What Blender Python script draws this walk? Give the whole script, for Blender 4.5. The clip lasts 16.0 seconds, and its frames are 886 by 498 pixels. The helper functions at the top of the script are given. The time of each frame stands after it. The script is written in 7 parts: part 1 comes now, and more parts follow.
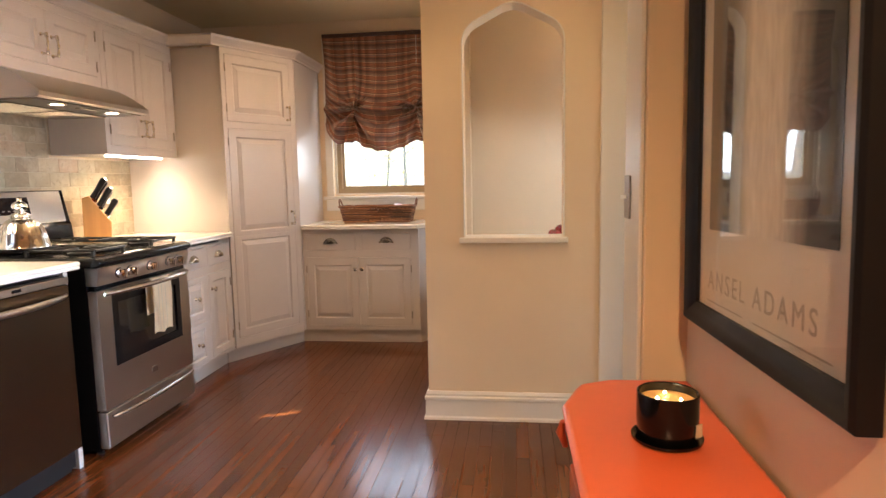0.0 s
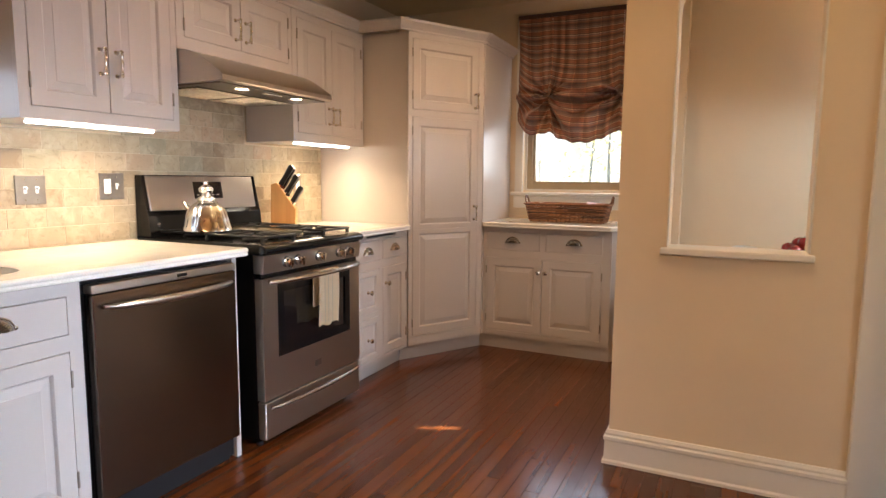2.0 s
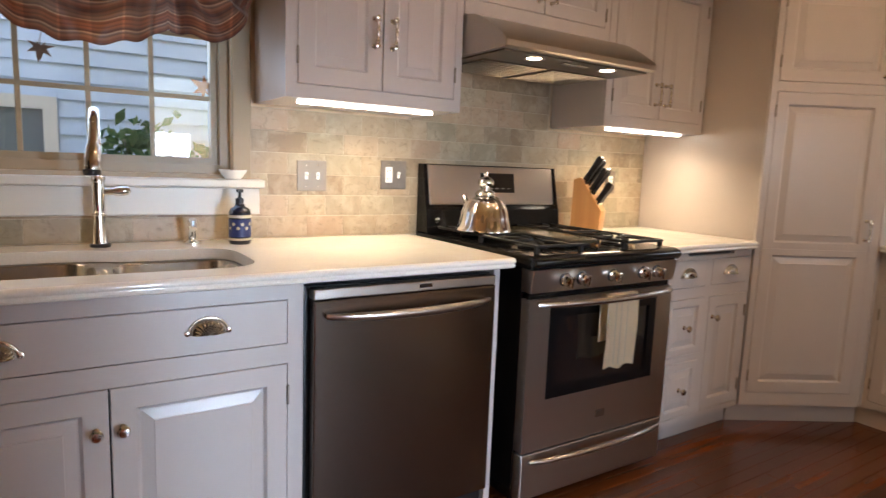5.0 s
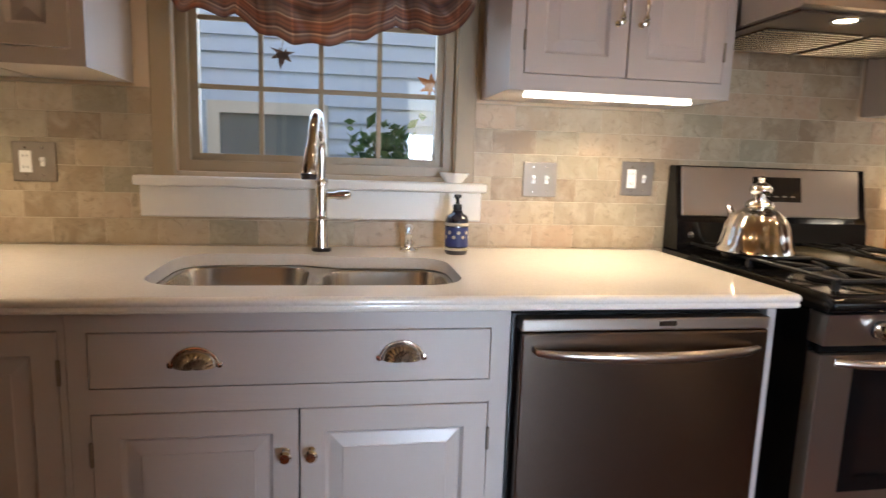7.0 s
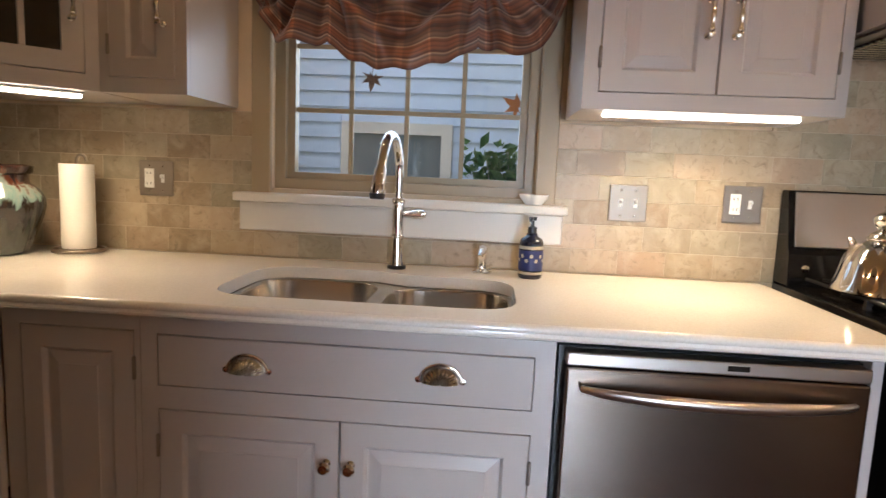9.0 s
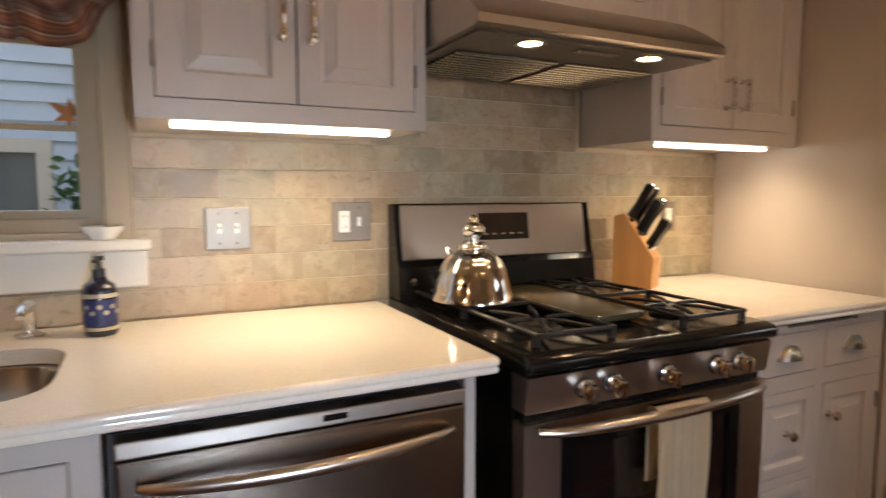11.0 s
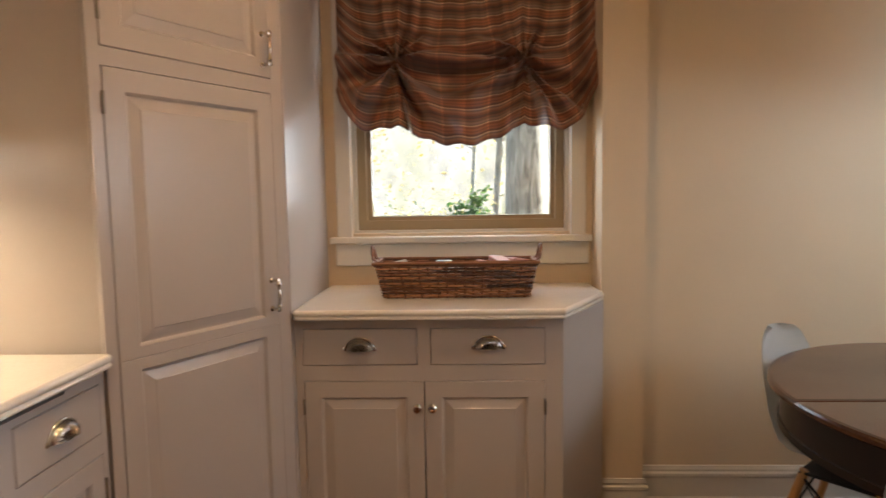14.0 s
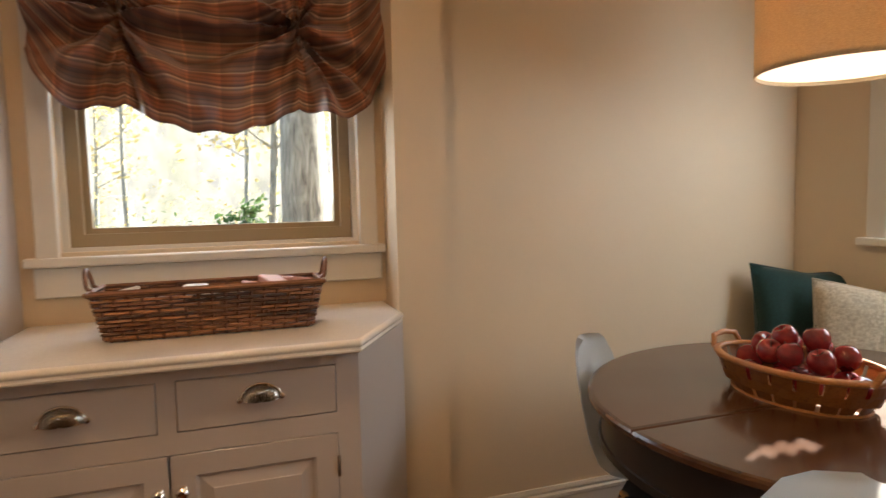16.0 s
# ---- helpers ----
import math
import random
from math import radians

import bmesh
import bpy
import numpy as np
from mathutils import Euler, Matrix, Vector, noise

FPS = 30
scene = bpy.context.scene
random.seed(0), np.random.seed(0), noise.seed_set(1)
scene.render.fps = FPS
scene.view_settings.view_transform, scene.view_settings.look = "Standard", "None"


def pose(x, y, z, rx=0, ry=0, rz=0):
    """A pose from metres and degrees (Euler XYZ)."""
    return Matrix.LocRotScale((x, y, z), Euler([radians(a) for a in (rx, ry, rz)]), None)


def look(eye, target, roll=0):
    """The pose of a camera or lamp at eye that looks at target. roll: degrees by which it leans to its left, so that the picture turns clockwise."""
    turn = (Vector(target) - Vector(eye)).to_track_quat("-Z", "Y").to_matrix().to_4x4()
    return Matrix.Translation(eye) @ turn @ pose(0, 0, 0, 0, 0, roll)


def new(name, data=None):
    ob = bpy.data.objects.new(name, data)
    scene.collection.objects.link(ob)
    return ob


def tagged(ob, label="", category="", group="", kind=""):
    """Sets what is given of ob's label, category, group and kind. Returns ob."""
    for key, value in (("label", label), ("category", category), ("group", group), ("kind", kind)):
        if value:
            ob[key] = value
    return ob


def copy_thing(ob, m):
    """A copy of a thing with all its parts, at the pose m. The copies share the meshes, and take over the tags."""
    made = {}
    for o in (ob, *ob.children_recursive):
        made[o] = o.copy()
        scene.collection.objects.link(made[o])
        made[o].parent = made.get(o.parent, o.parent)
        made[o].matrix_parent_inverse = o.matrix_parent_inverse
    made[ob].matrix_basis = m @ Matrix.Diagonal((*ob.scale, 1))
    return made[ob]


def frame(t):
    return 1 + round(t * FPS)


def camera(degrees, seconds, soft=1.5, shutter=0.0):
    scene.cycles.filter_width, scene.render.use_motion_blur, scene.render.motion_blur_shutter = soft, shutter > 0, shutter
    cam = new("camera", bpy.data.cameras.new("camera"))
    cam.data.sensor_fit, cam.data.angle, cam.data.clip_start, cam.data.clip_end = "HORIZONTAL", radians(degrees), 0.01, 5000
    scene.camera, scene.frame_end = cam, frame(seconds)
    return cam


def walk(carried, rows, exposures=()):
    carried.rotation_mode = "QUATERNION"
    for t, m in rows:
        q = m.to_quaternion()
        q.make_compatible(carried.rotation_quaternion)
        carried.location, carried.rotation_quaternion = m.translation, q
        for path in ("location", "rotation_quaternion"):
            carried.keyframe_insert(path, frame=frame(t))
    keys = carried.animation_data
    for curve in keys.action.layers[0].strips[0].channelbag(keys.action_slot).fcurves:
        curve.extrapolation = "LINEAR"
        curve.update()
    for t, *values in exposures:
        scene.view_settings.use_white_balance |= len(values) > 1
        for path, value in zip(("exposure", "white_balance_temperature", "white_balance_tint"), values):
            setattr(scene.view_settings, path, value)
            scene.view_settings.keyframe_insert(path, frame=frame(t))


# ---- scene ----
cam = camera(72.4, 16.0, soft=1.4, shutter=0.4)
PATH = [
    (0, (0.978, 0.566, 1.238), (0.741, 2.539, 1.014), -1.1),
    (0.5, (0.986, 0.655, 1.225), (0.628, 2.61, 1.001), -1.5),
    (1, (1.006, 0.794, 1.235), (0.43, 2.692, 0.979), -1.2),
    (1.5, (1.009, 0.923, 1.234), (0.246, 2.755, 0.98), -0.1),
    (2, (0.954, 1.014, 1.219), (0.098, 2.807, 0.989), 0.5),
    (2.5, (0.867, 1.155, 1.232), (-0.031, 2.93, 1.023), 1.0),
    (3, (0.8, 1.259, 1.228), (-0.152, 3.002, 0.99), 1.2),
    (3.5, (0.749, 1.369, 1.228), (-0.355, 3.015, 0.966), 0.6),
    (4, (0.72, 1.489, 1.225), (-0.617, 2.949, 0.942), 1.3),
    (4.2, (0.728, 1.541, 1.207), (-0.701, 2.913, 0.933), 1.4),
    (6.5, (0.412, 1.797, 1.228), (-1.475, 2.377, 0.913), 2.5),
    (7, (0.389, 1.858, 1.224), (-1.561, 2.185, 0.926), 1.9),
    (7.5, (0.383, 1.897, 1.211), (-1.599, 1.953, 0.951), 2.4),
    (8, (0.386, 1.941, 1.204), (-1.594, 1.816, 0.954), 2.8),
    (8.2, (0.385, 1.967, 1.25), (-1.587, 1.774, 0.973), 2.5),
    (10.3, (0.267, 2.208, 1.221), (-1.685, 2.61, 1.057), 0.8),
    (10.5, (0.211, 2.22, 1.231), (-1.701, 2.786, 1.069), 0.6),
    (11, (0.152, 2.325, 1.262), (-1.635, 3.202, 1.075), 0.0),
    (11.5, (0.139, 2.438, 1.26), (-1.461, 3.623, 1.07), -0.3),
    (12, (0.063, 2.589, 1.288), (-1.282, 4.053, 1.071), 0.8),
    (12.5, (0.041, 2.742, 1.29), (-0.991, 4.443, 1.081), 0.2),
    (13, (0.015, 2.843, 1.293), (-0.734, 4.686, 1.084), 0.4),
    (13.5, (-0.038, 2.974, 1.29), (-0.454, 4.922, 1.106), -0.4),
    (14, (-0.069, 3.055, 1.294), (-0.143, 5.046, 1.116), -0.9),
    (14.5, (-0.076, 3.136, 1.295), (0.048, 5.122, 1.101), -0.7),
    (15, (-0.059, 3.263, 1.284), (0.192, 5.237, 1.076), -0.3),
    (15.5, (-0.053, 3.399, 1.283), (0.384, 5.34, 1.083), -1.0),
    (16, (-0.025, 3.496, 1.262), (0.607, 5.388, 1.109), -1.3),
]
walk(cam, [(t, look(eye, target, roll)) for t, eye, target, roll in PATH], exposures=[(0, 3.38, 6250, 10), (2, 3.08, 6320, 10), (3.5, 2.9, 6150, 10), (6.5, 2.45, 6200, 10), (8.2, 2.45, 6300, 10), (10.5, 2.3, 6300, 10), (11.5, 2.1, 7000, 10), (12.5, 2.4, 6500, 10), (13.5, 2.62, 6400, 10), (14.5, 2.56, 6400, 10), (16, 2.62, 6600, 10)])

# ---- world, sun, exposure ----
SUN_AZ, SUN_EL = 24.0, 35.0           # degrees from +x towards +y, above the horizon
world = bpy.data.worlds.new("world")
scene.world = world
world.use_nodes = True
_nt = world.node_tree
_sky = _nt.nodes.new("ShaderNodeTexSky")
_sky.sky_type, _sky.sun_disc = "NISHITA", False
_sky.sun_elevation, _sky.sun_rotation = radians(SUN_EL), radians(90 - SUN_AZ)
_bg = _nt.nodes["Background"]
_bg.inputs["Strength"].default_value = 0.085
_nt.links.new(_sky.outputs["Color"], _bg.inputs["Color"])

_a, _e = radians(SUN_AZ), radians(SUN_EL)
SUN_DIR = Vector((math.cos(_a) * math.cos(_e), math.sin(_a) * math.cos(_e), math.sin(_e)))
sun = new("sun", bpy.data.lights.new("sun", "SUN"))
sun.data.energy, sun.data.angle, sun.data.color = 5.0, radians(0.5), (1.0, 0.93, 0.82)
sun.matrix_world = look(SUN_DIR * 20, (0, 0, 0))


def area(name, at, target, w, h, power, color, spread=180):
    ob = new(name, bpy.data.lights.new(name, "AREA"))
    ob.data.shape, ob.data.size, ob.data.size_y = "RECTANGLE", w, h
    ob.data.energy, ob.data.color = power, color
    ob.data.spread = radians(spread)
    ob.matrix_world = look(at, target)
    return ob


WARM = (1.0, 0.62, 0.32)
COOL = (0.62, 0.78, 1.0)
# sky light in the real window openings
area("skylight_sink", (-1.86, 1.78, 1.75), (0, 1.78, 1.2), 0.80, 1.0, 1.4, COOL)
area("skylight_back", (-0.08, 5.78, 1.75), (-0.08, 3, 1.0), 0.80, 1.0, 1.9, (0.8, 0.9, 1.0))
area("skylight_door", (2.49, 2.66, 0.80), (-0.93, 2.45, 0.30), 0.36, 1.3, 2.4, COOL, 60)
area("skylight_nook", (2.318, 4.5, 1.42), (0.5, 4.9, 0.5), 0.85, 0.6, 3.6, (0.80, 0.90, 1.0))
# unseen recessed ceiling lamps; the last is added fill for partition and poster
CANS = [(-1.12, 1.45, 2.2, 110), (-0.35, 3.2, 5.4, 160), (-0.1, 4.4, 6.6, 165), (1.05, 2.85, 3.6, 150), (1.0, -0.2, 33.0, 165)]
for _x, _y, _w, _s in CANS:
    _l = new("downlight_lamp", bpy.data.lights.new("downlight_lamp", "SPOT"))
    _l.data.energy, _l.data.color, _l.data.spot_size, _l.data.spot_blend, _l.data.shadow_soft_size = _w, WARM, radians(_s), 0.9, 0.05
    _l.matrix_world = look((_x, _y, 2.535), (_x, _y, 0))

# ---- materials ----
def srgb(r, g, b):
    f = lambda c: c / 12.92 if c <= 0.04045 else ((c + 0.055) / 1.055) ** 2.4
    return (f(r / 255), f(g / 255), f(b / 255), 1)


class Mat:
    """A small builder of node materials."""

    def __init__(self, name):
        self.m = bpy.data.materials.new(name)
        self.m.use_nodes = True
        self.t = self.m.node_tree
        self.b = self.t.nodes["Principled BSDF"]

    def n(self, kind, **vals):
        node = self.t.nodes.new(kind)
        for k, v in vals.items():
            node.inputs[k.replace("_", " ")].default_value = v
        return node

    def link(self, a, b):
        self.t.links.new(a, b)

    def coords(self, which="Object", scale=(1, 1, 1), offset=None):
        tc = self.t.nodes.new("ShaderNodeTexCoord")
        mp = self.t.nodes.new("ShaderNodeMapping")
        mp.inputs["Scale"].default_value = scale
        self.link(tc.outputs[which], mp.inputs["Vector"])
        if offset is not None:
            self.link(offset, mp.inputs["Location"])
        return mp.outputs["Vector"]

    def noise(self, vec, scale, detail=4, rough=0.55, dist=0.0):
        nz = self.n("ShaderNodeTexNoise", Scale=scale, Detail=detail, Roughness=rough, Distortion=dist)
        self.link(vec, nz.inputs["Vector"])
        return nz.outputs["Fac"]

    def ramp(self, fac, stops):
        r = self.t.nodes.new("ShaderNodeValToRGB")
        els = r.color_ramp.elements
        els[0].position, els[0].color = stops[0]
        els[1].position, els[1].color = stops[-1]
        for p, c in stops[1:-1]:
            els.new(p).color = c
        self.link(fac, r.inputs["Fac"])
        return r.outputs["Color"]

    def mix(self, a, b, fac, mode="MIX"):
        x = self.t.nodes.new("ShaderNodeMix")
        x.data_type, x.blend_type = "RGBA", mode
        for sock, val in (("Factor", fac), ("A", a), ("B", b)):
            i = [s for s in x.inputs if s.name == sock and s.enabled][0]
            if isinstance(val, bpy.types.NodeSocket):
                self.link(val, i)
            else:
                i.default_value = val
        return [s for s in x.outputs if s.enabled][0]

    def rand(self):
        return self.t.nodes.new("ShaderNodeObjectInfo").outputs["Random"]

    def bump(self, height, strength=0.2, dist=0.002):
        bp = self.n("ShaderNodeBump", Strength=strength, Distance=dist)
        self.link(height, bp.inputs["Height"])
        self.link(bp.outputs["Normal"], self.b.inputs["Normal"])

    def set(self, **vals):
        for k, v in vals.items():
            s = self.b.inputs[k.replace("_", " ")]
            if isinstance(v, bpy.types.NodeSocket):
                self.link(v, s)
            else:
                s.default_value = v
        return self


def scaled(c, k):
    return (min(1, c[0] * k), min(1, c[1] * k), min(1, c[2] * k), 1)


def paint(name, c, rough=0.5, vary=0.06, grain=90, bump=0.08, metal=0.0, coat=0.0):
    """Painted or plain surface: slight patchiness, fine grain, uneven gloss."""
    m = Mat(name)
    v = m.coords()
    big, fine = m.noise(v, 2.3, 3), m.noise(v, grain, 4)
    col = m.mix(m.ramp(big, [(0.3, scaled(c, 1 - vary)), (0.7, scaled(c, 1 + vary))]), scaled(c, 1 - 2 * vary), m.ramp(fine, [(0.5, (0, 0, 0, 1)), (0.9, (0.3, 0.3, 0.3, 1))]))
    ro = m.ramp(m.noise(v, 11, 3), [(0.3, (rough * 0.94,) * 3 + (1,)), (0.7, (min(1, rough * 1.06),) * 3 + (1,))])
    m.set(Base_Color=col, Roughness=ro, Metallic=metal, Coat_Weight=coat, Coat_Roughness=0.15)
    m.bump(fine, bump, 0.0012)
    return m.m


def metal(name, c, rough=0.25, brushed=None, dirt=0.03, smear=0.0):
    m = Mat(name)
    if smear:                         # brushed sideways: highlights stretch up and down
        tg = m.n("ShaderNodeCombineXYZ", Z=1.0)
        m.link(tg.outputs[0], m.b.inputs["Tangent"])
        m.set(Anisotropic=smear)
    v = m.coords(scale=brushed or (1, 1, 1))
    grain = m.noise(v, 1.0 if brushed else 25, 4, 0.6)
    if brushed:                       # satin steel: an even sheen with faint wiped smudges
        smudge = m.noise(m.coords(), 3.5, 3, 0.5)
        m.set(Base_Color=c, Metallic=1.0, Roughness=m.ramp(smudge, [(0.3, (rough * 0.98,) * 3 + (1,)), (0.7, (rough * 1.02,) * 3 + (1,))]))
        return m.m
    m.set(Base_Color=m.ramp(grain, [(0.3, scaled(c, 1 - dirt)), (0.7, scaled(c, 1 + dirt))]), Metallic=1.0,
          Roughness=m.ramp(grain, [(0.3, (rough * 0.93,) * 3 + (1,)), (0.7, (rough * 1.07,) * 3 + (1,))]))
    return m.m


def glass(name, tint=(1, 1, 1, 1), rough=0.0):
    m = Mat(name)
    m.set(Base_Color=tint, Roughness=rough, Transmission_Weight=1.0, IOR=1.45)
    return m.m


def pane_glass(name):
    """Thin window glass: clear, with a real surface gloss."""
    m = Mat(name)
    tr = m.t.nodes.new("ShaderNodeBsdfTransparent")
    gl = m.n("ShaderNodeBsdfGlossy", Roughness=0.01)
    lw = m.n("ShaderNodeLayerWeight", Blend=0.5)
    pw = m.n("ShaderNodeMath"); pw.operation = "POWER"; pw.inputs[1].default_value = 5.0
    m.link(lw.outputs["Facing"], pw.inputs[0])
    fr = m.n("ShaderNodeMath"); fr.operation = "MULTIPLY_ADD"; fr.inputs[1].default_value = 0.9; fr.inputs[2].default_value = 0.04
    m.link(pw.outputs[0], fr.inputs[0])
    mx = m.t.nodes.new("ShaderNodeMixShader")
    m.link(fr.outputs[0], mx.inputs[0]); m.link(tr.outputs[0], mx.inputs[1]); m.link(gl.outputs[0], mx.inputs[2])
    m.link(mx.outputs[0], m.t.nodes["Material Output"].inputs["Surface"])
    return m.m


def glow(name, c, strength):
    m = Mat(name)
    m.set(Base_Color=c, Emission_Color=c, Emission_Strength=strength)
    return m.m


def plank_wood(name, dark, mid, light, axis=1, rough=0.22, coat=0.5, grain_scale=1.0, tint=0.35, worn=None):
    """Boards with the grain along one axis; each board differs by its object's random number."""
    m = Mat(name)
    r = m.rand()
    off = m.n("ShaderNodeCombineXYZ")
    ml = m.n("ShaderNodeMath"); ml.operation = "MULTIPLY"; ml.inputs[1].default_value = 37.0
    m.link(r, ml.inputs[0])
    for i in range(3):
        m.link(ml.outputs[0], off.inputs[i])
    sc = [14, 14, 14]; sc[axis] = 0.4
    v = m.coords(scale=tuple(s * grain_scale for s in sc), offset=off.outputs[0])
    sc2 = [90, 90, 90]; sc2[axis] = 2.5
    v2 = m.coords(scale=sc2, offset=off.outputs[0])
    big, fine = m.noise(v, 1.0, 5, 0.55, 0.12), m.noise(v2, 1.0, 3, 0.6)
    col = m.ramp(big, [(0.25, dark), (0.5, mid), (0.78, light)])
    col = m.mix(col, scaled(dark, 0.6), m.ramp(fine, [(0.55, (0, 0, 0, 1)), (0.85, (0.18, 0.18, 0.18, 1))]))
    tone = m.ramp(r, [(0.0, (1 - tint,) * 3 + (1,)), (0.5, (1, 1, 1, 1)), (1.0, (1 + tint,) * 3 + (1,))])
    col = m.mix(col, tone, 1.0, "MULTIPLY")
    vw = m.coords("Object")
    if worn:
        patch = m.noise(vw, 3.1, 5, 0.65)
        col = m.mix(col, worn, m.ramp(patch, [(0.5, (0, 0, 0, 1)), (0.8, (0.22, 0.22, 0.22, 1))]))
    ro = m.ramp(m.noise(vw, 6, 4), [(0.3, (rough * 0.88,) * 3 + (1,)), (0.7, (rough * 1.2,) * 3 + (1,))])
    m.set(Base_Color=col, Roughness=ro, Coat_Weight=coat, Coat_Roughness=0.12)
    m.bump(fine, 0.03, 0.0006)
    return m.m


WALL_BEIGE = paint("wall_beige_paint", (0.66, 0.53, 0.37, 1), 0.62, 0.025, 140, 0.1)
WALL_NOOK = paint("wall_nook_paint", (0.68, 0.555, 0.395, 1), 0.62, 0.025, 140, 0.1)
CEIL = paint("ceiling_cream_paint", (0.66, 0.54, 0.33, 1), 0.8, 0.02, 140, 0.06)
TRIM = paint("trim_offwhite_paint", (0.68, 0.64, 0.57, 1), 0.35, 0.03, 60, 0.06)
CAB = paint("cabinet_greige_paint", (0.50, 0.445, 0.41, 1), 0.30, 0.03, 70, 0.07)
# near-black colour for the shade in door gaps and the glass cabinet
CAB_SHADE = paint("cabinet_shade", (0.05, 0.045, 0.04, 1), 0.8)
WIN_TAN = paint("window_tan_frame", (0.36, 0.28, 0.17, 1), 0.4, 0.05, 60, 0.06)
BLACK_ENAMEL = paint("black_enamel", (0.004, 0.004, 0.0045, 1), 0.14, 0.1, 50, 0.02)
BLACK_ENAMEL.node_tree.nodes["Principled BSDF"].inputs["Specular IOR Level"].default_value = 0.32
BLACK_IRON = paint("black_cast_iron", (0.008, 0.008, 0.008, 1), 0.42, 0.15, 220, 0.3)
BLACK_PLASTIC = paint("black_plastic", (0.012, 0.012, 0.013, 1), 0.3, 0.1, 90, 0.05)
DARK_GLASS = paint("dark_oven_glass", (0.004, 0.004, 0.005, 1), 0.04, 0.05, 20, 0.0, coat=1.0)
STEEL = metal("brushed_steel", (0.18, 0.145, 0.12, 1), 0.25, (4, 4, 1500), 0.012, 0.6)
STEEL_DARK = metal("filter_steel", (0.22, 0.18, 0.145, 1), 0.34, (4, 4, 4), 0.012)
STEEL_H = metal("brushed_steel_long", (0.50, 0.45, 0.40, 1), 0.30, (1500, 3, 1500), 0.012)
STEEL_SINK = metal("sink_steel", (0.52, 0.49, 0.45, 1), 0.25, (6, 6, 1200), 0.015)
CHROME = metal("polished_chrome", (0.80, 0.79, 0.77, 1), 0.06, None, 0.03)
NICKEL = metal("polished_nickel", (0.68, 0.63, 0.56, 1), 0.16, None, 0.06)
PLATE_METAL = metal("polished_plate", (0.30, 0.255, 0.21, 1), 0.42, None, 0.05)
BRONZE = metal("pewter_plate", (0.30, 0.255, 0.21, 1), 0.36, None, 0.05)
WHITE_PLASTIC = paint("white_plastic", (0.80, 0.79, 0.76, 1), 0.3, 0.02, 60, 0.02)
SHELL_WHITE = paint("white_shell_plastic", (0.74, 0.75, 0.74, 1), 0.36, 0.02, 120, 0.05)
PANE = pane_glass("window_glass")
LED = glow("led_strip", (1.0, 0.90, 0.74, 1), 3.0)
HALOGEN = glow("hood_lamp", (1.0, 0.84, 0.6, 1), 4.0)
CAN_GLOW = glow("downlight_bulb", (1.0, 0.82, 0.55, 1), 2.0)
FLOOR_WOOD = plank_wood("oak_floor_stained", (0.036, 0.0098, 0.0028, 1), (0.080, 0.0228, 0.0058, 1), (0.150, 0.046, 0.0118, 1), 1, 0.21, 0.03, 0.7, 0.26, worn=(0.19, 0.064, 0.018, 1))
TABLE_WOOD = plank_wood("walnut_tabletop", (0.030, 0.0115, 0.0052, 1), (0.066, 0.027, 0.0115, 1), (0.115, 0.050, 0.022, 1), 0, 0.22, 0.25, 0.7, 0.1)
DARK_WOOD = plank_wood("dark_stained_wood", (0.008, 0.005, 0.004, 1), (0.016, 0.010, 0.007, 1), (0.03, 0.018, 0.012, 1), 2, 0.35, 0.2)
BEECH = plank_wood("beech_wood", (0.42, 0.20, 0.065, 1), (0.55, 0.28, 0.095, 1), (0.66, 0.37, 0.14, 1), 2, 0.4, 0.1, 1.2, 0.08)


def quartz():
    m = Mat("white_quartz")
    v = m.coords()
    m.set(Base_Color=m.ramp(m.noise(v, 160, 3), [(0.3, (0.74, 0.70, 0.62, 1)), (0.6, (0.80, 0.76, 0.69, 1))]),
          Roughness=m.ramp(m.noise(v, 7, 3), [(0.3, (0.10,) * 3 + (1,)), (0.7, (0.18,) * 3 + (1,))]), Coat_Weight=0.25)
    return m.m


QUARTZ = quartz()


def stone_tile():
    """Tumbled travertine-like tile: each tile has its own tone and veins."""
    m = Mat("tumbled_stone_tile")
    r = m.rand()
    off = m.n("ShaderNodeCombineXYZ")
    ml = m.n("ShaderNodeMath"); ml.operation = "MULTIPLY"; ml.inputs[1].default_value = 53.0
    m.link(r, ml.inputs[0])
    for i in range(3):
        m.link(ml.outputs[0], off.inputs[i])
    v = m.coords(offset=off.outputs[0])
    base = m.ramp(r, [(0.0, (0.22, 0.155, 0.095, 1)), (0.10, (0.31, 0.235, 0.15, 1)), (0.25, (0.41, 0.325, 0.215, 1)), (0.42, (0.35, 0.295, 0.20, 1)), (0.55, (0.29, 0.255, 0.175, 1)), (0.68, (0.43, 0.345, 0.235, 1)), (0.82, (0.42, 0.295, 0.195, 1)), (0.92, (0.33, 0.27, 0.185, 1)), (1.0, (0.24, 0.18, 0.115, 1))])
    cloud = m.noise(v, 14, 5, 0.62, 0.6)
    col = m.mix(base, (0.52, 0.44, 0.32, 1), m.ramp(cloud, [(0.45, (0, 0, 0, 1)), (0.7, (0.55, 0.55, 0.55, 1))]))
    vein = m.noise(v, 26, 6, 0.7, 1.6)
    col = m.mix(col, (0.22, 0.17, 0.11, 1), m.ramp(vein, [(0.54, (0, 0, 0, 1)), (0.68, (0.7, 0.7, 0.7, 1))]))
    m.set(Base_Color=col, Roughness=m.ramp(cloud, [(0.3, (0.28,) * 3 + (1,)), (0.7, (0.5,) * 3 + (1,))]))
    m.bump(m.noise(v, 70, 5, 0.6), 0.25, 0.002)
    return m.m


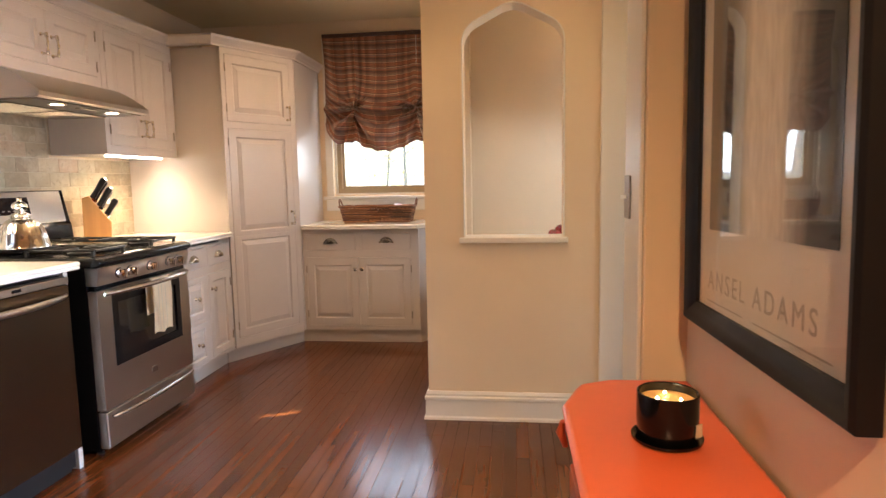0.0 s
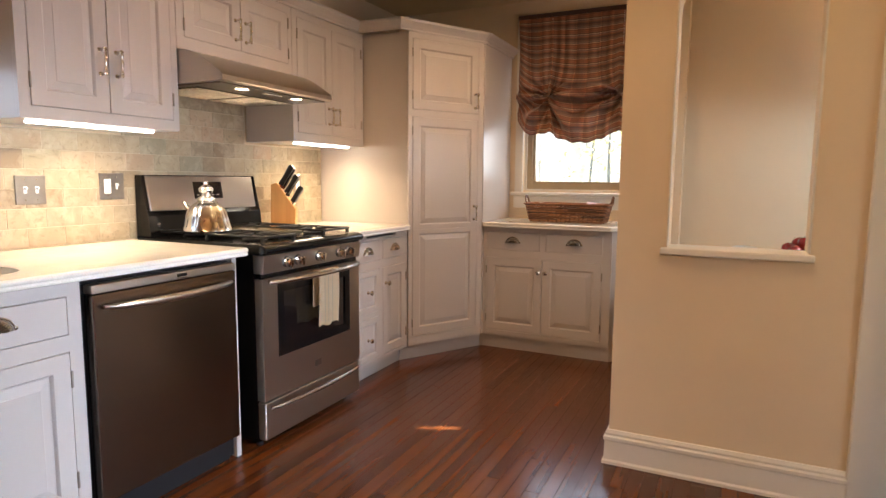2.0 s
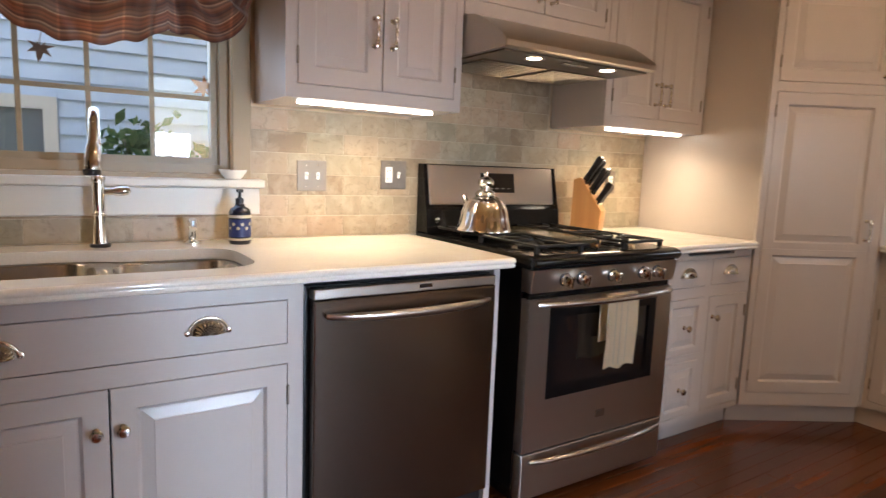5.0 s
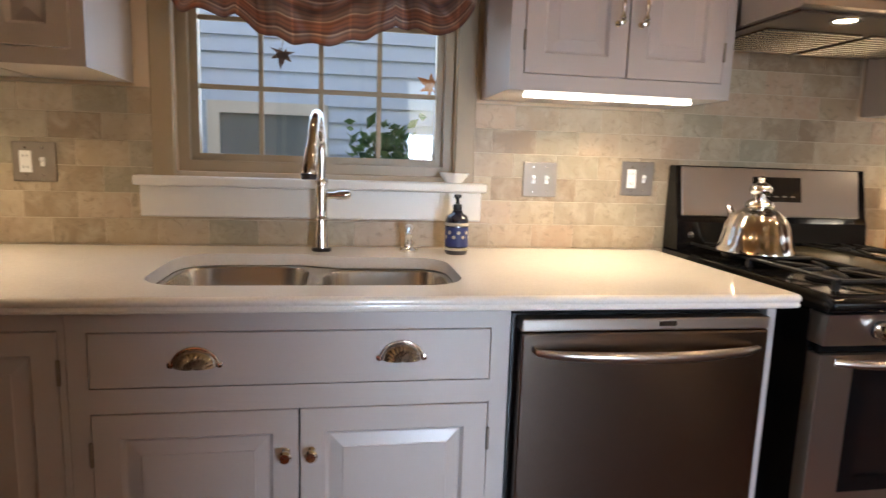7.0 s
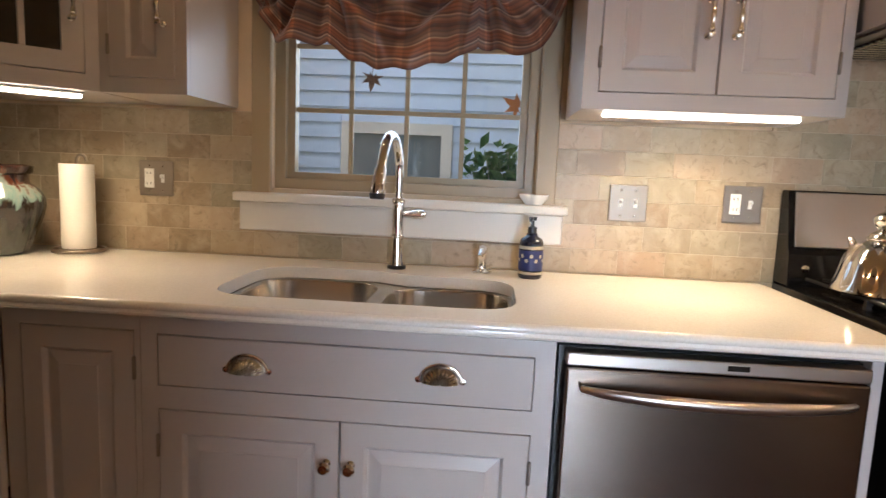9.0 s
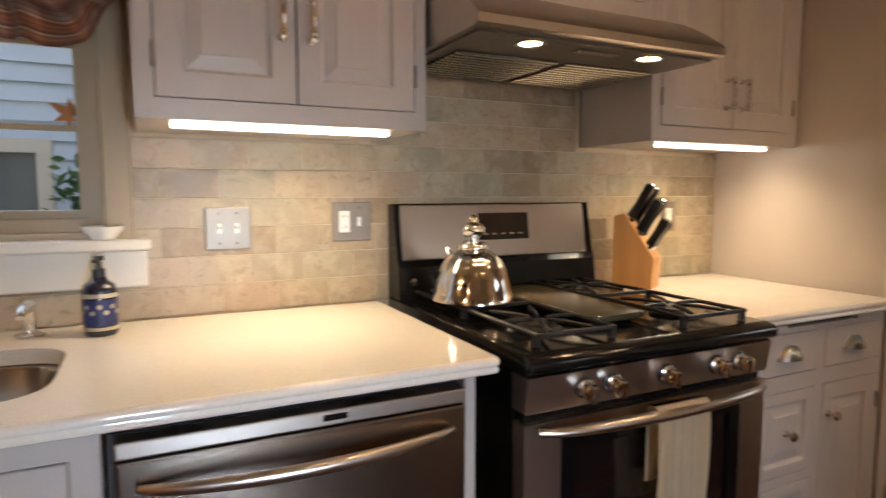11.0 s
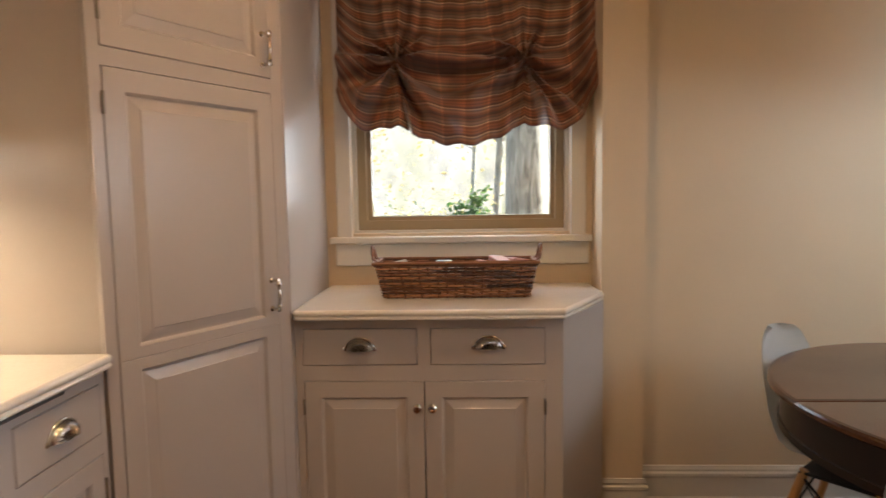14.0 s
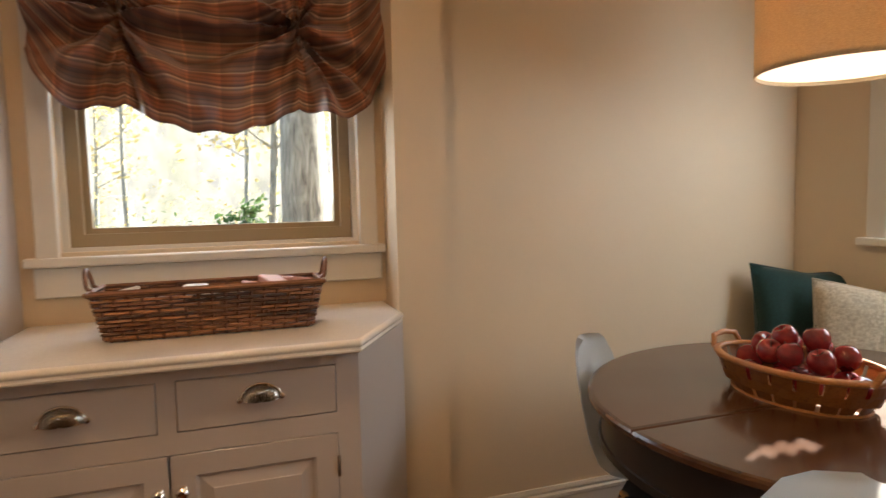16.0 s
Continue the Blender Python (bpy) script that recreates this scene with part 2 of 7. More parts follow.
TILE = stone_tile()
GROUT = paint("grout", (0.50, 0.42, 0.305, 1), 0.9, 0.06, 200, 0.3)


def plaid(name):
    """Woven plaid on the cloth's own UV: rust and grey-brown bands with thin pale and dark lines."""
    m = Mat(name)
    uv = m.t.nodes.new("ShaderNodeTexCoord").outputs["UV"]
    sep = m.n("ShaderNodeSeparateXYZ")
    m.link(uv, sep.inputs[0])

    def bands(sock, freq, stops):
        mu = m.n("ShaderNodeMath"); mu.operation = "MULTIPLY"; mu.inputs[1].default_value = freq
        m.link(sock, mu.inputs[0])
        fr = m.n("ShaderNodeMath"); fr.operation = "FRACT"
        m.link(mu.outputs[0], fr.inputs[0])
        return m.ramp(fr.outputs[0], stops)
    rust, brown, grey, pale = (0.34, 0.135, 0.075, 1), (0.19, 0.092, 0.062, 1), (0.29, 0.19, 0.15, 1), (0.55, 0.41, 0.31, 1)
    h = bands(sep.outputs["Y"], 7.5, [(0.0, brown), (0.10, rust), (0.30, (0.30, 0.115, 0.06, 1)), (0.33, pale), (0.36, grey), (0.52, (0.22, 0.135, 0.10, 1)), (0.55, brown), (0.70, (0.12, 0.06, 0.05, 1)), (0.74, rust), (0.90, grey), (0.94, pale), (0.97, brown)])
    f = bands(sep.outputs["Y"], 60, [(0.0, (0.45, 0.45, 0.45, 1)), (0.4, (1, 1, 1, 1)), (0.75, (1.0, 0.9, 0.82, 1)), (0.9, (0.5, 0.45, 0.42, 1))])
    w = bands(sep.outputs["X"], 6, [(0.0, (0.75, 0.7, 0.68, 1)), (0.25, (1, 1, 1, 1)), (0.47, (1, 1, 1, 1)), (0.5, (1.7, 1.5, 1.35, 1)), (0.53, (0.8, 0.75, 0.75, 1)), (0.8, (0.62, 0.56, 0.56, 1)), (0.97, (1.2, 1.05, 0.95, 1))])
    col = m.mix(m.mix(h, f, 0.75, "MULTIPLY"), w, 0.85, "MULTIPLY")
    weave = m.noise(m.coords("Object"), 420, 3)
    m.set(Base_Color=col, Roughness=0.42, Sheen_Weight=0.3, Sheen_Roughness=0.4)
    m.bump(weave, 0.2, 0.001)
    return m.m


PLAID = plaid("plaid_taffeta")


def cloth(name, c, scale=260, vary=0.2, sheen=0.3, bump=0.4, rough=0.85):
    m = Mat(name)
    v = m.coords()
    m.set(Base_Color=m.ramp(m.noise(v, scale, 4), [(0.3, scaled(c, 1 - vary)), (0.7, scaled(c, 1 + vary))]), Roughness=rough, Sheen_Weight=sheen)
    m.bump(m.noise(v, scale * 1.4, 3), bump, 0.0015)
    return m.m


VELVET = cloth("green_velvet", (0.003, 0.030, 0.027, 1), 120, 0.3, 0.08, 0.2)
KNIT = cloth("beige_woven", (0.42, 0.37, 0.28, 1), 90, 0.3, 0.2, 0.8)
TOWEL = cloth("cream_towel", (0.66, 0.53, 0.35, 1), 300, 0.08, 0.4, 0.5)
PAPER = cloth("paper_towel", (0.80, 0.78, 0.73, 1), 200, 0.03, 0.1, 0.3)


def wicker(name, a, b, c):
    m = Mat(name)
    r = m.t.nodes.new("ShaderNodeNewGeometry").outputs["Random Per Island"]
    v = m.coords(scale=(30, 120, 120))
    col = m.mix(m.ramp(r, [(0.0, a), (0.5, b), (1.0, c)]), scaled(a, 0.5), m.ramp(m.noise(v, 1.5, 3), [(0.5, (0, 0, 0, 1)), (0.8, (0.7, 0.7, 0.7, 1))]))
    m.set(Base_Color=col, Roughness=0.45, Coat_Weight=0.2)
    m.bump(m.noise(v, 3, 3), 0.3, 0.001)
    return m.m


WICKER = wicker("dark_wicker", (0.028, 0.010, 0.005, 1), (0.14, 0.05, 0.02, 1), (0.44, 0.20, 0.085, 1))
SPLINT = wicker("splint_basket", (0.22, 0.075, 0.018, 1), (0.36, 0.14, 0.035, 1), (0.48, 0.21, 0.06, 1))
ORANGE = paint("coral_orange_paint", (0.66, 0.12, 0.042, 1), 0.3, 0.06, 40, 0.08, coat=0.2)
FRAME_BLACK = paint("black_frame_wood", (0.006, 0.005, 0.006, 1), 0.5, 0.2, 60, 0.12)
FRAME_BLACK.node_tree.nodes["Principled BSDF"].inputs["Specular IOR Level"].default_value = 0.2


def apple_skin():
    m = Mat("red_apple_skin")
    v = m.coords(offset=None)
    n = m.noise(v, 18, 4, 0.6, 0.5)
    m.set(Base_Color=m.ramp(n, [(0.3, (0.10, 0.004, 0.008, 1)), (0.55, (0.26, 0.014, 0.016, 1)), (0.8, (0.42, 0.07, 0.04, 1))]), Roughness=0.22, Coat_Weight=0.3)
    return m.m


APPLE = apple_skin()


def burlap():
    m = Mat("burlap_shade")
    v = m.coords(scale=(1, 1, 1))
    n = m.noise(m.coords(scale=(60, 60, 260)), 2, 4, 0.7)
    col = m.ramp(n, [(0.3, (0.60, 0.46, 0.30, 1)), (0.7, (0.82, 0.70, 0.52, 1))])
    m.set(Base_Color=col, Roughness=0.9)
    tl = m.t.nodes.new("ShaderNodeBsdfTranslucent")
    m.link(col, tl.inputs["Color"])
    mx = m.t.nodes.new("ShaderNodeMixShader"); mx.inputs[0].default_value = 0.35
    m.link(m.b.outputs[0], mx.inputs[1]); m.link(tl.outputs[0], mx.inputs[2])
    m.link(mx.outputs[0], m.t.nodes["Material Output"].inputs["Surface"])
    return m.m


BURLAP = burlap()
SHADE_IN = paint("shade_lining", (0.80, 0.76, 0.68, 1), 0.8, 0.02)

# ---- mesh helpers ----
def add_box(bm, x0, y0, z0, x1, y1, z1, bevel=0.0, segs=1):
    made = bmesh.ops.create_cube(bm, size=1.0)
    vs = made["verts"]
    for v in vs:
        v.co = ((x0 + x1) / 2 + v.co.x * abs(x1 - x0), (y0 + y1) / 2 + v.co.y * abs(y1 - y0), (z0 + z1) / 2 + v.co.z * abs(z1 - z0))
    if bevel:
        es = {e for v in vs for e in v.link_edges}
        bmesh.ops.bevel(bm, geom=list(es), offset=bevel, segments=segs, affect="EDGES", profile=0.5, clamp_overlap=True)
    return bm


def box(x0, y0, z0, x1, y1, z1, bevel=0.0, segs=1):
    return add_box(bmesh.new(), x0, y0, z0, x1, y1, z1, bevel, segs)


def add_lathe(bm, profile, segs=24, at=(0, 0, 0), axis="z"):
    """Turns (radius, height) pairs about an axis."""
    rings = []
    for r, h in profile:
        ring = []
        for i in range(segs):
            a = 2 * math.pi * i / segs
            p = (r * math.cos(a), r * math.sin(a), h)
            if axis == "x":
                p = (p[2], p[0], p[1])
            if axis == "y":
                p = (p[0], p[2], p[1])
            ring.append(bm.verts.new((p[0] + at[0], p[1] + at[1], p[2] + at[2])))
        rings.append(ring)
    for a, b in zip(rings, rings[1:]):
        for i in range(segs):
            bm.faces.new((a[i], a[(i + 1) % segs], b[(i + 1) % segs], b[i]))
    for ring, (r, h) in ((rings[0], profile[0]), (rings[-1], profile[-1])):
        if r < 0.001:
            bm.faces.new(ring)
    return bm


def lathe(profile, segs=24, at=(0, 0, 0), axis="z"):
    return add_lathe(bmesh.new(), profile, segs, at, axis)


def add_tube(bm, pts, radius, segs=8, flat=1.0):
    """A round bar along points; radius may be one number or one for each point."""
    pts = [Vector(p) for p in pts]
    rad = radius if isinstance(radius, (list, tuple)) else [radius] * len(pts)
    rings, up = [], None
    for i, p in enumerate(pts):
        d = (pts[min(i + 1, len(pts) - 1)] - pts[max(i - 1, 0)]).normalized()
        if up is None:
            up = d.orthogonal().normalized()
        up = (up - d * up.dot(d)).normalized()
        side = d.cross(up)
        rings.append([bm.verts.new(p + (up * math.cos(2 * math.pi * k / segs) + side * math.sin(2 * math.pi * k / segs) * flat) * rad[i]) for k in range(segs)])
    for a, b in zip(rings, rings[1:]):
        for k in range(segs):
            bm.faces.new((a[k], a[(k + 1) % segs], b[(k + 1) % segs], b[k]))
    bm.faces.new(rings[0]); bm.faces.new(rings[-1])
    return bm


def tube(pts, radius, segs=8, flat=1.0):
    return add_tube(bmesh.new(), pts, radius, segs, flat)


def arc(c, r, a0, a1, n, plane="xz"):
    out = []
    for i in range(n + 1):
        a = radians(a0 + (a1 - a0) * i / n)
        u, v = r * math.cos(a), r * math.sin(a)
        out.append((c[0] + u, c[1], c[2] + v) if plane == "xz" else (c[0] + u, c[1] + v, c[2]) if plane == "xy" else (c[0], c[1] + u, c[2] + v))
    return out


def prism(outline, z0, z1, bevel=0.0, segs=2, axis="z"):
    """An outline of (a, b) points pushed along an axis."""
    bm = bmesh.new()
    put = {"z": lambda a, b, h: (a, b, h), "y": lambda a, b, h: (a, h, b), "x": lambda a, b, h: (h, a, b)}[axis]
    lo = [bm.verts.new(put(a, b, z0)) for a, b in outline]
    hi = [bm.verts.new(put(a, b, z1)) for a, b in outline]
    n = len(outline)
    bm.faces.new(lo[::-1])
    top = bm.faces.new(hi)
    for i in range(n):
        bm.faces.new((lo[i], lo[(i + 1) % n], hi[(i + 1) % n], hi[i]))
    if bevel:
        es = [e for e in bm.edges if abs(put(0, 0, 1)[0] * (e.verts[0].co.x - e.verts[1].co.x)) + abs(put(0, 0, 1)[1] * (e.verts[0].co.y - e.verts[1].co.y)) + abs(put(0, 0, 1)[2] * (e.verts[0].co.z - e.verts[1].co.z)) < 1e-6]
        bmesh.ops.bevel(bm, geom=es, offset=bevel, segments=segs, affect="EDGES", profile=0.5, clamp_overlap=True)
    return bm


def mesh_of(name, bm, material, smooth=None):
    bmesh.ops.recalc_face_normals(bm, faces=bm.faces)
    if smooth:
        lim = radians(smooth)
        for f in bm.faces:
            f.smooth = True
        for e in bm.edges:
            if len(e.link_faces) == 2 and e.calc_face_angle(0) > lim:
                e.smooth = False
    me = bpy.data.meshes.new(name)
    bm.to_mesh(me)
    bm.free()
    me.materials.append(material)
    return me


def part(name, bm, material, parent, label="", smooth=None):
    ob = new(name, mesh_of(name, bm, material, smooth))
    ob.parent = parent
    return tagged(ob, label) if label else ob


def thing(name, label, category, m=None, group=""):
    ob = new(name)
    ob.empty_display_size = 0.05
    if m is not None:
        ob.matrix_world = m
    return tagged(ob, label, category, group)


def solid(name, bm, material, label, category, smooth=None, kind="", m=None, group=""):
    ob = new(name, mesh_of(name, bm, material, smooth))
    if m is not None:
        ob.matrix_world = m
    return tagged(ob, label, category, group, kind)


def pierced(axis, at0, at1, a0, a1, z0, z1, holes):
    """A wall slab between at0 and at1 on an axis, from a0 to a1 and z0 to z1, with rectangular holes (a0, z0, a1, z1)."""
    bm = bmesh.new()
    As = sorted({a0, a1, *[h[0] for h in holes], *[h[2] for h in holes]})
    Zs = sorted({z0, z1, *[h[1] for h in holes], *[h[3] for h in holes]})
    for p, q in zip(As, As[1:]):
        for r, s in zip(Zs, Zs[1:]):
            if any(h[0] - 1e-6 <= p and q <= h[2] + 1e-6 and h[1] - 1e-6 <= r and s <= h[3] + 1e-6 for h in holes):
                continue
            if axis == "x":
                add_box(bm, at0, p, r, at1, q, s)
            else:
                add_box(bm, p, at0, r, q, at1, s)
    bmesh.ops.remove_doubles(bm, verts=bm.verts, dist=1e-5)
    twins = {}
    for f in bm.faces:
        twins.setdefault(tuple(round(c, 4) for c in f.calc_center_median()), []).append(f)
    bmesh.ops.delete(bm, geom=[f for fs in twins.values() if len(fs) > 1 for f in fs], context="FACES")
    return bm


def structure(name, bm, material, label, category, smooth=None):
    return solid(name, bm, material, label, category, smooth, kind="structure")


# ---- plan (metres) ----
XW, YN, YS = -1.66, 5.60, 0.345      # west wall, window wall, south wall (inner faces)
CEIL_Z = 2.56
XE = 2.30                             # outer east wall, inner face
W1 = (1.335, 1.156, 2.23, 2.18)        # sink window opening: y0, z0, y1, z1
W2 = (-0.545, 1.135, 0.37, 2.36)      # back window opening: x0, z0, x1, z1
structure("wall_west", pierced("x", XW - 0.2, XW, YS - 0.15, YN + 0.2, 0, CEIL_Z, [W1]), WALL_BEIGE, "beige painted wall with the sink window", "wall")
structure("wall_north", pierced("y", YN, YN + 0.2, XW, 0.46, 0, CEIL_Z, [W2]), WALL_BEIGE, "beige painted wall with the back window", "wall")
structure("wall_pilaster", box(0.46, 5.42, 0, 0.63, YN + 0.2, CEIL_Z), WALL_NOOK, "beige painted wall end beside the window", "wall")
structure("wall_nook", box(0.63, 5.54, 0, XE, YN + 0.2, CEIL_Z), WALL_NOOK, "beige painted dining nook wall", "wall")
NW = (4.05, 1.10, 5.125, 2.36)          # nook window
GD = (2.46, 0.0, 3.14, 2.05)          # glazed door
structure("wall_east", pierced("x", XE, XE + 0.2, -1.8, YN + 0.2, 0, CEIL_Z, [NW, GD]), WALL_NOOK, "beige painted outer wall of the nook and hall", "wall")
structure("wall_south", box(XW, YS - 0.15, 0, 0.30, YS, CEIL_Z), WALL_BEIGE, "beige painted wall behind the refrigerator", "wall")
structure("wall_south_far", box(XW - 0.2, -1.8, 0, XE + 0.2, -1.65, CEIL_Z), WALL_BEIGE, "beige painted wall of the room behind", "wall")
structure("wall_west_far", box(XW - 0.2, -1.65, 0, XW, YS - 0.15, CEIL_Z), WALL_BEIGE, "beige painted wall of the room behind", "wall")
structure("wall_east_near", box(1.405, -1.65, 0, 1.55, 2.11, CEIL_Z), WALL_BEIGE, "beige painted wall with a framed poster", "wall")
structure("wall_return", box(1.296, 2.11, 0, 1.55, 2.31, CEIL_Z, 0.004), WALL_BEIGE, "beige painted wall return with a light switch", "wall")
# unseen wall, added on the sun's side of the back window
structure("sun_block_wing", box(0.8, YN + 0.21, -0.6, 1.0, 8.0, 5.2), WALL_NOOK, "unseen wall added beside the back window to stop the sun", "wall")
# unseen block added above the ceiling; its shadow covers the neighbour's siding
structure("sun_block_storey", box(XW - 0.2, -1.8, CEIL_Z + 0.16, XE + 0.2, YN + 0.2, 5.2), WALL_NOOK, "unseen storey block added to shade the neighbour house", "wall")
structure("ceiling", box(XW - 0.2, -1.8, CEIL_Z, XE + 0.2, YN + 0.2, CEIL_Z + 0.15), CEIL, "cream painted flat ceiling", "ceiling")


# partition with the pointed pass-through
PX0, PX1, PY0, PY1 = 0.525, 2.30, 3.60, 3.74
AX0, AX1, AZ0, AZS, AZT = 0.724, 1.217, 0.948, 1.90, 2.085


def niche_arch(x0, x1, zs, zt, n=7):
    """The head of the opening, from right to left: small round shoulders, then nearly straight sides to a blunt point."""
    xm, out = (x0 + x1) / 2, []
    right = [(x1, zs)]
    for i in range(1, n):
        a = radians(90 * i / (n - 1) * 0.72)
        right.append((x1 - 0.075 * (1 - math.cos(a)) / (1 - math.cos(radians(64.8))), zs + 0.11 * math.sin(a) / math.sin(radians(64.8))))
    right.append((xm + 0.05, zt - 0.012))
    out = right + [(xm, zt)] + [(x0 + x1 - x, z) for x, z in reversed(right)]
    return out


def partition():
    head = niche_arch(AX0, AX1, AZS, AZT)
    bm = bmesh.new()
    add_box(bm, PX0, PY0, 0, AX0, PY1, CEIL_Z)
    add_box(bm, AX1, PY0, 0, PX1, PY1, CEIL_Z)
    add_box(bm, AX0, PY0, 0, AX1, PY1, AZ0)
    pts = head[::-1]                      # left to right along the arch
    for (xa, za), (xb, zb) in zip(pts, pts[1:]):
        lo = [(xa, za), (xb, zb)]
        vs = [bm.verts.new(p) for p in ((xa, PY0, za), (xb, PY0, zb), (xb, PY0, CEIL_Z), (xa, PY0, CEIL_Z), (xa, PY1, za), (xb, PY1, zb), (xb, PY1, CEIL_Z), (xa, PY1, CEIL_Z))]
        for f in ((0, 1, 2, 3), (7, 6, 5, 4), (0, 4, 5, 1)):
            bm.faces.new([vs[i] for i in f])
    bmesh.ops.remove_doubles(bm, verts=bm.verts, dist=1e-5)
    return bm


structure("wall_partition", partition(), WALL_BEIGE, "beige painted partition wall with a pointed pass-through", "wall")
# thin painted bead round the pass-through and its sill
bead = [(AX0, PY0 - 0.004, AZ0 + 0.01)] + [(x, PY0 - 0.004, z) for x, z in niche_arch(AX0, AX1, AZS, AZT)[::-1]] + [(AX1, PY0 - 0.004, AZ0 + 0.01)]
structure("trim_arch_bead", tube(bead, 0.0045, 6), TRIM, "off-white bead round the pass-through opening", "trim", 40)
structure("trim_passthrough_sill", box(AX0 - 0.025, PY0 - 0.028, AZ0 - 0.024, AX1 + 0.02, PY1 + 0.02, AZ0 + 0.004, 0.006, 2), TRIM, "off-white wooden sill of the pass-through", "trim")
# door casing at the right end of the partition
structure("trim_door_casing", box(1.39, PY0 - 0.02, 0, 1.515, PY0 - 0.001, 2.12, 0.004), TRIM, "off-white door casing on the partition", "trim")
structure("trim_hall_door", box(1.515, PY0 - 0.012, 0.01, 2.20, PY0 - 0.001, 2.10, 0.003), TRIM, "off-white painted hall door", "door")


def baseboard(name, pts, label="off-white moulded baseboard", h=0.15):
    """Runs of moulded board along points in the plan; the wall lies to the left of the way walked."""
    bm = bmesh.new()
    prof = [(0, 0), (0.024, 0), (0.024, 0.012), (0.017, 0.02), (0.015, h - 0.048), (0.02, h - 0.042), (0.02, h - 0.03), (0.012, h - 0.024), (0.014, h - 0.014), (0.008, h), (0, h)]
    for (ax, ay), (bx, by) in zip(pts, pts[1:]):
        d = Vector((bx - ax, by - ay, 0)).normalized()
        n = Vector((d.y, -d.x, 0))
        ends = []
        for p, s in ((Vector((ax, ay, 0)), -0.024), (Vector((bx, by, 0)), 0.024)):
            ends.append([bm.verts.new(p + n * o + Vector((0, 0, z)) + d * (s / 0.024 * o)) for o, z in prof])
        k = len(prof)
        for i in range(k):
            bm.faces.new((ends[0][i], ends[0][(i + 1) % k], ends[1][(i + 1) % k], ends[1][i]))
        bm.faces.new(ends[0]); bm.faces.new(ends[1])
    return structure(name, bm, TRIM, label, "baseboard")


baseboard("baseboard_partition", [(PX0, PY1), (PX0, PY0), (1.388, PY0)])
baseboard("baseboard_nook", [(0.632, 5.54), (XE, 5.54)])
baseboard("baseboard_pilaster", [(0.46, 5.42), (0.63, 5.42)])
baseboard("baseboard_return", [(1.296, 2.31), (1.296, 2.11), (1.405, 2.11)])

# ---- windows ----
def window_w2():
    x0, z0, x1, z1 = W2
    t = thing("window_2", "tan-framed window with a single large pane", "window")
    tagged(t, kind="structure")
    part("jamb", pierced("y", YN + 0.03, YN + 0.17, x0, x1, z0, z1, [(x0 + 0.018, z0 + 0.012, x1 - 0.018, z1 - 0.018)]), TRIM, t, "off-white painted jamb")
    part("window_frame", pierced("y", YN + 0.05, YN + 0.12, x0 + 0.018, x1 - 0.018, z0 + 0.012, z1 - 0.018, [(x0 + 0.055, z0 + 0.052, x1 - 0.055, z1 - 0.055)]), WIN_TAN, t)
    part("sash", pierced("y", YN + 0.075, YN + 0.115, x0 + 0.055, x1 - 0.055, z0 + 0.052, z1 - 0.055, [(x0 + 0.075, z0 + 0.07, x1 - 0.075, z1 - 0.075)]), WIN_TAN, t)
    p = part("pane", box(x0 + 0.075, YN + 0.09, z0 + 0.07, x1 - 0.075, YN + 0.095, z1 - 0.075), PANE, t)
    p.visible_shadow = False
    for a, b in ((x0 - 0.062, x0 + 0.002), (x1 - 0.002, x1 + 0.062)):
        part("casing", box(a, YN - 0.02, z0 - 0.015, b, YN - 0.001, z1 + 0.07, 0.004), TRIM, t)
    part("stool", box(x0 - 0.09, YN - 0.045, z0 - 0.04, x1 + 0.085, YN + 0.06, z0 - 0.012, 0.006, 2), TRIM, t, "off-white window stool")
    part("apron", box(x0 - 0.07, YN - 0.02, z0 - 0.135, x1 + 0.075, YN - 0.001, z0 - 0.041, 0.004), TRIM, t)


def window_w1():
    y0, z0, y1, z1 = W1
    t = thing("window_1", "tan-framed sink window with a grid of muntins", "window")
    tagged(t, kind="structure")
    X = XW
    part("window_frame", pierced("x", X - 0.12, X - 0.03, y0, y1, z0, z1, [(y0 + 0.035, z0 + 0.035, y1 - 0.035, z1 - 0.035)]), WIN_TAN, t)
    part("sash", pierced("x", X - 0.10, X - 0.06, y0 + 0.035, y1 - 0.035, z0 + 0.035, z1 - 0.035, [(y0 + 0.06, z0 + 0.058, y1 - 0.06, z1 - 0.06)]), WIN_TAN, t)
    gy0, gy1, gz0, gz1 = y0 + 0.06, y1 - 0.06, z0 + 0.058, z1 - 0.06
    p = part("pane", box(X - 0.088, gy0, gz0, X - 0.084, gy1, gz1), PANE, t)
    p.visible_shadow = False
    for i in (1, 2, 3):
        y = gy0 + (gy1 - gy0) * i / 4
        part("muntin", box(X - 0.083, y - 0.008, gz0, X - 0.073, y + 0.008, gz1, 0.002), WIN_TAN, t)
    for z in (gz0 + 0.215, gz0 + 0.43, gz0 + 0.645):
        part("muntin", box(X - 0.082, gy0, z - 0.008, X - 0.0725, gy1, z + 0.008, 0.002), WIN_TAN, t)
    for a, b in ((y0 - 0.065, y0 + 0.002), (y1 - 0.002, y1 + 0.065)):
        part("casing", box(X + 0.001, a, z0 - 0.02, X + 0.022, b, z1 + 0.07, 0.004), WIN_TAN, t)
    part("stool", box(X - 0.03, y0 - 0.115, z0 - 0.045, X + 0.062, y1 + 0.105, z0 - 0.015, 0.006, 2), TRIM, t, "off-white window stool")
    part("apron", box(X + 0.001, y0 - 0.105, z0 - 0.145, X + 0.024, y1 + 0.095, z0 - 0.046, 0.004), TRIM, t)
    # a dry leaf and a leaf scrap stuck to the outside of the glass


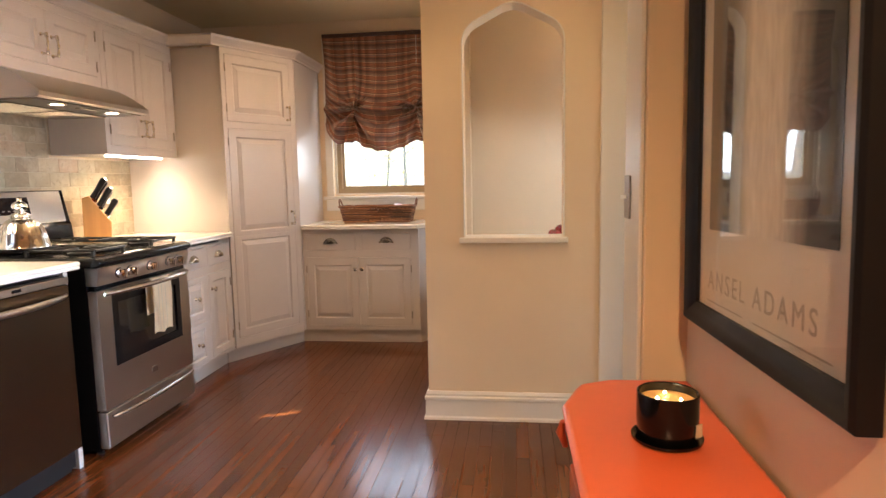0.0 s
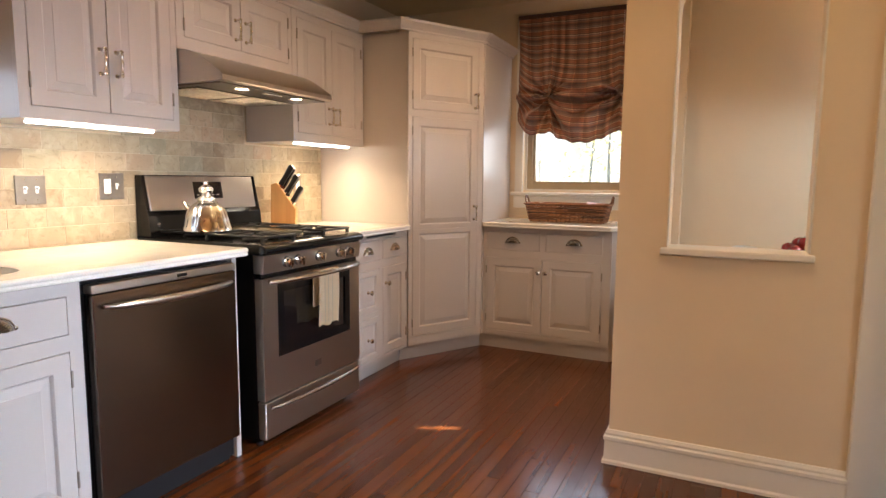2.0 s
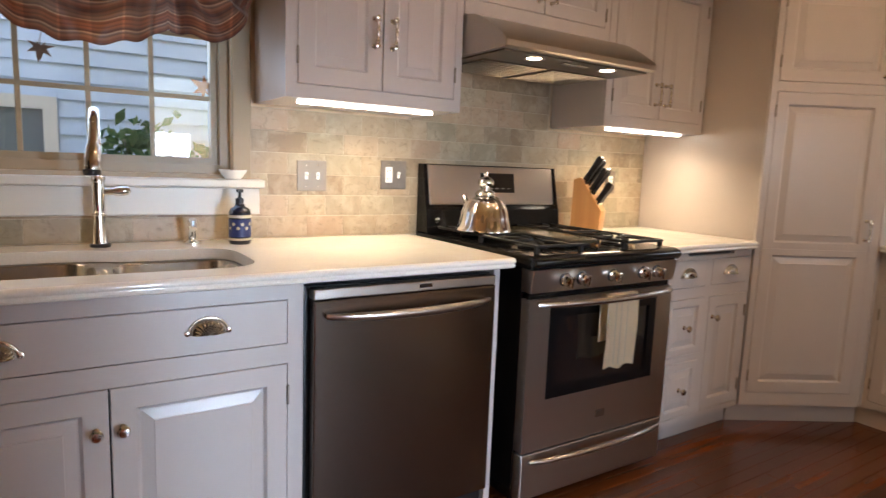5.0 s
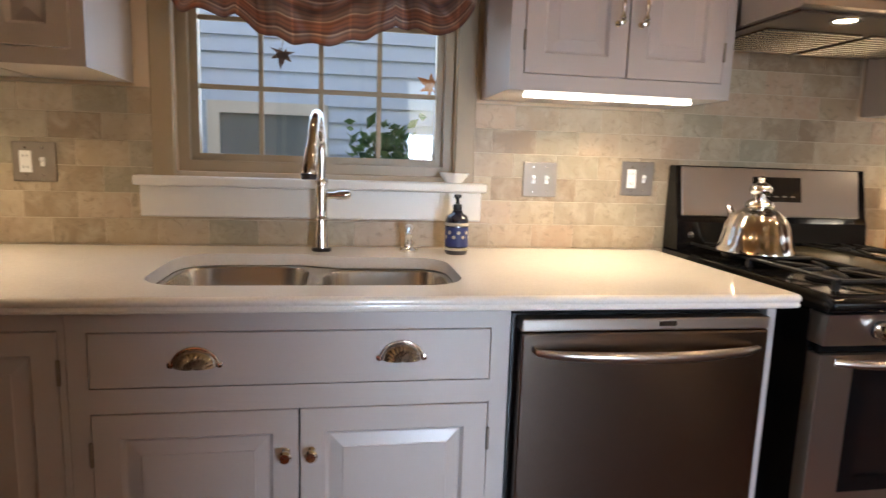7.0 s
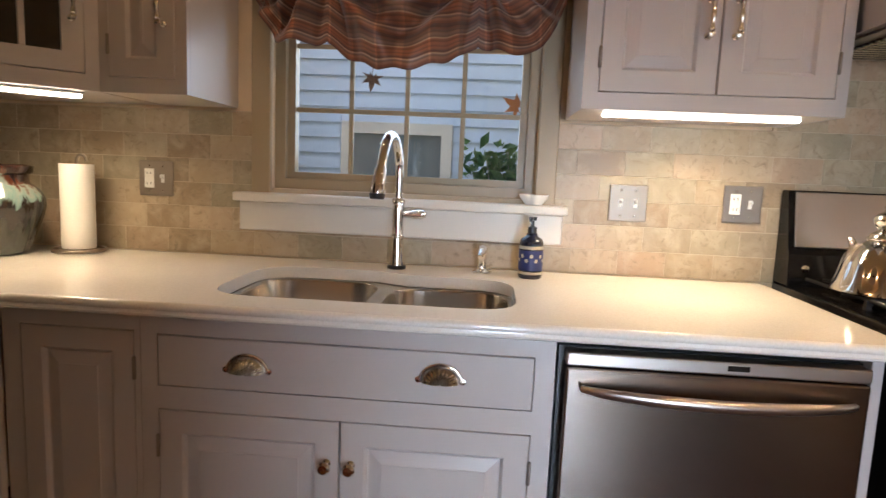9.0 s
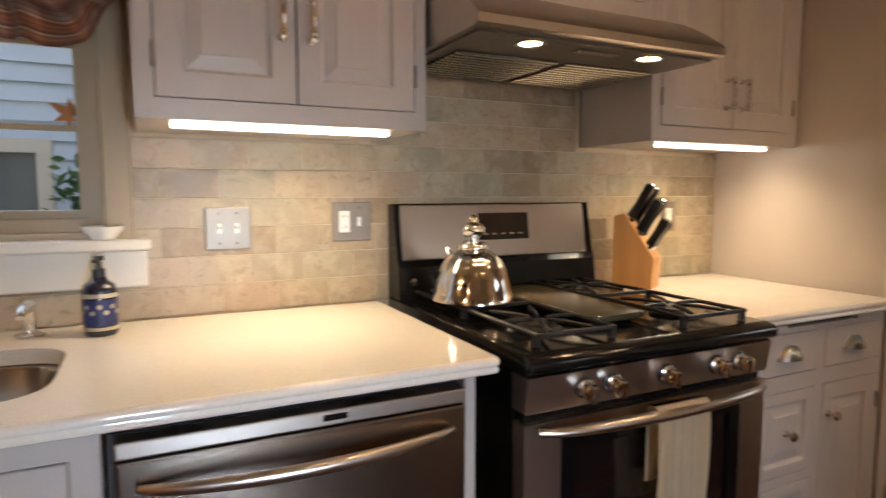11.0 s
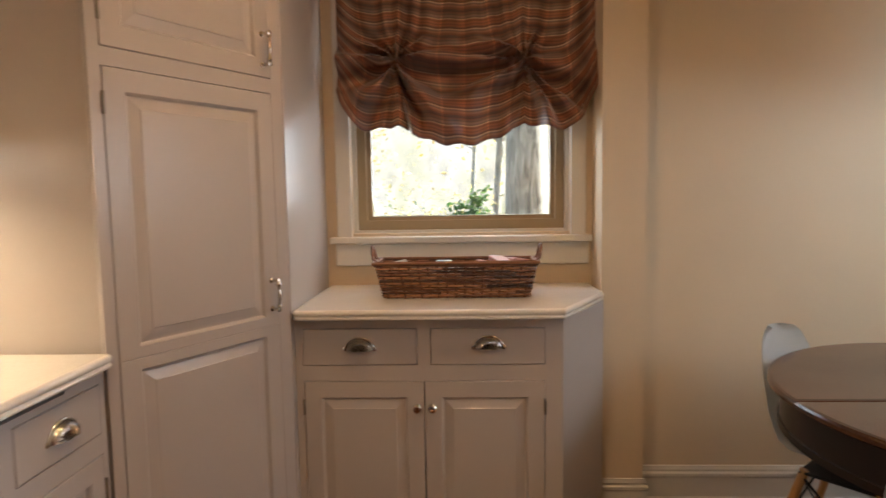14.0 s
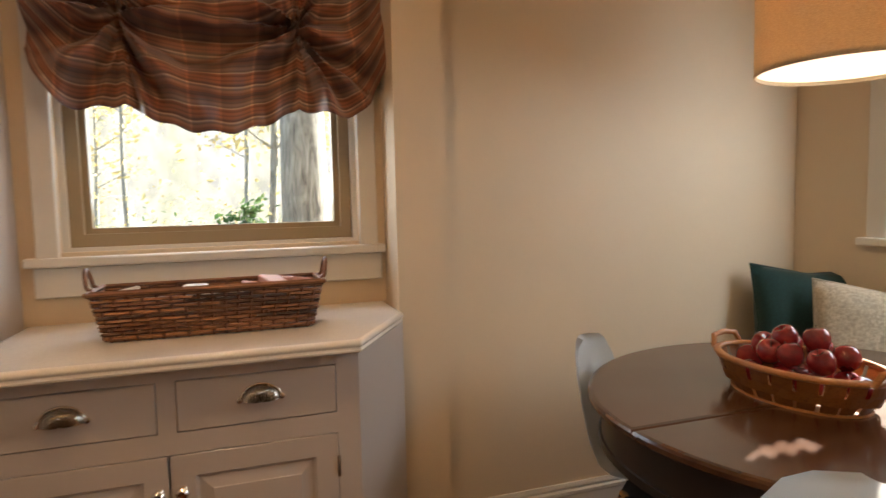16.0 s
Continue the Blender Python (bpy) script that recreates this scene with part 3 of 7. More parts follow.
def window_nook():
    y0, z0, y1, z1 = NW
    t = thing("window_3", "white-framed nook window behind the added blind", "window")
    tagged(t, kind="structure")
    part("window_frame", pierced("x", XE + 0.05, XE + 0.12, y0, y1, z0, z1, [(y0 + 0.05, z0 + 0.05, y1 - 0.05, z1 - 0.05)]), TRIM, t)
    p = part("pane", box(XE + 0.08, y0 + 0.05, z0 + 0.05, XE + 0.085, y1 - 0.05, z1 - 0.05), PANE, t)
    p.visible_shadow = False
    part("stool", box(XE - 0.05, y0 - 0.1, z0 - 0.04, XE + 0.05, y1 + 0.1, z0 - 0.01, 0.005, 2), TRIM, t)
    for a, b in ((y0 - 0.08, y0 + 0.002), (y1 - 0.002, y1 + 0.08)):
        part("casing", box(XE - 0.02, a, z0 - 0.01, XE - 0.001, b, z1 + 0.08, 0.004), TRIM, t)


def glazed_door():
    y0, z0, y1, z1 = GD
    t = thing("door_1", "white glazed outer door in the hall", "door")
    tagged(t, kind="structure")
    part("door_frame", pierced("x", XE + 0.06, XE + 0.105, y0 + 0.005, y1 - 0.005, 0.01, z1 - 0.005, [(y0 + 0.05, 0.12, y1 - 0.05, z1 - 0.08)]), TRIM, t)
    p = part("pane", box(XE + 0.08, y0 + 0.05, 0.12, XE + 0.085, y1 - 0.05, z1 - 0.08), PANE, t)
    p.visible_shadow = False


window_w1(); window_w2(); window_nook(); glazed_door()

# ---- cabinets ----
# Local frame of a cabinet: x to the right along its front, y back into it, z up.
def ring_front(bm, rects, y_back):
    """A slab whose front steps through nested rectangles (x0, z0, x1, z1, y)."""
    loops = []
    for x0, z0, x1, z1, y in rects:
        loops.append([bm.verts.new(p) for p in ((x0, y, z0), (x1, y, z0), (x1, y, z1), (x0, y, z1))])
    for a, b in zip(loops, loops[1:]):
        for i in range(4):
            bm.faces.new((a[i], a[(i + 1) % 4], b[(i + 1) % 4], b[i]))
    bm.faces.new(loops[-1])
    x0, z0, x1, z1, _ = rects[0]
    back = [bm.verts.new(p) for p in ((x0, y_back, z0), (x1, y_back, z0), (x1, y_back, z1), (x0, y_back, z1))]
    for i in range(4):
        bm.faces.new((loops[0][i], back[i], back[(i + 1) % 4], loops[0][(i + 1) % 4]))
    bm.faces.new(back)
    return bm


def raised(bm, x0, z0, x1, z1, s=0.055, y=-0.002, l=None, r=None, b=None, t=None):
    """A raised panel door or part of one: frame, ogee step, bevelled field."""
    l, r, b, t = (s if v is None else v for v in (l, r, b, t))
    w, h = x1 - x0 - l - r, z1 - z0 - b - t
    k = min(0.027, w * 0.3, h * 0.3)
    rect = lambda o, yy: (x0 + l + o, z0 + b + o, x1 - r - o, z1 - t - o, yy)
    rects = [(x0, z0, x1, z1, y + 0.0015), (x0 + 0.0015, z0 + 0.0015, x1 - 0.0015, z1 - 0.0015, y), rect(0, y), rect(0.004, y + 0.004), rect(0.008, y + 0.010), rect(0.012, y + 0.010), rect(0.012 + k, y + 0.003), rect(0.0135 + k, y + 0.0015)]
    return ring_front(bm, rects, y + 0.02)


def flat_front(bm, x0, z0, x1, z1, y=-0.002):
    return ring_front(bm, [(x0, z0, x1, z1, y + 0.002), (x0 + 0.002, z0 + 0.002, x1 - 0.002, z1 - 0.002, y)], y + 0.02)


def knob_mesh():
    return mesh_of("knob", lathe([(0.0001, 0.0), (0.011, 0.0), (0.009, -0.003), (0.0055, -0.006), (0.005, -0.014), (0.011, -0.019), (0.0155, -0.024), (0.0155, -0.028), (0.011, -0.033), (0.0001, -0.034)], 18, axis="y"), NICKEL, 40)


def cup_mesh():
    """Ribbed shell bin pull: the upper half of a fluted dome, open below, on a thin flange."""
    bm = bmesh.new()
    n, k, w, h, d = 44, 8, 0.046, 0.039, 0.024
    grid = []
    for j in range(k + 1):
        r = math.sin(math.pi / 2 * (0.04 + 0.96 * j / k))
        row = []
        for i in range(n + 1):
            a = math.pi * i / n
            y = -0.002 - d * math.sqrt(max(0.0, 1 - r * r)) * (1 + 0.10 * math.cos(a * 22) * math.sin(math.pi * min(1, r * 1.05)))
            row.append(bm.verts.new((w * r * math.cos(a), y, h * r * math.sin(a))))
        grid.append(row)
    for a, b in zip(grid, grid[1:]):
        for i in range(n):
            bm.faces.new((a[i], a[i + 1], b[i + 1], b[i]))
    bmesh.ops.solidify(bm, geom=bm.faces[:], thickness=0.0016)
    add_tube(bm, [(1.06 * w * math.cos(math.pi * i / 24), -0.002, 1.06 * h * math.sin(math.pi * i / 24)) for i in range(25)], 0.0034, 8)
    for sx in (-1, 1):
        add_lathe(bm, [(0.0001, 0.0), (0.008, 0.0), (0.0075, -0.0035), (0.0001, -0.0055)], 12, (sx * w * 1.09, 0, 0.004), "y")
    return mesh_of("cup_pull", bm, NICKEL, 50)


def bar_mesh():
    """Upright bar pull with turned ends and a beaded middle."""
    bm = bmesh.new()
    pts, rad = [], []
    for i in range(25):
        s = i / 24
        z = -0.052 + 0.104 * s
        bow = -0.028 - 0.006 * math.sin(math.pi * s)
        rr = 0.0046 + 0.0022 * abs(math.sin(s * math.pi * 3)) + (0.003 if i in (4, 20) else 0)
        pts.append((0, bow, z)); rad.append(rr)
    add_tube(bm, pts, rad, 10)
    for z in (-0.046, 0.046):
        add_lathe(bm, [(0.0001, 0), (0.0105, 0), (0.0095, -0.003), (0.005, -0.006), (0.0045, -0.02), (0.008, -0.026), (0.0085, -0.034), (0.0001, -0.037)], 12, (0, 0, z), "y")
    return mesh_of("bar_pull", bm, NICKEL, 45)


KNOB, CUP, BAR = knob_mesh(), cup_mesh(), bar_mesh()
HINGE = mesh_of("hinge", tube([(0, -0.003, -0.028), (0, -0.003, -0.026), (0, -0.003, 0.026), (0, -0.003, 0.028)], [0.003, 0.0046, 0.0046, 0.003], 8), BRONZE, 40)
HARDWARE = {"knob": ("knob", KNOB, "polished nickel knob"), "cup": ("cup_pull", CUP, "ribbed nickel cup pull"), "bar": ("bar_pull", BAR, "beaded nickel bar pull")}


def fit(kind, x, z, parent, y=-0.002):
    name, me, label = HARDWARE[kind]
    ob = new(name, me)
    ob.parent = parent
    ob.location = (x, y, z - 0.012 if kind == "cup" else z)
    return tagged(ob, label)


def cabinet(name, label, m, w, d, z0, z1, openings, kick=None, base_outline=None, group="", cat="cabinet", kick_out=0.0, body_top=None):
    """openings: dicts with rect (x0, z0, x1, z1), kind door/drawer/panel_drawer/double, pulls [(kind, x, z)], hinge side."""
    t = thing(name, label, cat, m, group)
    FT = 0.02
    body = bmesh.new()
    if base_outline:
        bm2 = prism(base_outline, z0, z1)
        part("body", bm2, CAB, t)
    else:
        add_box(body, 0.0, FT, z0, w, d, body_top or z1)
        part("body", body, CAB, t)
    holes = [o["rect"] for o in openings]
    part("face_frame", pierced("y", 0.0, FT - 0.0005, 0.0, w, z0, z1, holes), CAB, t)
    # dark sheet paints the shade seen through the door gaps
    part("shade_sheet", pierced("y", FT - 0.003, FT - 0.001, 0.004, w - 0.004, z0 + 0.004, z1 - 0.004, []), CAB_SHADE, t, "dark sheet standing for the shade in the door gaps")
    for o in openings:
        x0, oz0, x1, oz1 = o["rect"]
        g = 0.0022
        rect = (x0 + g, oz0 + g, x1 - g, oz1 - g)
        bm = bmesh.new()
        kind = o.get("kind", "door")
        if kind == "slot":
            bm.free()
            continue
        if kind == "drawer":
            p = part("drawer_front", flat_front(bm, *rect), CAB, t)
        elif kind == "panel_drawer":
            p = part("drawer_front", raised(bm, *rect, s=0.032), CAB, t)
        elif kind == "double":
            mid = o["mid"]
            raised(bm, rect[0], mid, rect[2], rect[3], b=0.03)
            raised(bm, rect[0], rect[1], rect[2], mid - 0.0001, t=0.03)
            p = part("door", bm, CAB, t)
        else:
            p = part("door", raised(bm, *rect, s=o.get("s", 0.055)), CAB, t)
        for pk, px, pz in o.get("pulls", ()):
            fit(pk, px, pz, p)
        if "hinge" in o:
            hx = x0 if o["hinge"] == "l" else x1
            for hz in (oz0 + min(0.09, (oz1 - oz0) * 0.2), oz1 - min(0.09, (oz1 - oz0) * 0.2)):
                hg = new("hinge", HINGE)
                hg.parent = p
                hg.location = (hx, -0.001, hz)
    if kick:
        part("toe_kick", box(-kick_out, kick, 0.0, w + kick_out, d, z0 - 0.0005), CAB, t)
    return t


def west(y, x=-0.93):
    """Pose of a cabinet on the west wall that starts at y."""
    return pose(x, y, 0, 0, 0, 90)


GAP = 0.002
DEPTH = -0.93 - XW - 0.012
# sink base: long false drawer above two doors
cabinet("sink_cabinet", "greige painted sink base cabinet with two doors", west(1.292), 0.952, DEPTH, 0.10, 0.885, [
    {"rect": (0.04, 0.715, 0.908, 0.84), "kind": "drawer", "pulls": [("cup", 0.255, 0.775), ("cup", 0.70, 0.782)]},
    {"rect": (0.04, 0.14, 0.473, 0.66), "pulls": [("knob", 0.443, 0.556)], "hinge": "l"},
    {"rect": (0.473, 0.14, 0.908, 0.66), "pulls": [("knob", 0.50, 0.556)], "hinge": "r"}], kick=0.07, body_top=0.70)
# corner base to the south of it, with one door, and the short south run
cabinet("corner_base", "greige painted corner base cabinet with one door", west(0.952), 0.338, DEPTH, 0.10, 0.885, [
    {"rect": (0.045, 0.14, 0.325, 0.845), "s": 0.05, "hinge": "r"}], kick=0.07)
cabinet("south_base", "greige painted base cabinet beside the refrigerator", pose(-0.728, 0.950, 0, 0, 0, 180), 0.198, 0.59, 0.10, 0.885, [
    {"rect": (0.02, 0.14, 0.178, 0.845), "s": 0.04}], kick=0.07)
# filler panel between dishwasher and range
solid("end_panel", box(-1.62, 2.912, 0.0, -0.94, 2.938, 0.885, 0.002), CAB, "greige painted end panel beside the dishwasher", "panel")
# drawer base to the north of the range
cabinet("drawer_base", "greige painted base cabinet with drawers and a door", west(3.776, -0.965), 0.706, 0.68, 0.10, 0.885, [
    {"rect": (0.105, 0.725, 0.36, 0.85), "kind": "drawer", "pulls": [("cup", 0.232, 0.785)]},
    {"rect": (0.40, 0.725, 0.685, 0.85), "kind": "drawer", "pulls": [("cup", 0.543, 0.785)]},
    {"rect": (0.105, 0.415, 0.36, 0.675), "kind": "panel_drawer", "pulls": [("knob", 0.232, 0.545)]},
    {"rect": (0.105, 0.125, 0.36, 0.385), "kind": "panel_drawer", "pulls": [("knob", 0.232, 0.255)]},
    {"rect": (0.40, 0.125, 0.685, 0.675), "s": 0.05, "pulls": [("knob", 0.435, 0.575)], "hinge": "r"},
    {"rect": (0.22, 0.866, 0.56, 0.882), "kind": "slot"}], kick=0.06)
# tall diagonal cabinet
TALL = pose(-0.958, 4.489, 0, 0, 0, 60)
_inv = TALL.inverted()
_out = [(-0.9578 - 0.0173, 4.489 + 0.01), (-0.653 - 0.0173, 5.017 + 0.01), (-0.653, 5.03), (-0.653, YN - 0.004), (XW + 0.004, YN - 0.004), (XW + 0.004, 4.489)]
cabinet("tall_cabinet", "tall greige painted diagonal pantry cabinet", TALL, 0.61, 0.5, 0.10, 2.15, [
    {"rect": (0.03, 1.665, 0.565, 2.11), "pulls": [("bar", 0.535, 1.75)], "hinge": "l"},
    {"rect": (0.03, 0.165, 0.565, 1.62), "kind": "double", "mid": 0.885, "pulls": [("bar", 0.535, 0.985)], "hinge": "l"}],
    kick=0.05, kick_out=0.035, base_outline=[tuple((_inv @ Vector((x, y, 0)))[:2]) for x, y in _out])


def crown(name, pts, z, label):
    """Stepped cornice along plan points; the room lies to the right of the way walked."""
    bm = bmesh.new()
    prof = [(0.0, 0.0), (0.012, 0.0), (0.014, 0.012), (0.03, 0.03), (0.052, 0.048), (0.055, 0.062), (0.0, 0.062)]
    n = len(pts)
    P = [Vector((x, y, 0)) for x, y in pts]
    rows = []
    for i in range(n):
        d0 = (P[i] - P[max(i - 1, 0)]) if i else (P[1] - P[0])
        d1 = (P[min(i + 1, n - 1)] - P[i]) if i < n - 1 else d0
        d0, d1 = d0.normalized(), d1.normalized()
        n0, n1 = Vector((d0.y, -d0.x, 0)), Vector((d1.y, -d1.x, 0))
        mid = (n0 + n1) / (1 + n0.dot(n1))
        rows.append([bm.verts.new(P[i] + mid * o + Vector((0, 0, z + h))) for o, h in prof])
    for a, b in zip(rows, rows[1:]):
        for i in range(len(prof)):
            j = (i + 1) % len(prof)
            bm.faces.new((a[i], b[i], b[j], a[j]))
    bm.faces.new(rows[0]); bm.faces.new(rows[-1])
    return structure(name, bm, CAB, label, "crown moulding")


# sideboard under the back window, with a slanted end
SB = pose(-0.651, 5.055, 0)
SBX = 0.905
_sb = [(0.0, 0.02), (SBX, 0.02), (1.105, 0.30), (1.105, 0.535), (0.0, 0.535)]
sb = cabinet("sideboard", "greige painted low cabinet under the back window", SB, SBX, 0.535, 0.10, 0.89, [
    {"rect": (0.025, 0.722, 0.417, 0.85), "kind": "drawer", "pulls": [("cup", 0.22, 0.788)]},
    {"rect": (0.459, 0.722, 0.845, 0.85), "kind": "drawer", "pulls": [("cup", 0.656, 0.792)]},
    {"rect": (0.025, 0.135, 0.437, 0.668), "pulls": [("knob", 0.412, 0.578)], "hinge": "l"},
    {"rect": (0.437, 0.135, 0.845, 0.668), "pulls": [("knob", 0.465, 0.578)], "hinge": "r"}],
    kick=0.03, base_outline=_sb)
part("kick_filler", box(-0.075, 0.032, 0.0, -0.001, 0.2, 0.0995), CAB, sb)
part("side_kick", prism([(SBX + 0.001, 0.03), (1.09, 0.30), (1.09, 0.53), (SBX + 0.001, 0.53)], 0.0, 0.0995), CAB, sb)

# upper cabinets
UX = -1.30
UD = UX - XW - 0.012
def upper(label, y0, y1, z0, z1, split, dz, pulls_z, kind="wall_cabinet"):
    w = y1 - y0
    return cabinet(kind, label, west(y0, UX), w, UD, z0, z1, [
        {"rect": (0.04, dz, split, z1 - 0.04), "pulls": [("bar", split - 0.035, pulls_z)], "hinge": "l"},
        {"rect": (split, dz, w - 0.03, z1 - 0.04), "pulls": [("bar", split + 0.035, pulls_z)], "hinge": "r"}], group="wall cabinets")


U_TOP = 2.15
upper("greige painted wall cabinet beside the sink window", 2.312, 2.988, 1.42, U_TOP, 0.345, 1.465, 1.66)
upper("short greige painted wall cabinet above the hood", 2.992, 3.766, 1.785, U_TOP, 0.39, 1.84, 1.935)
upper("greige painted wall cabinet beside the tall cabinet", 3.770, 4.484, 1.425, U_TOP, 0.37, 1.475, 1.59)
cabinet("wall_cabinet", "narrow greige painted wall cabinet with one door", west(0.966, UX), 0.256, UD, 1.42, U_TOP, [
    {"rect": (0.028, 1.462, 0.222, 2.11), "s": 0.05, "pulls": [("bar", 0.19, 1.655)], "hinge": "l"}], group="wall cabinets")
crown("trim_cornice_north", [(XW, 2.31), (UX, 2.31), (UX, 4.43), (-0.985, 4.43), (-0.958, 4.489), (-0.653, 5.017), (-0.653, YN)][1:], U_TOP - 0.002, "greige painted cornice over the cabinets")
crown("trim_cornice_south", [(-1.05, 0.71), (UX, 0.966), (UX, 1.222)], U_TOP - 0.002, "greige painted cornice over the corner cabinets")

# ---- worktops and sink ----
def rounded(pts, radii, n=5):
    """A closed outline with its corners rounded."""
    out, k = [], len(pts)
    for i, p in enumerate(pts):
        r = radii[i] if isinstance(radii, (list, tuple)) else radii
        p0, p1, p2 = Vector(pts[i - 1]), Vector(p), Vector(pts[(i + 1) % k])
        if r <= 0:
            out.append(tuple(p1)); continue
        a, b = (p0 - p1).normalized(), (p2 - p1).normalized()
        ang = a.angle(b)
        d = min(r / math.tan(ang / 2), (p0 - p1).length * 0.49, (p2 - p1).length * 0.49)
        s, e = p1 + a * d, p1 + b * d
        for j in range(n + 1):
            t = j / n
            out.append(tuple((1 - t) ** 2 * s + 2 * t * (1 - t) * p1 + t * t * e))
    return out


def inset(pts, d):
    """The outline (counter-clockwise) moved inwards by d."""
    out, k = [], len(pts)
    for i in range(k):
        p0, p1, p2 = Vector(pts[i - 1]), Vector(pts[i]), Vector(pts[(i + 1) % k])
        a, b = (p1 - p0), (p2 - p1)
        a, b = (a if a.length > 1e-9 else b).normalized(), (b if b.length > 1e-9 else a).normalized()
        n0, n1 = Vector((-a.y, a.x)), Vector((-b.y, b.x))
        m = (n0 + n1) / max(0.3, 1 + n0.dot(n1))
        out.append(tuple(p1 + m * d))
    return out


def slab(outline, z, profile, holes=(), depth=0.035):
    """A worktop: shaped edge from the profile (inset, drop), flat top with holes."""
    bm = bmesh.new()
    rows = []
    for d, dz in profile:
        rows.append([bm.verts.new((x, y, z - dz)) for x, y in inset(outline, d)])
    k = len(outline)
    for a, b in zip(rows, rows[1:]):
        for i in range(k):
            bm.faces.new((a[i], b[i], b[(i + 1) % k], a[(i + 1) % k]))
    edges = [bm.edges.get((rows[0][i], rows[0][(i + 1) % k])) for i in range(k)]
    for e in edges:                       # keep the flat top flat
        e.smooth = False
    for h in holes:
        top = [bm.verts.new((x, y, z)) for x, y in h]
        low = [bm.verts.new((x, y, z - depth)) for x, y in h]
        for i in range(len(h)):
            j = (i + 1) % len(h)
            edges.append(bm.edges.new((top[i], top[j])))
        for i in range(len(h)):
            j = (i + 1) % len(h)
            bm.faces.new((top[i], top[j], low[j], low[i]))
    bmesh.ops.triangle_fill(bm, edges=edges, use_beauty=True, normal=(0, 0, 1))
    if not holes:
        bm.faces.new(rows[-1][::-1])
    return bm


OGEE = [(0.012, 0.0), (0.006, 0.0015), (0.002, 0.005), (0.0, 0.010), (0.001, 0.016), (0.004, 0.019), (0.004, 0.022), (0.0015, 0.027), (0.003, 0.032), (0.008, 0.035)]
CT = 0.92
L_OUT = rounded([(-1.648, 0.357), (-0.722, 0.357), (-0.722, 0.982), (-0.898, 0.982), (-0.898, 2.982), (-1.648, 2.982)], [0, 0, 0.004, 0.02, 0.025, 0], 4)
SINK_OUT = rounded([(-1.022, 1.392), (-1.022, 2.162), (-1.425, 2.162), (-1.425, 1.85), (-1.475, 1.735), (-1.475, 1.392)], [0.13, 0.12, 0.12, 0.1, 0.1, 0.13], 6)
solid("worktop", slab(L_OUT, CT, OGEE, [SINK_OUT]), QUARTZ, "white quartz L-shaped worktop with a moulded edge", "worktop", 40)
R_OUT = rounded([(-1.648, 3.774), (-0.932, 3.774), (-0.932, 4.484), (-1.648, 4.484)], [0, 0.004, 0.02, 0], 4)
solid("worktop", slab(R_OUT, CT, OGEE), QUARTZ, "short white quartz worktop between range and tall cabinet", "worktop", 40)
S_OUT = rounded([(-0.648, 5.0), (0.255, 5.0), (0.452, 5.335), (0.452, 5.594), (-0.648, 5.594)], [0.03, 0.012, 0, 0, 0], 4)
solid("worktop", slab(S_OUT, CT, OGEE), QUARTZ, "white quartz top of the low window cabinet", "worktop", 40)


def sink():
    t = thing("sink", "undermount brushed steel double-bowl sink", "sink")
    zr = CT - 0.037
    bowls = [rounded([(-1.036, 1.408), (-1.036, 1.765), (-1.455, 1.765), (-1.455, 1.408)], 0.10, 6), rounded([(-1.036, 1.805), (-1.036, 2.146), (-1.405, 2.146), (-1.405, 1.805)], 0.10, 6)]
    flange = inset(SINK_OUT, -0.03)
    bm = bmesh.new()
    vs = [bm.verts.new((x, y, zr)) for x, y in flange]
    edges = [bm.edges.new((vs[i], vs[(i + 1) % len(vs)])) for i in range(len(vs))]
    for b in bowls:
        top = [bm.verts.new((x, y, zr)) for x, y in b]
        edges += [bm.edges.new((top[i], top[(i + 1) % len(top)])) for i in range(len(top))]
    bmesh.ops.triangle_fill(bm, edges=edges, use_beauty=True, normal=(0, 0, 1))
    part("rim", bm, STEEL_SINK, t)
    for b in bowls:
        bm = bmesh.new()
        rows = [[bm.verts.new((x, y, zr - dz)) for x, y in inset(b, d)] for d, dz in ((0, 0), (0.003, 0.006), (0.008, 0.14), (0.02, 0.165), (0.05, 0.175))]
        for r0, r1 in zip(rows, rows[1:]):
            for i in range(len(b)):
                bm.faces.new((r0[i], r1[i], r1[(i + 1) % len(b)], r0[(i + 1) % len(b)]))
        bm.faces.new(rows[-1])
        bw = part("bowl", bm, STEEL_SINK, t, "", 50)
        cx, cy = sum(p[0] for p in b) / len(b), sum(p[1] for p in b) / len(b)
        part("drain", lathe([(0.0001, zr - 0.1745), (0.042, zr - 0.1745), (0.044, zr - 0.171), (0.030, zr - 0.172), (0.0001, zr - 0.1735)], 20, (cx, cy, 0)), CHROME, bw, "", 40)


sink()


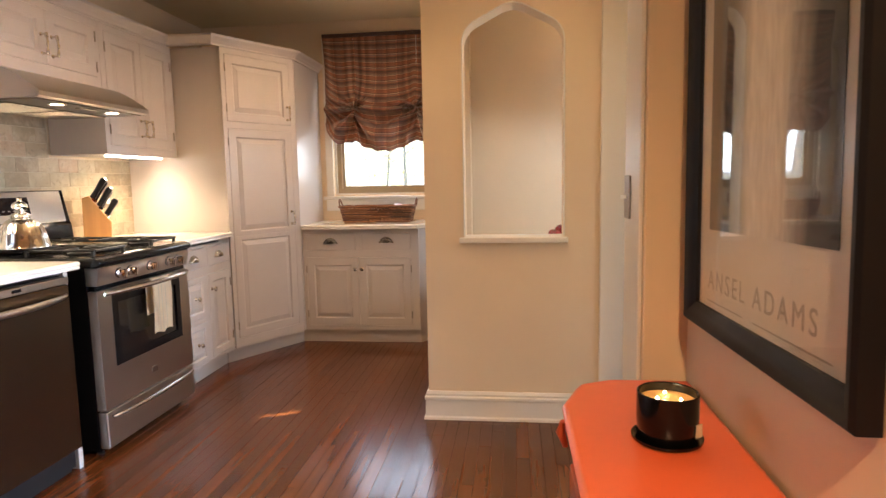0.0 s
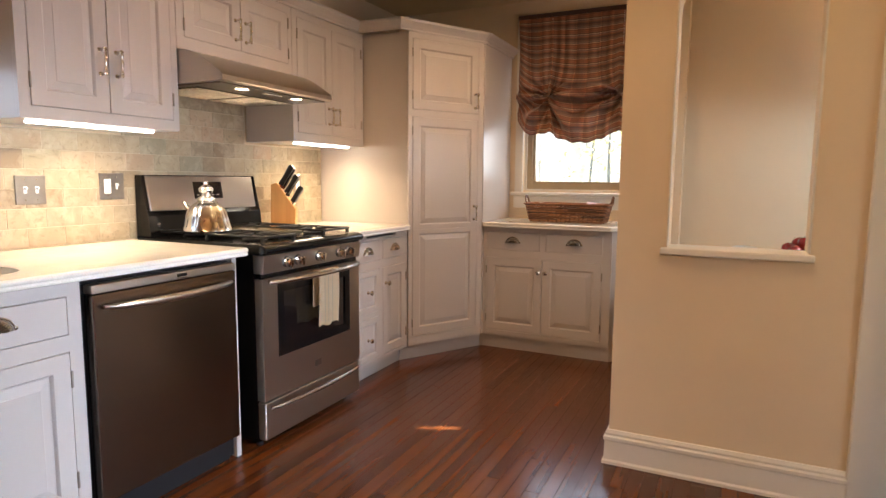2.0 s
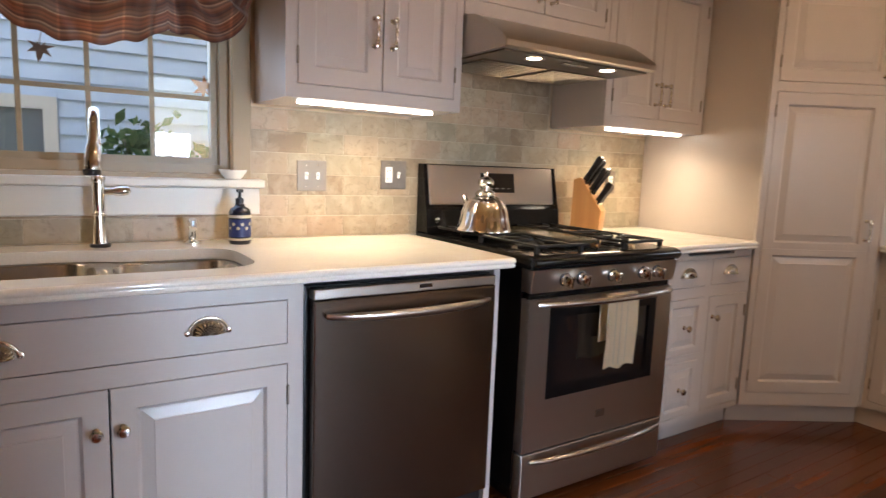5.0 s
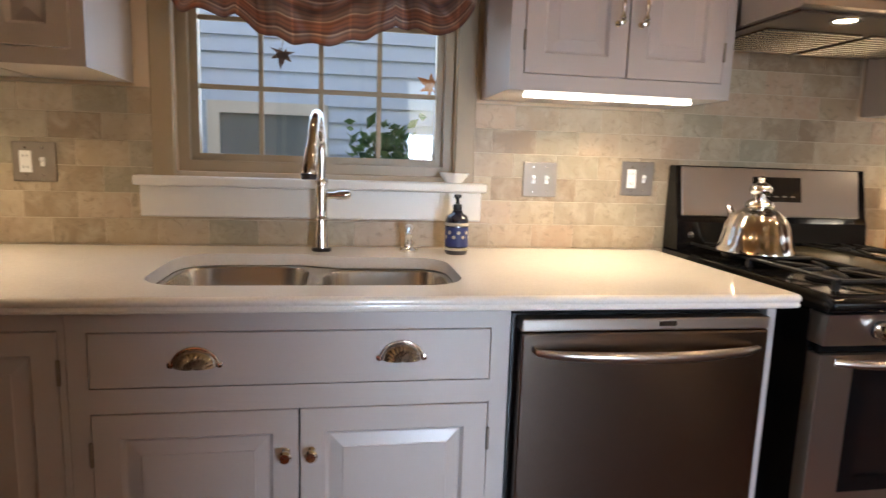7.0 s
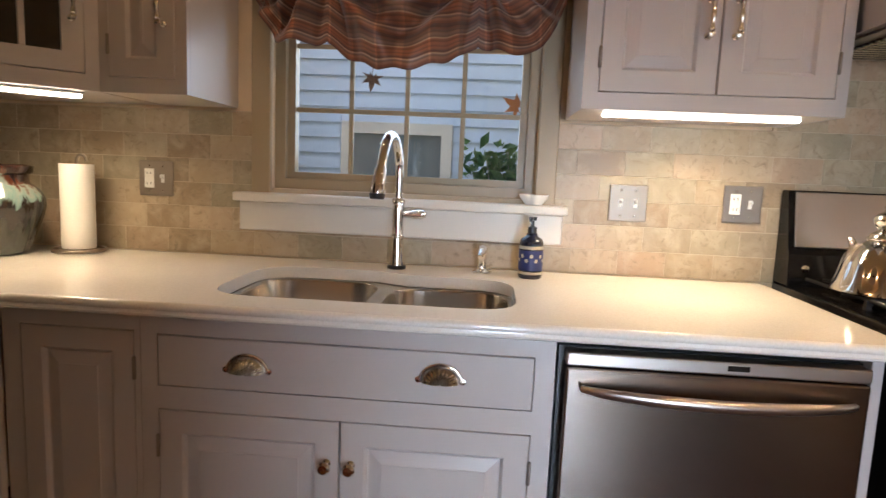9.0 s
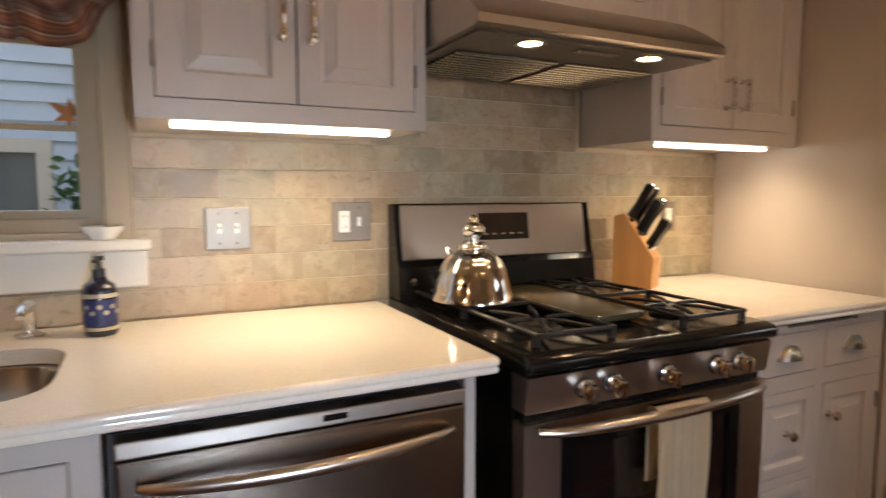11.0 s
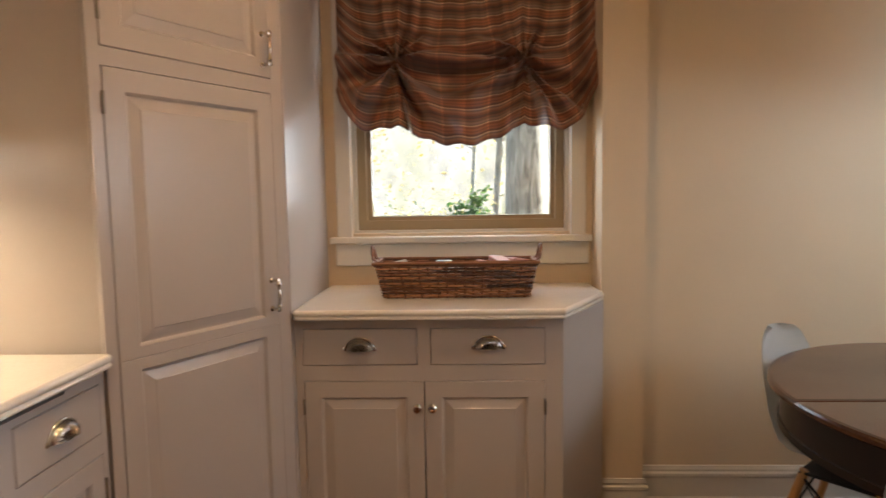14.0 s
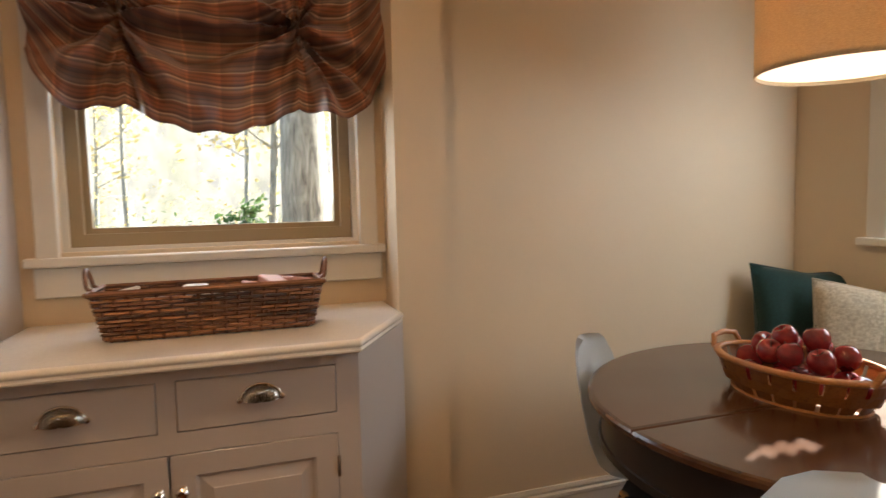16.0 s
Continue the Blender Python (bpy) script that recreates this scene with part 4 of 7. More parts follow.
def faucet():
    t = thing("faucet", "chrome gooseneck faucet with a pull-down sprayer", "faucet", pose(-1.545, 1.792, CT))
    part("base", lathe([(0.0001, 0), (0.030, 0), (0.031, 0.008), (0.026, 0.012), (0.0001, 0.012)], 24), BLACK_PLASTIC, t, "dark base ring", 40)
    part("body", lathe([(0.0001, 0.0125), (0.027, 0.0125), (0.026, 0.02), (0.020, 0.07), (0.0185, 0.10), (0.021, 0.103), (0.021, 0.109), (0.0185, 0.112), (0.0205, 0.18), (0.018, 0.205), (0.021, 0.208), (0.021, 0.222), (0.016, 0.228), (0.0001, 0.228)], 28), CHROME, t, "", 40)
    pts = [(0, 0, 0.225), (0, 0, 0.27), (0, 0, 0.31)] + [(0.108 - 0.108 * math.cos(radians(q)), -0.02 * q / 180, 0.31 + 0.108 * math.sin(radians(q))) for q in range(15, 166, 15)] + [(0.219, -0.021, 0.318)]
    part("spout", tube(pts, 0.0135, 16), CHROME, t, "", 60)
    hd = [(0.217, -0.02, 0.325), (0.220, -0.021, 0.315), (0.228, -0.023, 0.288), (0.235, -0.025, 0.258), (0.237, -0.026, 0.247)]
    sp = part("sprayer", tube(hd, [0.013, 0.017, 0.019, 0.024, 0.022], 18), CHROME, t, "", 60)
    part("sprayer_tip", tube([(0.237, -0.026, 0.2475), (0.2385, -0.026, 0.233)], [0.0235, 0.020], 18), BLACK_PLASTIC, sp, "black sprayer tip", 60)
    part("handle", tube([(0.0, 0.018, 0.175), (0.0, 0.045, 0.177), (0.0, 0.047, 0.177), (0.002, 0.07, 0.178), (0.006, 0.085, 0.18), (0.008, 0.092, 0.18)], [0.0105, 0.011, 0.015, 0.0155, 0.012, 0.004], 14), CHROME, t, "", 60)


faucet()


def soap_pump():
    t = thing("soap_pump", "small chrome deck-mounted soap pump", "soap dispenser", pose(-1.545, 2.068, CT) @ Matrix.Diagonal((1.25, 1.25, 1.25, 1)))
    part("base", lathe([(0.0001, 0), (0.024, 0), (0.024, 0.005), (0.012, 0.012), (0.009, 0.045), (0.012, 0.05), (0.0001, 0.052)], 20), CHROME, t, "", 40)
    part("nozzle", tube([(-0.006, 0, 0.058), (0.012, 0, 0.06), (0.05, -0.004, 0.058), (0.062, -0.005, 0.048)], [0.012, 0.013, 0.008, 0.006], 12), CHROME, t, "", 60)


soap_pump()
BLUE_LABEL = paint("blue_label", (0.02, 0.03, 0.13, 1), 0.4, 0.2, 60)
CREAM_LABEL = paint("cream_label", (0.55, 0.48, 0.34, 1), 0.5, 0.1, 60)
DARK_GLAZE_BOTTLE = paint("dark_bottle", (0.012, 0.014, 0.03, 1), 0.12, 0.1, 40, 0.02, coat=0.5)


def soap_bottle():
    t = thing("soap_bottle", "dark blue pump bottle with an ornate label", "soap bottle", pose(-1.505, 2.218, CT))
    part("bottle", lathe([(0.0001, 0), (0.034, 0), (0.037, 0.005), (0.037, 0.11), (0.033, 0.122), (0.018, 0.132), (0.016, 0.14), (0.0001, 0.14)], 28), DARK_GLAZE_BOTTLE, t, "", 40)
    for z0, z1, mt in ((0.014, 0.022, CREAM_LABEL), (0.026, 0.088, BLUE_LABEL), (0.092, 0.102, CREAM_LABEL)):
        part("label_band", lathe([(0.0372, z0), (0.0376, z0), (0.0376, z1), (0.0372, z1)], 28), mt, t, "printed label band", 40)
    for i in range(7):
        a = radians(-70 + 23 * i)
        part("label_ornament", lathe([(0.0001, 0), (0.006, 0.0003), (0.0001, 0.001)], 8, (0, 0, 0), "x"), CREAM_LABEL, t).matrix_local = Matrix.Rotation(a, 4, "Z") @ Matrix.Translation((0.0375, 0, 0.057 + 0.014 * (i % 2)))
    cap = part("pump", lathe([(0.0001, 0.1402), (0.014, 0.1402), (0.014, 0.158), (0.006, 0.162), (0.005, 0.178), (0.012, 0.18), (0.012, 0.19), (0.0001, 0.191)], 18), BLACK_PLASTIC, t, "black pump top", 40)
    part("nozzle", tube([(0, 0, 0.186), (0.02, -0.005, 0.186), (0.034, -0.008, 0.18)], 0.005, 8), BLACK_PLASTIC, cap, "", 60)


soap_bottle()
solid("dish", lathe([(0.0001, 0.0), (0.022, 0.0), (0.026, 0.006), (0.038, 0.03), (0.041, 0.042), (0.038, 0.042), (0.034, 0.03), (0.022, 0.01), (0.0001, 0.008)], 22), WHITE_PLASTIC, "small white fluted dish on the window stool", "dish", 50, m=pose(-1.625, 2.225, 1.1415) @ Matrix.Diagonal((1.2, 1.2, 0.8, 1)))


# ---- dishwasher ----
def dishwasher():
    t = thing("dishwasher", "brushed stainless steel dishwasher with a bowed bar handle", "dishwasher")
    y0, y1, xf = 2.252, 2.898, -0.902
    part("body", box(-1.60, y0, 0.02, xf - 0.045, y1, 0.868), BLACK_PLASTIC, t, "black tub")
    part("door", box(xf - 0.044, y0 + 0.012, 0.115, xf, y1 - 0.004, 0.833, 0.006, 2), STEEL, t)
    c = part("control_strip", box(xf - 0.044, y0 + 0.012, 0.8355, xf + 0.001, y1 - 0.004, 0.866, 0.004, 2), STEEL_H, t)
    part("display", box(xf - 0.003, 2.60, 0.846, xf + 0.0016, 2.645, 0.858, 0.0005), DARK_GLASS, c, "small dark display")
    pts, n = [], 16
    for i in range(n + 1):
        s = i / n
        pts.append((xf + 0.012 + 0.042 * math.sin(math.pi * s) ** 0.6, y0 + 0.045 + (y1 - y0 - 0.085) * s, 0.79 - 0.004 * math.sin(math.pi * s)))
    part("handle", tube(pts, [0.009 + 0.007 * math.sin(math.pi * i / n) ** 0.5 for i in range(n + 1)], 14, 0.8), STEEL_H, t, "bowed steel bar handle", 60)
    part("kick_plate", box(xf - 0.09, y0 + 0.012, 0.0, xf - 0.06, y1 - 0.01, 0.112), BLACK_PLASTIC, t, "black kick plate")


dishwasher()


# ---- range ----
def kitchen_range():
    t = thing("range", "freestanding stainless and black gas range", "range", pose(0, 0.025, 0))
    y0, y1, xf = 2.987, 3.745, -0.868
    ym = (y0 + y1) / 2
    part("body", box(-1.64, y0 + 0.002, 0.03, xf - 0.045, y1 - 0.002, 0.88, 0.003), BLACK_ENAMEL, t, "black enamelled sides")
    top = part("cooktop", prism(rounded([(-1.645, 0.882), (-0.862, 0.882), (-0.838, 0.895), (-0.842, 0.918), (-0.875, 0.928), (-1.645, 0.928)], [0, 0.008, 0.012, 0.012, 0.01, 0], 3), y0 - 0.001, y1 + 0.001, 0.004, 2, axis="y"), BLACK_ENAMEL, t, "glossy black cooktop", 35)
    # slanted control panel
    cp = part("control_panel", prism([(-0.92, 0.80), (-0.865, 0.80), (-0.853, 0.881), (-0.92, 0.881)], y0 + 0.002, y1 - 0.002, 0.002, 1, axis="y"), STEEL_H, t)
    for y in (3.135, 3.215, 3.375, 3.54, 3.60 + 0.02):
        k = part("knob", lathe([(0.0001, 0.0), (0.021, 0.0), (0.021, 0.008), (0.018, 0.01), (0.0175, 0.03), (0.015, 0.033), (0.0001, 0.033)], 22, axis="x"), CHROME, cp, "chrome burner knob", 40)
        part("knob_skirt", lathe([(0.0001, -0.002), (0.0245, -0.002), (0.0245, 0.004), (0.0212, 0.006), (0.0212, -0.001)], 22, axis="x"), BLACK_PLASTIC, k, "black skirt", 40)
        k.matrix_local = pose(-0.8585, y, 0.842, 0, 8, 0)
        part("knob_grip", box(0.004, -0.0075, -0.0205, 0.044, 0.0075, 0.0205, 0.004, 2), CHROME, k)
    part("vent_strip", box(xf - 0.03, y0 + 0.01, 0.775, xf - 0.016, y1 - 0.01, 0.799), BLACK_ENAMEL, t, "dark vent slot above the door")
    d = part("oven_door", pierced("x", xf - 0.044, xf, y0 + 0.003, y1 - 0.003, 0.225, 0.775, [(3.095, 0.42, 3.64, 0.735)]), STEEL_H, t, "stainless oven door")
    part("door_window", box(xf - 0.04, 3.093, 0.418, xf - 0.006, 3.642, 0.737), DARK_GLASS, d, "dark glass window")
    part("window_rim", pierced("x", xf - 0.005, xf + 0.0015, 3.085, 3.65, 0.41, 0.745, [(3.125, 0.45, 3.61, 0.705)]), BLACK_ENAMEL, d)
    n = 14
    hp = [(xf + 0.014 + 0.042 * math.sin(math.pi * i / n) ** 0.5, y0 + 0.03 + (y1 - y0 - 0.06) * i / n, 0.762) for i in range(n + 1)]
    part("handle", tube(hp, [0.010 + 0.005 * math.sin(math.pi * i / n) for i in range(n + 1)], 14), STEEL_SINK, d, "steel bar handle", 60)
    part("badge", box(xf, 3.345, 0.292, xf + 0.003, 3.395, 0.322, 0.001), BRONZE, d, "small metal badge")
    dr = part("drawer", box(xf - 0.044, y0 + 0.003, 0.045, xf, y1 - 0.003, 0.218, 0.006, 2), STEEL_H, t, "stainless storage drawer")
    hp = [(xf + 0.008 + 0.03 * math.sin(math.pi * i / n) ** 0.5, y0 + 0.035 + (y1 - y0 - 0.07) * i / n, 0.19) for i in range(n + 1)]
    part("handle", tube(hp, [0.008 + 0.004 * math.sin(math.pi * i / n) for i in range(n + 1)], 12), STEEL_SINK, dr, "", 60)
    for y in (y0 + 0.05, y1 - 0.05):
        part("foot", lathe([(0.0001, 0), (0.016, 0), (0.016, 0.01), (0.008, 0.012), (0.008, 0.03), (0.0001, 0.03)], 12, (-0.95, y, 0)), BLACK_PLASTIC, t)
        part("foot", lathe([(0.0001, 0), (0.016, 0), (0.016, 0.01), (0.008, 0.012), (0.008, 0.03), (0.0001, 0.03)], 12, (-1.55, y, 0)), BLACK_PLASTIC, t)
    # backguard
    b = part("backguard", prism([(-1.645, 0.9285), (-1.545, 0.9285), (-1.555, 1.03), (-1.57, 1.05), (-1.60, 1.225), (-1.645, 1.225)], y0, y1, 0.003, 1, axis="y"), BLACK_ENAMEL, t, "black backguard")
    slope = math.degrees(math.atan2(0.03, 0.165))
    s = part("steel_fascia", box(-0.004, -0.365, 0.0, 0.005, 0.345, 0.175, 0.004, 2), STEEL_H, b, "brushed steel fascia")
    s.matrix_local = pose(-1.5685, ym + 0.005, 1.05, 0, -slope, 0)
    ds = part("display", box(0.004, -0.09, 0.055, 0.0075, 0.105, 0.145, 0.002), DARK_GLASS, b, "dark clock display")
    ds.matrix_local = pose(-1.5685, ym + 0.005, 1.05, 0, -slope, 0)
    for i in range(5):
        q = part("button_mark", box(0.0076, -0.075 + i * 0.034, 0.072, 0.0079, -0.058 + i * 0.034, 0.077), BRONZE, b)
        q.matrix_local = pose(-1.5685, ym + 0.005, 1.05, 0, -slope, 0)
    sw = part("oven_light_button", lathe([(0.0001, 0), (0.012, 0), (0.012, 0.004), (0.0001, 0.005)], 14, axis="x"), CHROME, b)
    sw.matrix_local = pose(-1.5535, y0 + 0.05, 0.985)
    # burners, grates and griddle
    zc = 0.929
    for x, y in ((-1.05, 3.15), (-1.43, 3.15), (-1.05, 3.59), (-1.43, 3.59)):
        part("burner", lathe([(0.0001, 0), (0.055, 0), (0.058, 0.006), (0.042, 0.012), (0.040, 0.018), (0.034, 0.021), (0.0001, 0.021)], 24, (x, y, zc)), BLACK_IRON, t, "", 40)
    for yc in (3.15, 3.59):
        g = bmesh.new()
        h, w = zc + 0.026, 0.105
        for s_ in (-1, 1):
            add_tube(g, [(-1.60, yc + s_ * w, h), (-0.90, yc + s_ * w, h)], 0.006, 6)
        for x in (-1.60, -1.24, -0.90):
            add_tube(g, [(x, yc - w, h), (x, yc + w, h)], 0.006, 6)
        for xc in (-1.05, -1.43):
            for a in range(0, 360, 60):
                c, s_ = math.cos(radians(a + 30)), math.sin(radians(a + 30))
                add_tube(g, [(xc + c * 0.025, yc + s_ * 0.022, h + 0.001), (xc + c * 0.07, yc + s_ * 0.06, h + 0.003), (xc + c * 0.15, max(yc - w, min(yc + w, yc + s_ * 0.12)), h)], 0.0055, 6)
        for x in (-1.59, -0.91, -1.24):
            for s_ in (-1, 1):
                add_box(g, x - 0.007, yc + s_ * w - 0.007, zc, x + 0.007, yc + s_ * w + 0.007, h)
        part("grate", g, BLACK_IRON, t, "black cast-iron grate", 40)
    gr = part("griddle", prism(rounded([(-1.52, 3.272), (-1.0, 3.272), (-1.0, 3.468), (-1.52, 3.468)], 0.05, 4), zc + 0.012, zc + 0.026, 0.004, 2), GRIDDLE, t, "grey griddle plate", 40)
    part("griddle_stand", box(-1.48, 3.30, zc, -1.04, 3.44, zc + 0.0115), BLACK_IRON, t)


GRIDDLE = paint("griddle_grey", (0.048, 0.044, 0.028, 1), 0.22, 0.1, 80, 0.05)
kitchen_range()


def kettle():
    t = thing("kettle", "polished silver fluted bell-shaped kettle on the stove", "kettle", pose(-1.31, 3.135, 0.9625, 0, 0, 90))
    bm = bmesh.new()
    segs, rows = 72, []
    prof = [(0.0001, 0), (0.108, 0), (0.114, 0.004), (0.113, 0.012), (0.107, 0.03), (0.101, 0.055), (0.095, 0.078), (0.087, 0.098), (0.076, 0.115), (0.062, 0.129), (0.048, 0.137), (0.042, 0.140), (0.040, 0.144)]
    for r, h in prof:
        amp = 0.045 if 0.02 < h < 0.135 else 0.0
        rows.append([bm.verts.new((r * (1 + amp * abs(math.cos(6 * a)) - amp) * math.cos(a), r * (1 + amp * abs(math.cos(6 * a)) - amp) * math.sin(a), h)) for a in [2 * math.pi * i / segs for i in range(segs)]])
    for a, b in zip(rows, rows[1:]):
        for i in range(segs):
            bm.faces.new((a[i], a[(i + 1) % segs], b[(i + 1) % segs], b[i]))
    bm.faces.new(rows[0]); bm.faces.new(rows[-1])
    part("body", bm, CHROME, t, "", 60)
    part("lid", lathe([(0.0001, 0.1442), (0.043, 0.1442), (0.044, 0.149), (0.036, 0.160), (0.022, 0.167), (0.017, 0.172), (0.026, 0.180), (0.033, 0.192), (0.032, 0.203), (0.022, 0.213), (0.011, 0.218), (0.009, 0.223), (0.012, 0.229), (0.008, 0.237), (0.0001, 0.239)], 28), CHROME, t, "", 50)
    part("spout", tube([(-0.01, 0.085, 0.09), (-0.012, 0.115, 0.11), (-0.014, 0.13, 0.135)], [0.016, 0.012, 0.009], 12), CHROME, t, "", 60)


kettle()


def dish_towel():
    """A folded towel over the oven handle."""
    bm = bmesh.new()
    rng = random.Random(3)
    y0, y1, x = 3.328, 3.492, -0.812
    nu, prof = 14, []
    for i in range(18):
        s = i / 17
        prof.append((x + 0.006 + 0.004 * math.sin(s * 5), 0.775 - 0.27 * s))
    front = prof
    back = [(x - 0.028, 0.775), (x - 0.03, 0.70), (x - 0.032, 0.60)]
    top = [(x - 0.006, 0.784), (x - 0.02, 0.784)]
    line = front[::-1] + top + back
    grid = []
    for k, (px, pz) in enumerate(line):
        grid.append([bm.verts.new((px + 0.004 * math.sin(j * 1.1 + 0.4) * min(1, (0.79 - pz) * 6), y0 + (y1 - y0) * j / nu + 0.012 * (0.78 - pz) * math.sin(k * 0.3), pz + (0.006 * math.sin(j * 0.7) if k == 0 else 0))) for j in range(nu + 1)])
    for a, b in zip(grid, grid[1:]):
        for j in range(nu):
            bm.faces.new((a[j], a[j + 1], b[j + 1], b[j]))
    bmesh.ops.solidify(bm, geom=bm.faces[:], thickness=0.005)
    t = solid("dish_towel", bm, TOWEL, "cream cotton dish towel hung over the oven handle", "towel", 60)
    for yy in (3.368, 3.395, 3.428):
        part("stripe", box(-0.8005, yy, 0.52, -0.7995, yy + 0.004, 0.765), TOWEL_STRIPE, t)


TOWEL_STRIPE = cloth("towel_stripe", (0.50, 0.44, 0.33, 1), 300, 0.1)
dish_towel()


# ---- hood ----
def hood():
    t = thing("range_hood", "curved stainless under-cabinet range hood with lamps", "range hood", pose(0, 0.027, -0.018))
    y0, y1 = 2.968, 3.752
    prof = [(-1.645, 1.65), (-1.05, 1.65), (-1.042, 1.655), (-1.042, 1.675), (-1.05, 1.685)]
    for i in range(1, 9):
        a = i / 8
        prof.append((-1.05 - 0.25 * a, 1.685 + 0.113 * math.sin(a * math.pi / 2)))
    prof += [(-1.645, 1.798)]
    part("shell", prism(prof, y0, y1, axis="y"), STEEL_H, t, "", 30)
    under = part("underside", box(-1.60, y0 + 0.02, 1.643, -1.075, y1 - 0.02, 1.6495), STEEL_DARK, t, "dark steel underside")
    for ya, yb in ((y0 + 0.06, 3.345), (3.375, y1 - 0.06)):
        for i in range(11):
            x = -1.56 + i * 0.029
            part("filter_slat", box(x, ya, 1.634, x + 0.015, yb, 1.6428, 0.002), STEEL_SINK, under)
    for y in (3.155, 3.54):
        part("lamp_ring", lathe([(0.028, 1.6425), (0.040, 1.6425), (0.040, 1.636), (0.028, 1.638)], 22, (-1.112, y, 0)), CHROME, t, "", 40)
        part("lamp", lathe([(0.0001, 1.6405), (0.0275, 1.6405), (0.0275, 1.6385), (0.0001, 1.6375)], 22, (-1.112, y, 0)), HALOGEN, t, "lit halogen lamp", 40)
        l = new("hood_lamp", bpy.data.lights.new("hood_lamp", "SPOT"))
        l.data.energy, l.data.color, l.data.spot_size, l.data.spot_blend, l.data.shadow_soft_size = 0.8, WARM, radians(110), 0.7, 0.02
        l.matrix_world = look((-1.112, y + 0.027, 1.612), (-1.16, y + 0.027, 0.9))
    part("switch_panel", box(-1.135, 3.30, 1.637, -1.105, 3.43, 1.6425, 0.001), CHROME, t, "control strip")


hood()


# ---- under-cabinet lights ----
def led_bar(y0, y1, x, z, label, m=None):
    t = thing("under_cabinet_light", label, "light", m, "under-cabinet lights")
    part("housing", box(x - 0.02, y0 - 0.006, z - 0.008, x + 0.02, y1 + 0.006, z - 0.0005, 0.002), WHITE_PLASTIC, t)
    part("diffuser", box(x - 0.015, y0, z - 0.018, x + 0.015, y1, z - 0.0085, 0.003, 2), LED, t, "lit warm white diffuser")


led_bar(2.385, 2.915, -1.39, 1.428, "lit LED bar under the cabinet by the window")
led_bar(3.89, 4.425, -1.39, 1.433, "lit LED bar under the cabinet by the range")
for _y0, _y1 in ((2.385, 2.915), (3.89, 4.425)):
    area("under_cabinet_lamp", (-1.375, (_y0 + _y1) / 2, 1.399), (-1.375, (_y0 + _y1) / 2 + 0.001, 0.5), 0.03, (_y1 - _y0) * 0.7, 0.66, (1.0, 0.77, 0.50), 150)


# ---- wall plates ----
def plate(y, z, kinds, steel, label, w=0.122):
    t = thing("wall_plate", label, "switch plate", pose(-1.6485, y, z), "wall plates")
    part("plate", box(0, -w / 2, -0.06, 0.006, w / 2, 0.06, 0.0055, 2), steel, t)
    n = len(kinds)
    for i, k in enumerate(kinds):
        yc = (i - (n - 1) / 2) * 0.047
        if k == "toggle":
            part("toggle_slot", box(0.006, yc - 0.006, -0.014, 0.0072, yc + 0.006, 0.014), WHITE_PLASTIC, t)
            tg = part("toggle", box(0.0, -0.004, -0.004, 0.014, 0.004, 0.006, 0.0015), WHITE_PLASTIC, t)
            tg.matrix_local = pose(0.007, yc, 0.002, 0, -25, 0)
        else:
            o = part("outlet", box(0.006, yc - 0.017, -0.033, 0.0085, yc + 0.017, 0.033, 0.0015), WHITE_PLASTIC, t, "white outlet")
            for zz in (-0.017, 0.017):
                for dy in (-0.006, 0.006):
                    part("slot", box(0.0086, yc + dy - 0.001, zz - 0.004, 0.009, yc + dy + 0.001, zz + 0.004), BLACK_PLASTIC, o)
    for zz in (-0.042, 0.042):
        for i in range(n):
            part("screw", lathe([(0.0001, 0.006), (0.003, 0.006), (0.0025, 0.0072), (0.0001, 0.0075)], 8, (0, (i - (n - 1) / 2) * 0.047, zz), "x"), NICKEL, t)


plate(2.532, 1.16, ("toggle", "toggle"), PLATE_METAL, "polished plate with two white toggle switches")
plate(2.893, 1.172, ("outlet", "toggle"), PLATE_METAL, "polished plate with an outlet and a switch")
plate(0.932, 1.172, ("outlet", "toggle"), PLATE_METAL, "polished plate with an outlet and a toggle switch")
plate(4.22, 1.165, ("outlet",), PLATE_METAL, "polished plate with one white outlet", 0.075)


def knife_block():
    t = thing("knife_block", "light beech knife block with black-handled knives", "knife block", pose(-1.50, 3.925, CT + 0.0005, 0, 0, 32) @ Matrix.Diagonal((1.14, 1.14, 1.14, 1)))
    prof = [(-0.07, 0.0), (0.055, 0.0), (0.06, 0.095), (-0.035, 0.235), (-0.065, 0.225)]
    part("block", prism(prof, -0.048, 0.048, 0.003, 2, axis="y"), BEECH, t)
    d = Vector((0.095, 0, -0.14)).normalized()
    for s, y, ln in ((0.022, -0.024, 0.125), (0.03, 0.022, 0.12), (0.072, -0.026, 0.115), (0.076, 0.006, 0.11), (0.07, 0.034, 0.115), (0.128, -0.022, 0.10), (0.128, 0.02, 0.095)):
        base = Vector((-0.035, y, 0.235)) + d * s
        up_ = Vector((0.52, 0, 0.85)).normalized()
        k = part("knife", tube([base - up_ * 0.01, base + up_ * 0.012, base + up_ * 0.05, base + up_ * (ln - 0.012), base + up_ * ln], [0.0115, 0.0135, 0.0125, 0.0155, 0.011], 8, 1.3), BLACK_PLASTIC, t, "black knife handle", 50)
        part("end_cap", tube([base + up_ * (ln + 0.0004), base + up_ * (ln + 0.003)], [0.009, 0.006], 8, 1.3), CHROME, k)
        part("bolster", tube([base - up_ * 0.004, base + up_ * 0.008], 0.0138, 8, 1.3), CHROME, k)


knife_block()


